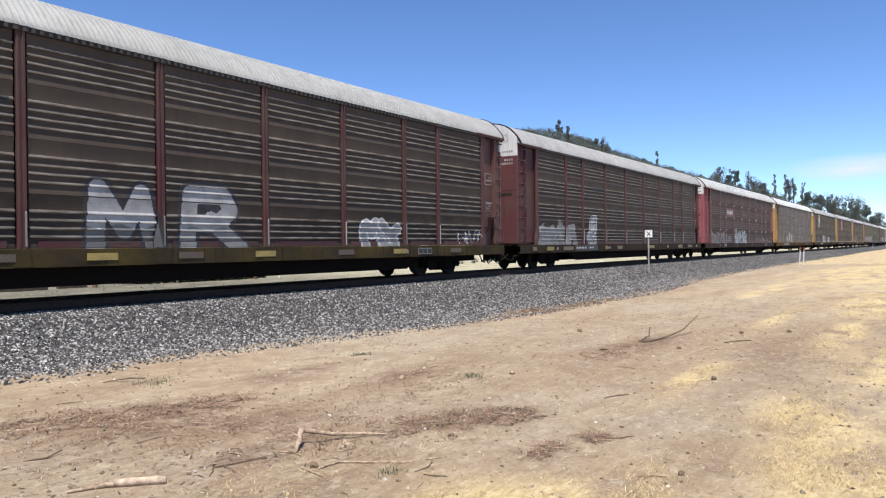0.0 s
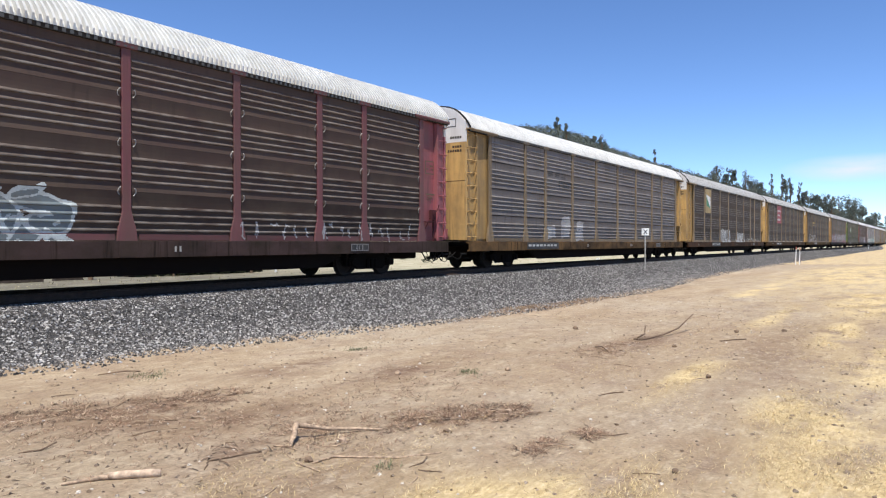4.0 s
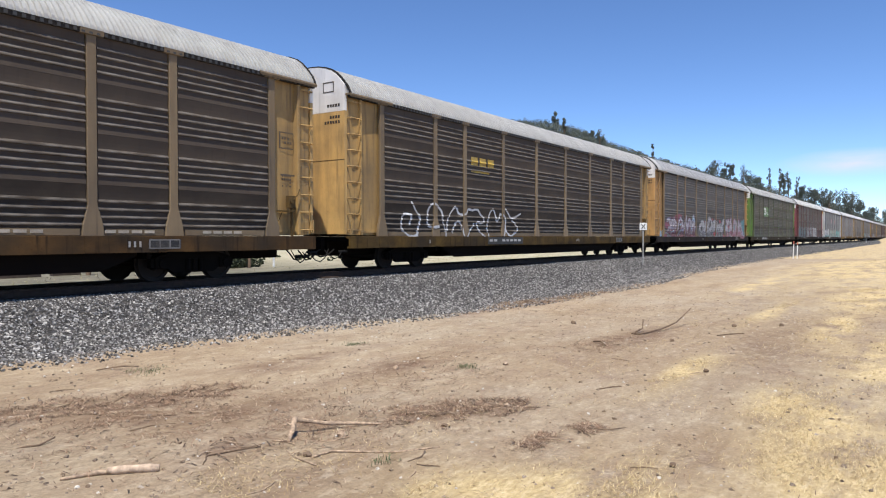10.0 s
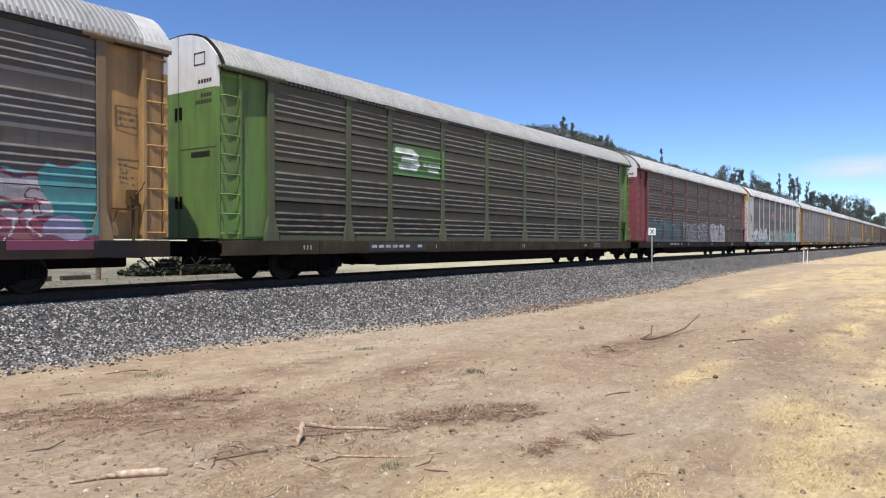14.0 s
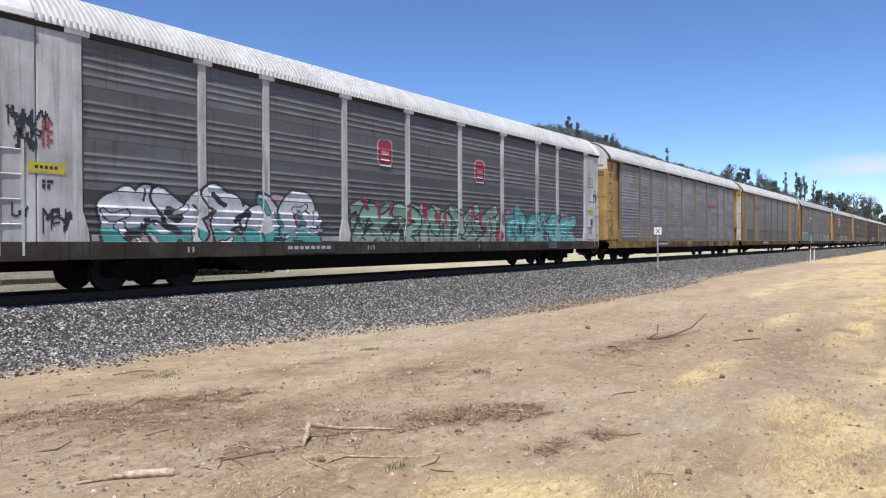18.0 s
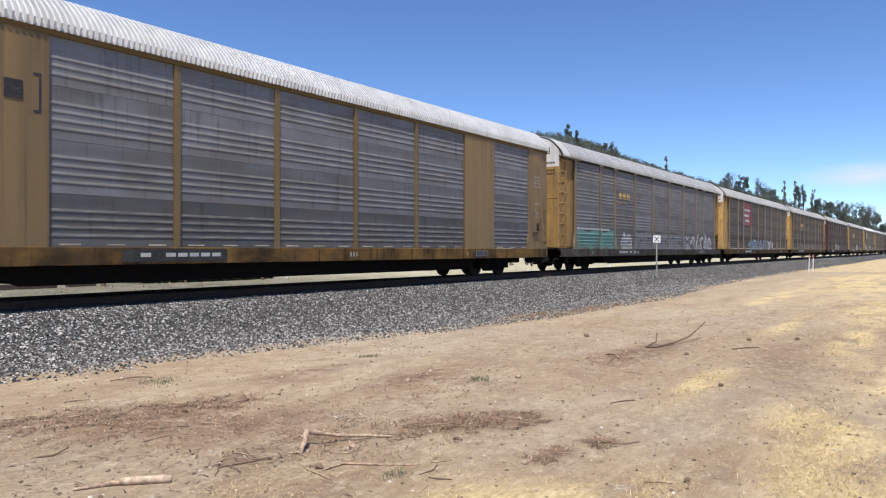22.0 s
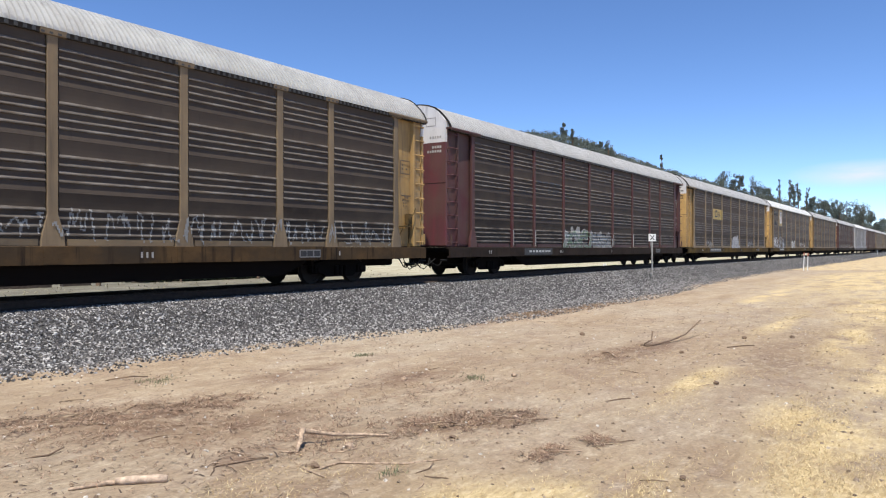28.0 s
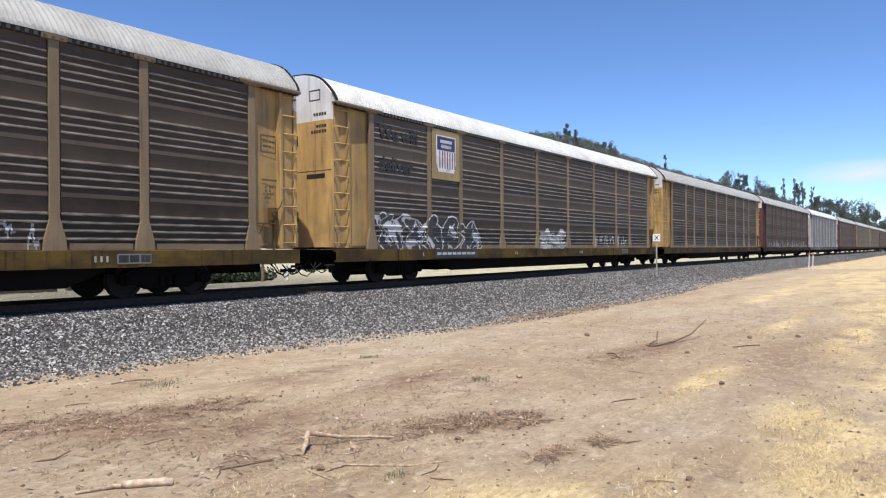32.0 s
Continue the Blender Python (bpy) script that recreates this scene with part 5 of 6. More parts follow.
DECAL = decal_material()
Z_LINES = sorted(set([round(SILL + r * ROW_H + z, 4) for r in range(ROWS) for z, _ in PROFILE] + [round(0.72 + 0.022 * i, 4) for i in range(205)]))


def near_line(X, Z, pts, w):
    """Which places lie within w of a line through pts."""
    hit = np.zeros(X.shape, bool)
    for (x0, z0), (x1, z1) in zip(pts, pts[1:]):
        dx, dz = x1 - x0, z1 - z0
        n = dx * dx + dz * dz + 1e-9
        t = np.clip(((X - x0) * dx + (Z - z0) * dz) / n, 0, 1)
        hit |= (X - x0 - t * dx) ** 2 + (Z - z0 - t * dz) ** 2 < w * w
    return hit


def rect(x0, x1, z0, z1):
    return lambda X, Z: (X > x0) & (X < x1) & (Z > z0) & (Z < z1)


def oval(x, z, rx, rz):
    return lambda X, Z: ((X - x) / rx) ** 2 + ((Z - z) / rz) ** 2 < 1


def lines(groups, w):
    def fn(X, Z):
        hit = np.zeros(X.shape, bool)
        for g in groups:
            hit |= near_line(X, Z, g, w)
        return hit
    return fn


def decal(car, name, x0, x1, z0, z1, layers, label="", flat=None, step=0.021, up=0.0, warp=False):
    """Paint on the car's side between x0..x1, z0..z1: layers of (colour, test), the last on top. It follows the ribs and posts."""
    xs = np.arange(x0, x1 + step, step)
    zs = [z for z in Z_LINES if z0 - 1e-6 <= z <= z1 + 1e-6] if flat is None else list(np.arange(z0, z1 + step * 0.7, step * 0.7))
    xc, zc = (xs[:-1] + xs[1:]) / 2, np.array([(a + b) / 2 for a, b in zip(zs, zs[1:])])
    X, Z = np.meshgrid(xc, zc)
    idx = np.full(X.shape, -1)
    if warp:
        X, Z = X + 0.05 * np.sin(5.1 * Z + 2.3 * X) + 0.03 * np.sin(9.7 * Z - 1.3 * X), Z + 0.04 * np.sin(4.3 * X + 1.0) + 0.02 * np.sin(11.0 * X)
    for k, (col, test) in enumerate(layers):
        idx[test(X, Z)] = k
    vs, fs, cols = [], [], []
    for j, i in zip(*np.nonzero(idx >= 0)):
        zm = zc[j]
        if flat is None:
            if zm > SILL and not 0.012 < (zm - SILL) % ROW_H < ROW_H - 0.012:
                continue
            ya = skin_at(xc[i], zs[j] + 1e-4)
            yb = skin_at(xc[i], zs[j + 1] - 1e-4)
            lift = 0.014 if zm < SILL or ya >= FACE else 0.004
            if ya >= FACE and zm > SILL:
                lift = 0.012
        else:
            ya = yb = flat
            lift = 0.0
        lift += up
        n = len(vs)
        vs += [(xs[i], -ya - lift, zs[j]), (xs[i + 1], -ya - lift, zs[j]), (xs[i + 1], -yb - lift, zs[j + 1]), (xs[i], -yb - lift, zs[j + 1])]
        fs.append((n, n + 1, n + 2, n + 3))
        cols.append(layers[idx[j, i]][0])
    if not fs:
        return None
    me = bpy.data.meshes.new(name)
    me.from_pydata([tuple(float(c) for c in v) for v in vs], [], fs)
    at = me.attributes.new("tint", "FLOAT_COLOR", "FACE")
    at.data.foreach_set("color", [c for col in cols for c in (*col, 1.0)])
    me.materials.append(DECAL)
    return put(name, me, car, (0, 0, 0), label=label)


SIGNS = {
    "M": [[(0, 0), (0.1, 1), (0.5, 0.35), (0.85, 1), (1, 0)]],
    "R": [[(0.05, 0), (0.05, 0.95), (0.7, 1.0), (0.85, 0.7), (0.6, 0.5), (0.1, 0.48)], [(0.45, 0.48), (1, 0)]],
}
# loops, hooks and bolts of sprayed paint that spell nothing
SWASHES = (
    [[(0.1, 0.1), (0.12, 0.85), (0.55, 1.0), (0.9, 0.65), (0.7, 0.2), (0.4, 0.35)]],
    [[(0.15, 1), (0.8, 0.72), (0.2, 0.42), (0.9, 0.0)], [(0.5, 0.55), (0.95, 0.6)]],
    [[(0.0, 0.05), (0.12, 0.8), (0.36, 1), (0.5, 0.45), (0.68, 0.95), (0.98, 0.75), (0.9, 0.0)]],
    [[(0.0, 0.25), (0.35, 1.0), (0.6, 0.55), (1.0, 0.9)], [(0.25, 0.1), (0.6, 0.55), (0.85, 0.05)]],
    [[(0.5, 1.05), (0.1, 0.6), (0.3, 0.05), (0.85, 0.15), (0.9, 0.7), (0.45, 0.75), (0.5, 0.4)]],
    [[(0.05, 0.9), (0.5, 0.6), (0.95, 1.0)], [(0.5, 0.6), (0.15, 0.3), (0.6, 0.0), (1.0, 0.3)]],
    [[(0.95, 0.95), (0.3, 0.9), (0.05, 0.55), (0.7, 0.45), (0.2, 0.0)], [(0.7, 0.45), (1.0, 0.05)]],
)


def rounded(pts, times=2):
    """A line with its corners cut, so that it runs like a sprayed one."""
    for _ in range(times):
        out = [pts[0]]
        for (a, b), (c, d) in zip(pts, pts[1:]):
            out += [(a * 0.75 + c * 0.25, b * 0.75 + d * 0.25), (a * 0.25 + c * 0.75, b * 0.25 + d * 0.75)]
        pts = out + [pts[-1]]
    return pts


def signs(word, x, z, w, h, seed=0, slant=0.0, gap=-0.02):
    """Groups of strokes in a row: a letter that can be read, or a number of swashes."""
    rs = random.Random(seed)
    out = []
    for k, c in enumerate(word if isinstance(word, str) else range(word)):
        ox, oz, sh = x + k * (w + gap * w), z + 0.06 * h * (rs.random() - 0.5), h * (0.92 + 0.16 * rs.random())
        shape, flip = (SIGNS[c], False) if isinstance(word, str) else (SWASHES[(k * 3 + seed) % len(SWASHES)], rs.random() < 0.5)
        own = [[(ox + (1 - px if flip else px) * w + slant * pz * h + 0.10 * w * (rs.random() - 0.5), oz + pz * sh + 0.10 * h * (rs.random() - 0.5)) for px, pz in g] for g in shape]
        out.append(own if isinstance(word, str) else [rounded(g) for g in own])
    return out


PALE, INK, HAZE = (0.52, 0.53, 0.52), (0.018, 0.018, 0.022), (0.27, 0.27, 0.265)
TEAL, PINK, CRIMSON, SKYBLUE, MINT = (0.06, 0.32, 0.29), (0.46, 0.16, 0.22), (0.30, 0.02, 0.05), (0.30, 0.44, 0.56), (0.22, 0.38, 0.28)


def piece(car, word, x, z, w, h, fill, edge, stroke=0.12, rim=0.05, back=None, seed=0, slant=0.0, fill2=None, shine=None, body=None):
    """A sprayed piece: backing cloud, outline, fill."""
    groups = signs(word, x, z, w, h, seed, slant)
    g = [line for own in groups for line in own]
    many = len(groups)
    x1 = x + many * w * 0.98
    rs = random.Random(seed + 5)
    layers = []
    for col in (back or ()):
        for k in range(3 + many):
            layers.append((col, oval(x + (x1 - x) * rs.random(), z + h * (0.1 + 0.9 * rs.random()), 0.35 + 0.4 * rs.random(), 0.16 + 0.2 * rs.random())))
    if body is not None:
        layers.append((edge, lambda X, Z: (X > x - 0.22) & (X < x1 + 0.12) & (Z > z - 0.16 + 0.05 * np.sin(X * 4)) & (Z < z + h + 0.10 + 0.09 * np.sin(X * 5.3 + seed))))
        layers.append((body, lambda X, Z: (X > x - 0.16) & (X < x1 + 0.06) & (Z > z - 0.10 + 0.05 * np.sin(X * 4)) & (Z < z + h + 0.04 + 0.09 * np.sin(X * 5.3 + seed))))
    if fill is None:
        layers.append((edge, lines(g, stroke + rim)))
    else:
        for own in groups:
            layers.append((edge, lines(own, stroke * 1.05 + rim + 0.02)))
            layers.append((fill, lines(own, stroke * 1.05)))
            if fill2 is not None:
                inner, mid = lines(own, stroke * 1.05), z + h * 0.42
                layers.append((fill2, lambda X, Z, inner=inner, mid=mid: inner(X, Z) & (Z < mid + 0.05 * np.sin(X * 7))))
    wild = []
    for k in range(3 * many):
        a, b = x + (x1 - x) * rs.random(), z + h * rs.random()
        wild.append([(a, b), (a + 0.25 * (rs.random() - 0.5), b + 0.3 * (rs.random() - 0.3)), (a + 0.5 * (rs.random() - 0.4), b + 0.35 * (rs.random() - 0.3))])
    if fill is not None and many > 2:
        layers.append((edge, lines(wild, 0.028)))
        for k in range(4 * many):
            a, b = x - 0.1 + (x1 - x + 0.2) * rs.random(), z + h * (rs.random() * 1.1 - 0.05)
            c, d = rs.choice(((0.35, 0.2), (-0.3, 0.3), (0.15, -0.4), (0.45, -0.1)))
            bit = [[(a, b), (a + c * rs.random(), b + d * rs.random()), (a + c, b + d * 0.7)]]
            w2 = 0.03 + 0.05 * rs.random()
            layers.append((edge, lines(bit, w2 + 0.03)))
            layers.append((rs.choice((fill, fill2 or edge, body or fill, edge)), lines(bit, w2)))
    if shine is not None:
        layers.append((shine, lines([[(a + 0.03, b + 0.03) for a, b in s] for s in g], 0.02)))
    decal(car, "graffiti", x - 0.6, x1 + 0.6, max(0.76, z - 0.45), min(EAVE - 0.2, z + h + 0.45), layers, "sprayed graffiti strokes", warp=many > 2)


def tags(car, x0, x1, z, h, col, count, seed, w=0.022, flat=None):
    """Thin scribbled lines."""
    rs = random.Random(seed)
    g = []
    for k in range(count):
        x = x0 + (x1 - x0) * (k + rs.random() * 0.5) / count
        p = [(x, z + h * rs.random())]
        for _ in range(4):
            p.append((p[-1][0] + 0.16 * (rs.random() - 0.25), z + h * rs.random()))
        g.append(p)
    decal(car, "tag", x0 - 0.1, x1 + 0.5, max(0.76, z - 0.05), z + h + 0.05, [(col, lines(g, w))], "thin scribbled paint lines", flat, step=0.03, up=0.003)


def bars(car, name, x0, x1, z0, z1, col, rows=1, cells=6, seed=0, flat=None, label="", back=None):
    """Unreadable lettering as plain bars, on a plain patch where it has one."""
    rs = random.Random(seed)
    layers = [(back, rect(x0 - 0.12, x1 + 0.12, z0 - 0.06, z1 + 0.06))] if back else []
    hh = (z1 - z0) / rows
    for r in range(rows):
        n = max(1, cells - (r % 2))
        for k in range(n):
            if cells > 5 and rs.random() < 0.1:
                continue
            a = x0 + (x1 - x0) * k / cells
            layers.append((col, rect(a, a + (x1 - x0) / cells * 0.72, z0 + hh * (rows - 1 - r) + hh * 0.18, z0 + hh * (rows - r) - hh * 0.12)))
    ob = decal(car, name, x0 - 0.13, x1 + 0.13, z0 - 0.07, z1 + 0.07, layers, label, flat, 0.03, 0.004)
    return tagged(ob, kind="stuff")


def board(car, x0, x1, z0, z1, col, label):
    ob = put("board", PLATE_ME, car, ((x0 + x1) / 2, -1.596, (z0 + z1) / 2), col, label)
    ob.scale = (x1 - x0, 1, z1 - z0)
    return ob


SILL_FLAT = 1.634
PLATE = (0.012, 0.012, 0.012)
FADED = (0.48, 0.47, 0.44)


def sill_plate(car, x0, x1, seed):
    bars(car, "sill_patch", x0, x1, 0.82, 0.96, FADED, 1, 8, seed, SILL_FLAT, "black sill patch with white marks", PLATE)


def end_marks(car, seed, col, flush=False):
    """Small stencilled marks on the end sheets and the end door."""
    rs = random.Random(seed)
    z = 3.35 + 0.4 * rs.random()
    layers = [(col, lines([[(12.42, z), (12.9, z), (12.9, z + 0.42), (12.42, z + 0.42), (12.42, z)]], 0.016))]
    layers += [(col, rect(12.48 + 0.1 * k, 12.55 + 0.1 * k, z + 0.12 + 0.12 * j, z + 0.18 + 0.12 * j)) for k in range(4) for j in range(2) if rs.random() < 0.7]
    layers += [(col, rect(12.45, 12.95, z - 0.72, z - 0.68))]
    layers += [(col, rect(12.48 + 0.07 * k, 12.53 + 0.07 * k, 2.35 + 0.09 * j, 2.40 + 0.09 * j)) for k in range(5) for j in range(4) if rs.random() < 0.6]
    tagged(decal(car, "stencil", 12.38, 13.0, 2.2, z + 0.5, layers, "thin boxed stencil and small lines", 1.594 if flush else 1.466, 0.022), kind="stuff")


def slogan(car, words, x, z, size):
    """Plain dark lettering across the ribs."""
    cu = bpy.data.curves.new("lettering", "FONT")
    cu.body, cu.size, cu.extrude, cu.offset = words, size, 0.014, 0.012
    cu.materials.append(BLACK)
    tmp = bpy.data.objects.new("lettering", cu)
    me = bpy.data.meshes.new_from_object(tmp)
    bpy.data.objects.remove(tmp)
    ob = put("lettering", me, car, (x, -SKIN - 0.03, z), label="faded black slogan lettering", turn=(math.pi / 2, 0, 0))
    tagged(ob, kind="stuff")


def paint_cars():
    c = TRAIN
    # brown car with two great white signs
    piece(c[0], "M", -3.05, 0.98, 1.35, 1.25, (0.34, 0.34, 0.335), INK, 0.19, 0.07, None, 1, 0, (0.13, 0.13, 0.125))
    piece(c[0], "R", -0.85, 0.98, 1.45, 1.2, (0.34, 0.34, 0.335), INK, 0.2, 0.07, None, 2, 0, (0.22, 0.22, 0.21))
    piece(c[0], 2, 5.2, 0.95, 0.9, 0.75, HAZE, PALE, 0.13, 0.045, None, 2)
    tags(c[0], 10.3, 11.7, 1.1, 0.5, PALE, 6, 3)
    bars(c[0], "emblem", -6.4, -4.5, 3.55, 3.9, INK, 2, 5, 4, None, "faded black emblem")
    bars(c[0], "emblem", -6.0, -4.5, 3.1, 3.4, INK, 2, 7, 5, None, "faded black lettering bars")
    for k, x in enumerate((-11.2, -8.4, -5.2, -3.2, -1.1, 1.1, 4.1, 6.6, 9.8)):
        bars(c[0], "sill_patch", x, x + 0.9, 0.78, 0.98, (0.36, 0.27, 0.07) if k % 2 else (0.10, 0.07, 0.05), 1, 1, k, SILL_FLAT, "patch of old yellow paint")
    sill_plate(c[0], -7.2, -5.6, 6)
    # maroon cars
    piece(c[1], 4, -11.9, 1.0, 0.95, 0.85, (0.20, 0.195, 0.185), (0.28, 0.275, 0.265), 0.15, 0.03, None, 7)
    decal(c[1], "graffiti", -7.0, -5.3, 0.95, 2.6, [((0.36, 0.36, 0.35), oval(-6.2, 1.35, 0.62, 0.42)), ((0.42, 0.42, 0.41), oval(-6.0, 1.95, 0.5, 0.55)), ((0.42, 0.42, 0.41), oval(-5.75, 2.3, 0.28, 0.22)), ((0.12, 0.11, 0.1), lines([[(-6.35, 1.75), (-6.3, 2.3), (-5.9, 2.45), (-5.65, 2.15), (-5.75, 1.7), (-6.1, 1.6)], [(-6.15, 2.1), (-6.0, 2.0), (-5.85, 2.12)], [(-6.6, 1.1), (-6.3, 1.5), (-5.9, 1.2), (-5.7, 1.5)]], 0.035)), ((0.2, 0.2, 0.2), lines([[(-6.5, 1.6), (-5.8, 1.5)], [(-6.4, 1.2), (-5.9, 1.15)]], 0.03))], "pale sprayed rounded shape")
    bars(c[1], "emblem", -5.9, -4.5, 3.6, 3.9, INK, 2, 5, 8, None, "faded black emblem")
    sill_plate(c[1], -8.2, -5.7, 9)
    for k, x in enumerate((-12.6, -11.3, -9.6, -4.6, -2.9, 2.1, 5.6, 8.0, 10.2, 12.2)):
        bars(c[1], "sill_patch", x, x + 0.5 + 0.5 * (k % 3), 0.76, 0.98, (0.27, 0.19, 0.05) if k % 2 else (0.16, 0.11, 0.045), 1, 1, k, SILL_FLAT, "patch of old yellow paint")
    # red car
    decal(c[2], "lettering_board", -7.2, -4.45, 3.22, 3.92, [((0.19, 0.05, 0.06), rect(-9, 0, 3.2, 3.95))], "faded red painted band across the ribs")
    bars(c[2], "lettering", -6.75, -4.75, 3.36, 3.78, (0.62, 0.62, 0.6), 1, 6, 10, None, "white lettering bars")
    piece(c[2], 4, -4.1, 0.95, 1.15, 0.95, (0.13, 0.16, 0.17), (0.45, 0.5, 0.5), 0.13, 0.05, None, 11)
    tags(c[2], -6.6, -5.4, 1.1, 0.6, (0.3, 0.3, 0.3), 5, 12)
    tags(c[2], 4.4, 11.6, 1.05, 0.55, (0.33, 0.33, 0.33), 16, 13)
    piece(c[2], 6, -11.8, 0.98, 0.82, 0.75, (0.10, 0.088, 0.08), (0.19, 0.18, 0.17), 0.10, 0.03, None, 14)
    sill_plate(c[2], -8.0, -7.4, 15)
    # yellow car with bright roof
    bars(c[3], "emblem", -7.0, -5.0, 3.95, 4.2, INK, 3, 3, 16, None, "black emblem bars")
    bars(c[3], "lettering", -5.9, -4.5, 3.5, 3.85, INK, 2, 7, 17, None, "black lettering bars")
    for x0, x1, z0, z1 in ((-7.1, -6.3, 1.2, 1.75), (-5.6, -4.7, 1.25, 2.2), (-4.1, -3.2, 1.1, 1.55), (-3.9, -3.1, 1.6, 2.0)):
        decal(c[3], "graffiti", x0 - 0.1, x1 + 0.1, z0 - 0.1, z1 + 0.1, [((0.36, 0.35, 0.34), rect(x0, x1, z0, z1))], "pale patch of fresh paint", warp=True)
    sill_plate(c[3], -9.0, -6.2, 19)
    # flag emblem
    board(c[4], -9.02, -7.38, 3.25, 5.05, (0.42, 0.30, 0.12), "tan emblem board")
    decal(c[4], "emblem", -8.9, -7.5, 3.6, 4.8, [((0.72, 0.73, 0.72), lambda X, Z: (X > -8.75) & (X < -7.6) & (Z > 3.8 - 0.15 * (X + 8.75)) & (Z < 4.65 - 0.18 * (X + 8.75))), ((0.02, 0.22, 0.09), lambda X, Z: (X > -8.75) & (X < -7.6) & (Z > 3.8 - 0.15 * (X + 8.75)) & (Z < 4.5 - 0.75 * (X + 8.75)))], "white and green flag emblem", 1.608)
    piece(c[4], 4, -4.1, 0.98, 0.8, 0.95, (0.16, 0.15, 0.14), PALE, 0.09, 0.05, None, 20)
    piece(c[4], 4, 1.5, 1.0, 0.72, 0.75, (0.18, 0.17, 0.16), PALE, 0.07, 0.045, None, 21)
    tags(c[4], 5.6, 11.5, 1.1, 0.35, FADED, 14, 22)
    sill_plate(c[4], -7.0, -4.6, 23)
    # red board
    decal(c[5], "lettering_board", -7.08, -4.38, 3.15, 5.12, [((0.33, 0.022, 0.045), rect(-9, 0, 3.1, 5.15))], "red painted board across the ribs")
    for k, (z, n) in enumerate(((4.35, 2.1), (3.88, 1.55), (3.4, 1.7))):
        bars(c[5], "lettering", -6.85, -6.85 + n, z, z + 0.29, (0.7, 0.7, 0.7), 1, 9, 24 + k, None, "white lettering bars")
    sill_plate(c[5], -7.6, -4.9, 27)
    for k in range(9):
        x = (EDGES[k] + EDGES[k + 1]) / 2
        bars(c[5], "step_plate", x - 0.7, x + 0.5, 1.10, 1.18, (0.44, 0.38, 0.30), 1, 4, 28 + k, 1.600, "pale worn marks")
    # white outline graffiti
    bars(c[6], "emblem", -6.8, -5.0, 3.6, 4.05, (0.50, 0.33, 0.04), 1, 3, 37, None, "yellow emblem bars")
    bars(c[6], "emblem", -6.8, -5.0, 3.42, 3.5, (0.50, 0.33, 0.04), 1, 1, 38, None, "yellow underline")
    piece(c[6], 6, -11.3, 0.98, 1.42, 1.15, None, (0.6, 0.6, 0.6), 0.0, 0.04, None, 39, 0.05)
    sill_plate(c[6], -5.6, -3.0, 40)
    # bright graffiti
    LILAC, ROSE, WINE = (0.30, 0.27, 0.40), (0.40, 0.17, 0.22), (0.15, 0.018, 0.035)
    piece(c[7], 7, -11.7, 0.85, 1.0, 1.45, (0.37, 0.34, 0.39), (0.09, 0.015, 0.03), 0.11, 0.045, (SKYBLUE, LILAC, (0.22, 0.03, 0.06)), 41, 0.12, WINE, PALE)
    piece(c[7], 3, -11.2, 0.78, 2.0, 0.5, ROSE, INK, 0.12, 0.04, (WINE, (0.16, 0.24, 0.27)), 141, 0.2, WINE)
    piece(c[7], 6, -3.6, 0.82, 1.3, 1.45, (0.33, 0.32, 0.33), INK, 0.21, 0.05, ((0.36, 0.03, 0.04), (0.36, 0.03, 0.04), (0.07, 0.07, 0.08)), 42, 0.12, (0.09, 0.09, 0.10), PALE)
    piece(c[7], 5, 4.7, 0.84, 1.35, 1.5, (0.38, 0.34, 0.36), (0.16, 0.02, 0.05), 0.20, 0.05, ((0.05, 0.26, 0.25), (0.32, 0.06, 0.08), (0.10, 0.26, 0.26)), 43, 0, (0.30, 0.09, 0.12), PALE)
    decal(c[7], "graffiti", 9.6, 12.2, 0.86, 2.75, [((0.06, 0.24, 0.25), lambda X, Z: (X > 10.95 + 0.15 * np.sin(Z * 5)) & (X < 11.95) & (Z > 1.05) & (Z < 2.55 + 0.08 * np.sin(X * 6))), ((0.30, 0.27, 0.38), oval(11.3, 1.25, 0.42, 0.3)), ((0.17, 0.03, 0.07), lambda X, Z: (X > 10.2) & (X < 11.95) & (Z < 1.1 + 0.06 * np.sin(X * 7)))], "teal and wine-red sprayed patches", up=0.003)
    tags(c[7], -12.9, -12.1, 0.95, 0.5, SKYBLUE, 6, 142, 0.05, 1.475)
    bars(c[7], "lettering", -6.9, -4.5, 3.5, 3.75, INK, 1, 8, 44, None, "black lettering bars")
    # green board
    decal(c[8], "lettering_board", -7.08, -4.38, 3.1, 4.12, [((0.09, 0.20, 0.045), rect(-9, 0, 3.1, 4.12)), ((0.68, 0.70, 0.66), lines([[(-6.75, 3.4), (-5.95, 3.4), (-5.8, 3.55), (-6.1, 3.66)], [(-6.6, 3.66), (-6.1, 3.66), (-5.85, 3.8), (-6.1, 3.92), (-6.9, 3.92)]], 0.09))], "green board with a white emblem")
    bars(c[8], "lettering", -5.5, -4.5, 3.3, 3.65, (0.6, 0.62, 0.58), 2, 8, 46, None, "white lettering bars")
    sill_plate(c[8], -8.2, -5.6, 47)
    # dark red car
    piece(c[9], 6, -11.9, 0.84, 1.05, 1.35, (0.012, 0.055, 0.065), (0.075, 0.13, 0.135), 0.19, 0.022, ((0.018, 0.022, 0.034), (0.016, 0.05, 0.055), (0.02, 0.02, 0.03)), 48, 0.05, (0.015, 0.02, 0.03), (0.05, 0.12, 0.12))
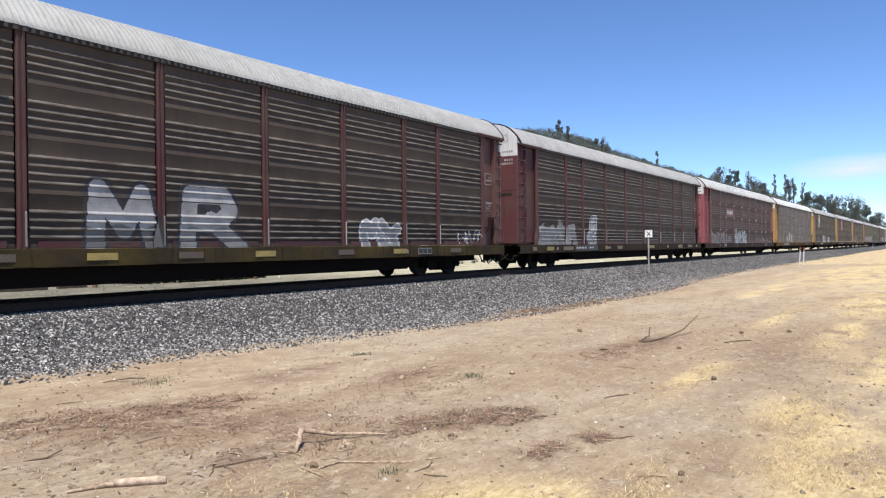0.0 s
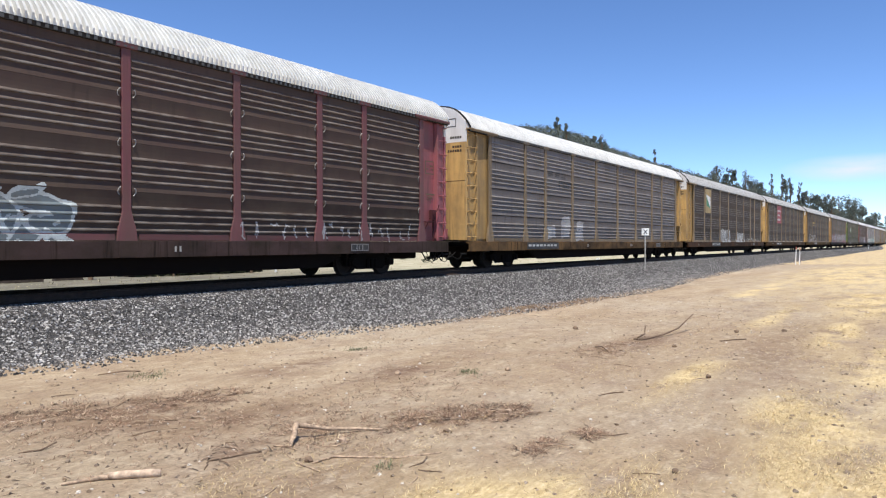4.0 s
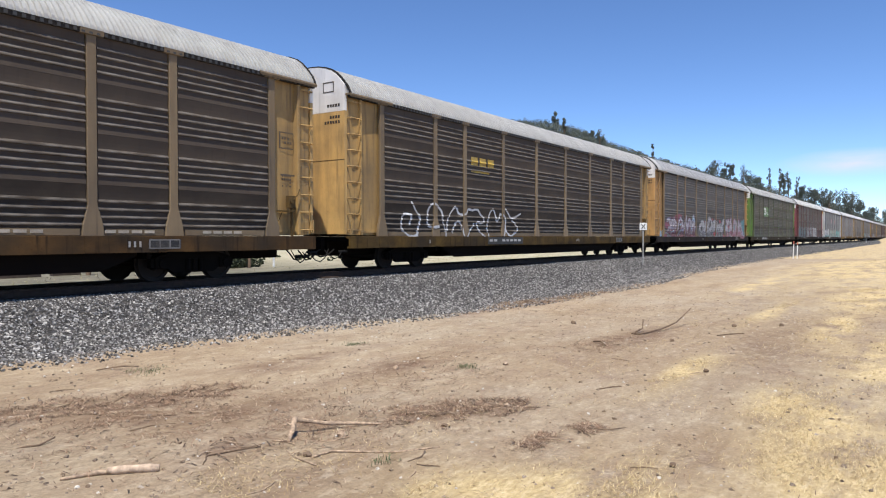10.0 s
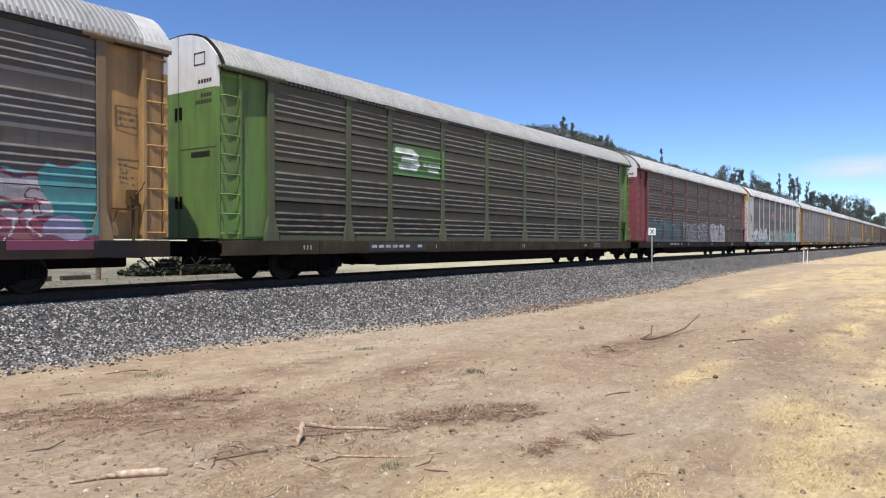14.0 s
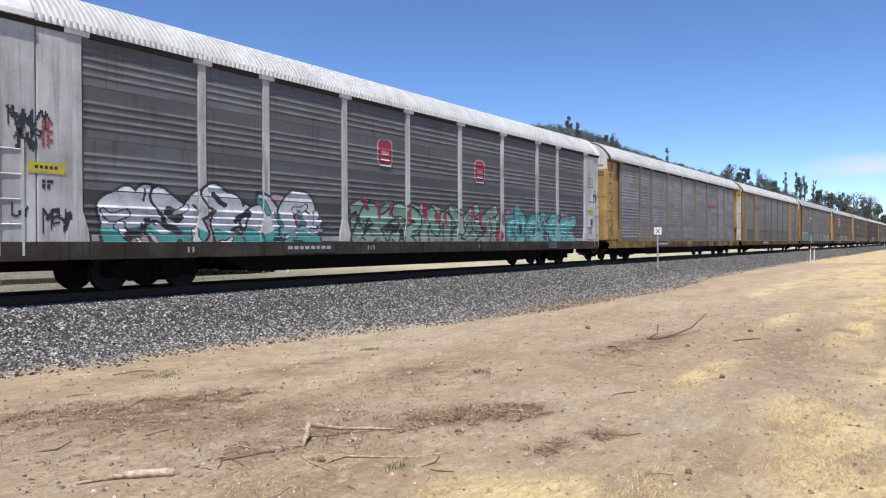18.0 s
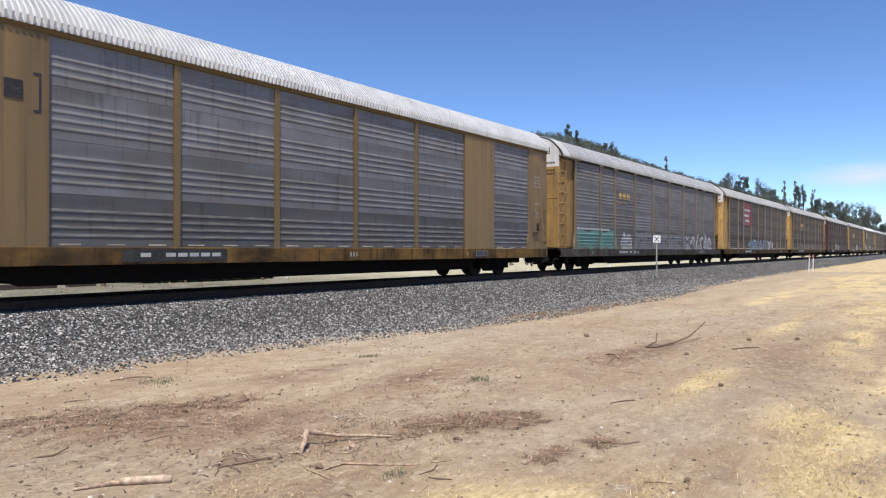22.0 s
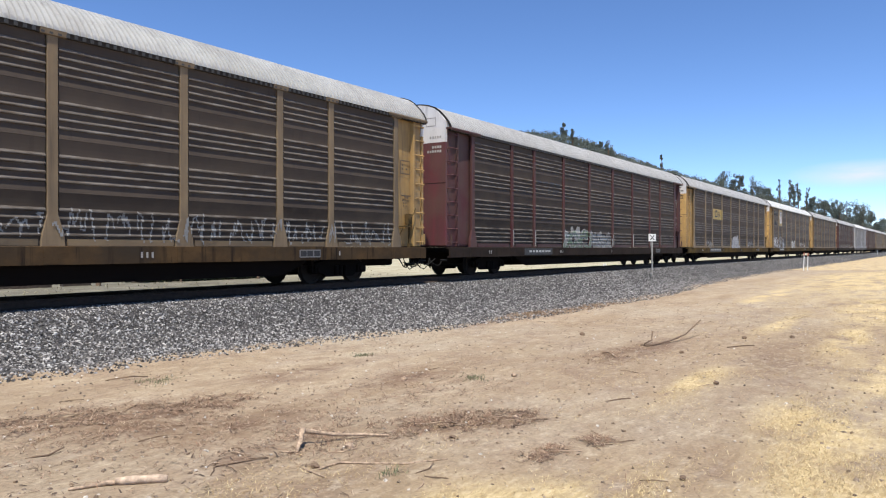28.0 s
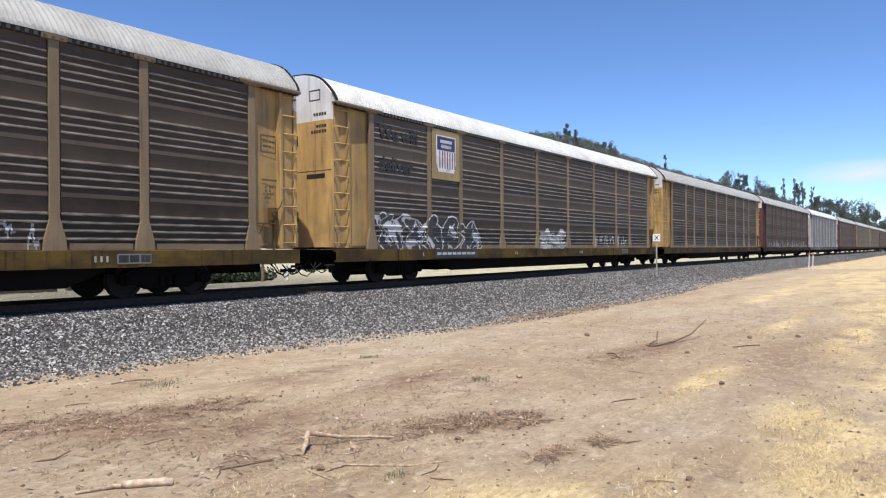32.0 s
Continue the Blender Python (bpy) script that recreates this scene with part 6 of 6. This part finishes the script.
    piece(c[9], 5, -4.9, 0.86, 1.15, 1.25, (0.035, 0.033, 0.035), (0.36, 0.36, 0.37), 0.20, 0.03, ((0.16, 0.16, 0.165), (0.05, 0.05, 0.055)), 49, 0.08, None, (0.40, 0.40, 0.40))
    rs = random.Random(77)
    runs = [[(x, 5.0 - 0.5 * rs.random()), (x + 0.05 * (rs.random() - 0.5), 2.2 + 1.6 * rs.random())] for x in (-11.5 + 23.5 * (k + rs.random()) / 34 for k in range(34))]
    tagged(decal(c[9], "stain", -11.8, 11.8, 2.1, 5.0, [((0.045, 0.035, 0.03), lines(runs, 0.075)), ((0.03, 0.024, 0.021), lines(runs, 0.035))], "dark runs of dirt down the ribs", None, 0.05), kind="stuff")
    decal(c[9], "graffiti", 1.6, 6.4, 0.76, 2.5, [((0.46, 0.45, 0.46), lambda X, Z: (X > 1.75 - 0.1 * np.sin(Z * 4)) & (X < 6.1 + 0.1 * np.sin(Z * 5)) & (Z > 0.80) & (Z < 2.35 + 0.08 * np.sin(X * 3))), (INK, lines([v for own in signs(5, 1.95, 1.0, 0.82, 1.15, 9) for v in own], 0.075)), ((0.46, 0.45, 0.46), lines([v for own in signs(5, 1.98, 1.03, 0.82, 1.15, 9) for v in own], 0.032)), (INK, lines([[(2.7, 0.8), (2.75, 2.3)], [(3.55, 0.85), (3.5, 2.3)], [(4.35, 0.8), (4.3, 2.3)], [(5.2, 0.9), (5.15, 2.3)]], 0.02))], "white block graffiti with black outlined swashes")
    bars(c[9], "sill_marks", -8.0, -5.4, 0.82, 0.98, (0.30, 0.30, 0.29), 1, 8, 50, SILL_FLAT, "pale stencil bars")
    # white car
    piece(c[10], 5, -11.4, 0.80, 1.18, 1.25, (0.60, 0.60, 0.62), INK, 0.24, 0.05, ((0.40, 0.26, 0.29),), 51, 0, TEAL)
    piece(c[10], 5, -4.0, 0.80, 1.6, 1.35, MINT, INK, 0.17, 0.06, (CRIMSON, (0.32, 0.42, 0.38)), 52, 0.15, (0.26, 0.34, 0.27), None, (0.22, 0.31, 0.25))
    tags(c[10], -3.9, 3.4, 1.5, 0.9, CRIMSON, 10, 151, 0.05)
    piece(c[10], 4, 4.7, 0.85, 1.55, 1.2, (0.07, 0.36, 0.33), INK, 0.25, 0.05, (PINK, PINK, (0.4, 0.1, 0.16)), 53, 0.06, (0.10, 0.36, 0.33), PALE, (0.035, 0.20, 0.19))
    for x, z in ((-2.6, 3.75), (2.8, 3.6)):
        decal(c[10], "emblem", x - 0.4, x + 0.4, z - 0.45, z + 0.45, [((0.5, 0.42, 0.42), lambda X, Z, x=x, z=z: (abs(X - x) < 0.36) & (abs(Z - z) < 0.42) & (abs(X - x) + abs(Z - z) < 0.66)), ((0.34, 0.02, 0.05), lambda X, Z, x=x, z=z: (abs(X - x) < 0.31) & (abs(Z - z) < 0.37) & (abs(X - x) + abs(Z - z) < 0.58)), ((0.6, 0.5, 0.5), rect(x - 0.15, x + 0.2, z - 0.05, z + 0.04)), ((0.6, 0.5, 0.5), rect(x - 0.2, x + 0.2, z - 0.24, z - 0.16))], "red eight-sided emblem", step=0.03)
    sill_plate(c[10], -6.6, -5.0, 54)
    tags(c[10], -13.35, -12.75, 3.0, 0.55, INK, 7, 152, 0.022, 1.594)
    tags(c[10], -13.25, -12.85, 2.75, 0.4, INK, 4, 155, 0.022, 1.594)
    tags(c[10], -12.75, -12.2, 1.2, 0.55, INK, 7, 153, 0.022, 1.594)
    tags(c[10], -13.3, -13.0, 1.5, 0.3, INK, 2, 156, 0.022, 1.594)
    bars(c[10], "data_plate", -12.85, -12.40, 2.42, 2.50, INK, 1, 5, 154, 1.594, "yellow plate with black marks", (0.5, 0.42, 0.03))
    bars(c[10], "stencil", -12.72, -12.50, 2.85, 3.35, (0.34, 0.06, 0.07), 6, 3, 157, 1.594, "small red stencilled bars")
    bars(c[10], "stencil", -12.72, -12.50, 2.05, 2.25, INK, 2, 3, 158, 1.594, "small black stencilled bars")
    bars(c[10], "data_plate", 12.35, 12.80, 2.42, 2.50, INK, 1, 5, 159, 1.594, "yellow plate with black marks", (0.5, 0.42, 0.03))
    tags(c[10], 12.95, 13.3, 2.9, 0.6, INK, 5, 160, 0.022, 1.594)
    piece(c[10], 2, 12.2, 0.95, 0.55, 0.7, (0.40, 0.16, 0.24), PINK, 0.08, 0.03, None, 161)
    # silver and yellow
    decal(c[11], "emblem", 4.3, 7.1, 3.3, 3.8, [((0.40, 0.05, 0.06), lambda X, Z: (Z > 3.55) & (Z < 3.72) & (X > 4.5) & (X < 6.9)), ((0.07, 0.07, 0.08), lambda X, Z: (Z > 3.42) & (Z < 3.5) & (X > 4.4) & (X < 6.4))], "red and black slogan bars")
    sill_plate(c[11], -6.9, -4.5, 55)
    # ochre boards
    for x0, x1 in ((-9.2, -7.2), (7.2, 9.2)):
        board(c[12], x0 + 0.02, x1 - 0.02, SILL, EAVE - 0.1, (0.245, 0.157, 0.066), "ochre steel board")
    bars(c[12], "emblem", -8.85, -7.55, 3.68, 4.2, (0.012, 0.010, 0.008), 1, 3, 56, 1.610, "black emblem bars")
    for bx, tip in ((-9.05, 0.10), (-7.35, -0.10)):
        decal(c[12], "bracket", bx - 0.15, bx + 0.15, 3.5, 4.4, [(INK, lines([[(bx + tip, 4.3), (bx, 4.3), (bx, 3.6), (bx + tip, 3.6)]], 0.025))], "black corner bracket", 1.608, 0.025)
    sill_plate(c[12], -5.6, -3.2, 57)
    # silver side, faded graffiti
    bars(c[13], "emblem", -6.7, -5.0, 3.6, 4.05, (0.45, 0.29, 0.05), 1, 3, 58, None, "yellow emblem bars")
    bars(c[13], "emblem", -6.7, -5.0, 3.42, 3.5, (0.35, 0.22, 0.05), 1, 1, 59, None, "yellow underline")
    decal(c[13], "graffiti", -12.0, -7.0, 0.9, 2.1, [((0.085, 0.205, 0.175), lambda X, Z: (X > -11.9) & (X < -7.3) & (Z > 1.1 + 0.06 * np.sin(X * 5)) & (Z < 1.95 + 0.08 * np.sin(X * 3.1))), ((0.55, 0.55, 0.55), lambda X, Z: (Z > 1.98) & (Z < 2.06) & (X < -8.0))], "faded teal paint block")
    piece(c[13], 2, -6.4, 0.95, 0.8, 0.8, (0.34, 0.34, 0.345), (0.24, 0.24, 0.25), 0.12, 0.04, None, 60)
    band = [((0.135, 0.135, 0.142), lambda X, Z: (Z > 0.78) & (Z < 2.02 + 0.06 * np.sin(X * 2.1)))]
    band.append((INK, lines([[(-4.1, 2.0), (-1.6, 2.02), (-1.5, 1.7)], [(-0.9, 2.0), (3.9, 1.98)], [(-3.9, 1.05), (4.3, 1.02)], [(-2.9, 2.0), (-2.9, 1.55)], [(0.3, 1.6), (0.2, 1.0)], [(1.2, 2.0), (1.2, 1.6)], [(2.7, 1.98), (2.7, 1.7)], [(4.1, 2.0), (4.0, 0.85)], [(-1.4, 1.9), (-1.55, 1.1)], [(-4.3, 1.9), (-3.6, 1.3), (-4.4, 1.0)]], 0.026)))
    for bx, bz in ((-2.2, 1.65), (0.9, 1.5), (2.2, 1.75), (3.6, 1.45), (-0.4, 0.92), (-3.4, 1.55), (3.2, 0.9)):
        band.append((INK, oval(bx, bz, 0.13, 0.11)))
    decal(c[13], "graffiti", -4.6, 4.6, 0.77, 2.1, band, "grey painted band with black lines and dots", step=0.035)
    piece(c[13], 6, 4.6, 0.86, 1.12, 1.02, (0.36, 0.35, 0.36), (0.03, 0.028, 0.03), 0.15, 0.05, ((0.19, 0.175, 0.18),), 62, 0.05)
    sill_plate(c[13], -6.8, -4.4, 63)
    # dark red board
    decal(c[14], "lettering_board", -7.08, -4.38, 3.1, 5.05, [((0.24, 0.022, 0.04), rect(-9, 0, 3.1, 5.05))], "dark red painted board across the ribs")
    for k, (z, n) in enumerate(((4.25, 2.1), (3.8, 1.55), (3.35, 1.7))):
        bars(c[14], "lettering", -6.85, -6.85 + n, z, z + 0.28, (0.66, 0.66, 0.66), 1, 9, 64 + k, None, "white lettering bars")
    piece(c[14], 4, -4.9, 0.95, 0.82, 0.8, (0.10, 0.20, 0.32), INK, 0.12, 0.05, ((0.2, 0.28, 0.36),), 67, 0, (0.22, 0.33, 0.42))
    piece(c[14], 3, -1.2, 0.95, 0.95, 0.8, (0.16, 0.24, 0.34), INK, 0.14, 0.05, ((0.18, 0.26, 0.36),), 68)
    piece(c[14], 3, 2.6, 0.98, 0.9, 0.8, (0.48, 0.42, 0.44), (0.12, 0.08, 0.1), 0.15, 0.05, None, 69)
    for k in range(9):
        x = (EDGES[k] + EDGES[k + 1]) / 2
        bars(c[14], "step_plate", x - 0.8, x + 0.8, 1.09, 1.18, (0.46, 0.36, 0.34), 1, 5, 70 + k, 1.600, "pale painted dashes")
    sill_plate(c[14], -6.9, -4.6, 80)
    # dark sides, small boards
    bars(c[15], "emblem", -6.7, -4.9, 3.65, 4.15, (0.50, 0.34, 0.04), 1, 3, 81, None, "yellow emblem bars")
    bars(c[15], "emblem", -6.7, -4.9, 3.42, 3.54, (0.36, 0.26, 0.07), 1, 1, 82, None, "yellow underline")
    tags(c[15], -9.0, 11.8, 1.1, 0.7, (0.25, 0.25, 0.24), 80, 83, 0.018)
    sill_plate(c[15], -8.4, -5.2, 84)
    bars(c[16], "emblem", -7.0, -4.6, 3.75, 3.9, INK, 1, 4, 85, None, "faded black emblem")
    bars(c[16], "lettering", -5.9, -4.5, 3.4, 3.6, INK, 1, 6, 86, None, "faded black lettering bars")
    piece(c[16], 3, -4.4, 1.0, 1.0, 0.8, (0.09, 0.14, 0.08), (0.30, 0.30, 0.28), 0.10, 0.03, None, 87)
    piece(c[16], 4, -1.1, 1.05, 0.62, 0.6, (0.28, 0.28, 0.26), (0.16, 0.16, 0.15), 0.10, 0.02, None, 88)
    sill_plate(c[16], -8.1, -5.8, 89)
    decal(c[17], "lettering_board", -7.05, -4.4, 3.2, 4.0, [((0.44, 0.31, 0.07), rect(-9, 0, 3.2, 4.0)), (INK, lines([[(-6.35, 3.42), (-6.35, 3.84), (-5.8, 3.84), (-5.8, 3.42), (-6.35, 3.42)], [(-5.55, 3.42), (-5.3, 3.84), (-5.0, 3.42)]], 0.06))], "yellow band with black emblem lines")
    piece(c[17], 2, -0.9, 1.0, 1.0, 0.85, (0.36, 0.36, 0.37), (0.2, 0.2, 0.2), 0.2, 0.05, ((0.42, 0.42, 0.43),), 90)
    tags(c[17], 4.5, 7.0, 1.1, 0.5, (0.33, 0.33, 0.33), 8, 91)
    tags(c[17], -9.0, -7.4, 1.05, 0.5, (0.33, 0.33, 0.33), 6, 92)
    sill_plate(c[17], -8.0, -5.0, 93)
    # shield emblem
    board(c[18], -9.02, -7.38, 3.4, 5.08, (0.42, 0.31, 0.13), "tan emblem board")
    decal(c[18], "shield", -8.85, -7.55, 3.55, 4.95, [((0.7, 0.7, 0.7), lambda X, Z: (abs(X + 8.2) < 0.58 - 0.4 * np.clip(3.95 - Z, 0, 1)) & (Z > 3.65) & (Z < 4.9)), ((0.02, 0.025, 0.10), lambda X, Z: (abs(X + 8.2) < 0.52) & (Z > 4.4) & (Z < 4.85)), ((0.6, 0.6, 0.62), rect(-8.55, -7.85, 4.65, 4.75)), ((0.6, 0.6, 0.62), rect(-8.5, -7.9, 4.48, 4.58))] + [((0.20, 0.03, 0.07), rect(-8.62 + 0.15 * k, -8.54 + 0.15 * k, 3.78, 4.36)) for k in range(7)], "blue, white and red striped shield", 1.608, 0.03)
    slogan(c[18], "We will", -11.75, 4.42, 0.62)
    slogan(c[18], "deliver", -11.75, 3.46, 0.62)
    piece(c[18], 5, -11.6, 1.0, 1.1, 0.95, (0.025, 0.024, 0.024), (0.52, 0.52, 0.52), 0.17, 0.025, None, 96, 0.05)
    piece(c[18], 3, -1.2, 1.05, 0.8, 0.6, (0.22, 0.21, 0.2), FADED, 0.05, 0.04, None, 97)
    tags(c[18], 4.3, 8.8, 1.1, 0.6, FADED, 14, 98)
    sill_plate(c[18], -8.8, -6.4, 99)
    tags(c[20], -11.5, 11.5, 1.0, 0.5, FADED, 30, 100, 0.04)
    for k, car in enumerate(c[:19]):
        end_marks(car, 200 + 3 * k, (0.30, 0.28, 0.26) if max(CARS[k]["paint"]) < 0.25 else (0.11, 0.075, 0.04), k in (10, 12))
        x = 7.9 + 0.3 * (k % 3)
        box_lines = [[(x, 0.79), (x + 0.75, 0.79), (x + 0.75, 0.97), (x, 0.97), (x, 0.79)], [(x + 0.25, 0.79), (x + 0.25, 0.97)], [(x + 0.5, 0.79), (x + 0.5, 0.97)]]
        decal(car, "sill_box", x - 0.06, x + 0.81, 0.76, 1.0, [(PLATE, rect(x - 0.03, x + 0.78, 0.77, 0.99)), ((0.17, 0.16, 0.15), lines(box_lines, 0.011))], "black patch with white outlined boxes", SILL_FLAT, 0.02)
        for j in range(4):
            sx = -11.0 + 6.1 * j + 0.7 * (k % 4)
            decal(car, "sill_mark", sx, sx + 0.5, 0.80, 0.95, [((0.36, 0.34, 0.31), rect(sx + 0.12 * i, sx + 0.12 * i + 0.05, 0.82, 0.94)) for i in range(1 + (j + k) % 3)], "short pale stencil strokes", SILL_FLAT, 0.025)["kind"] = "stuff"


paint_cars()

# ---- what moves ----
SPEED = 15.6


def train_place(t):
    """Where the middle of the first car stands along the track: a train that gains a little speed."""
    return 10.93 - 15.165 * t - 0.01684 * t ** 2 + 0.000155 * t ** 3


def motions():
    for n, car in enumerate(TRAIN):
        run = [(t, train_place(t) + PITCH * n) for t in range(0, 33, 2)]
        walk(car, [(t, pose(x, TRACK + x * DRIFT, 0, 0, 0, TRACK_TURN)) for t, x in run])
    step = math.degrees(SPEED / 0.42 / FPS)
    first = WHEELSETS[0]
    walk(first, [(k / FPS, pose(0, 0, 0, 0, -(k * step) % 360, 0)) for k in range(32 * FPS + 1)])
    for ws in WHEELSETS[1:]:
        ws.rotation_mode = "QUATERNION"
        keys = ws.animation_data_create()
        keys.action = first.animation_data.action
        keys.action_slot = first.animation_data.action_slot


motions()
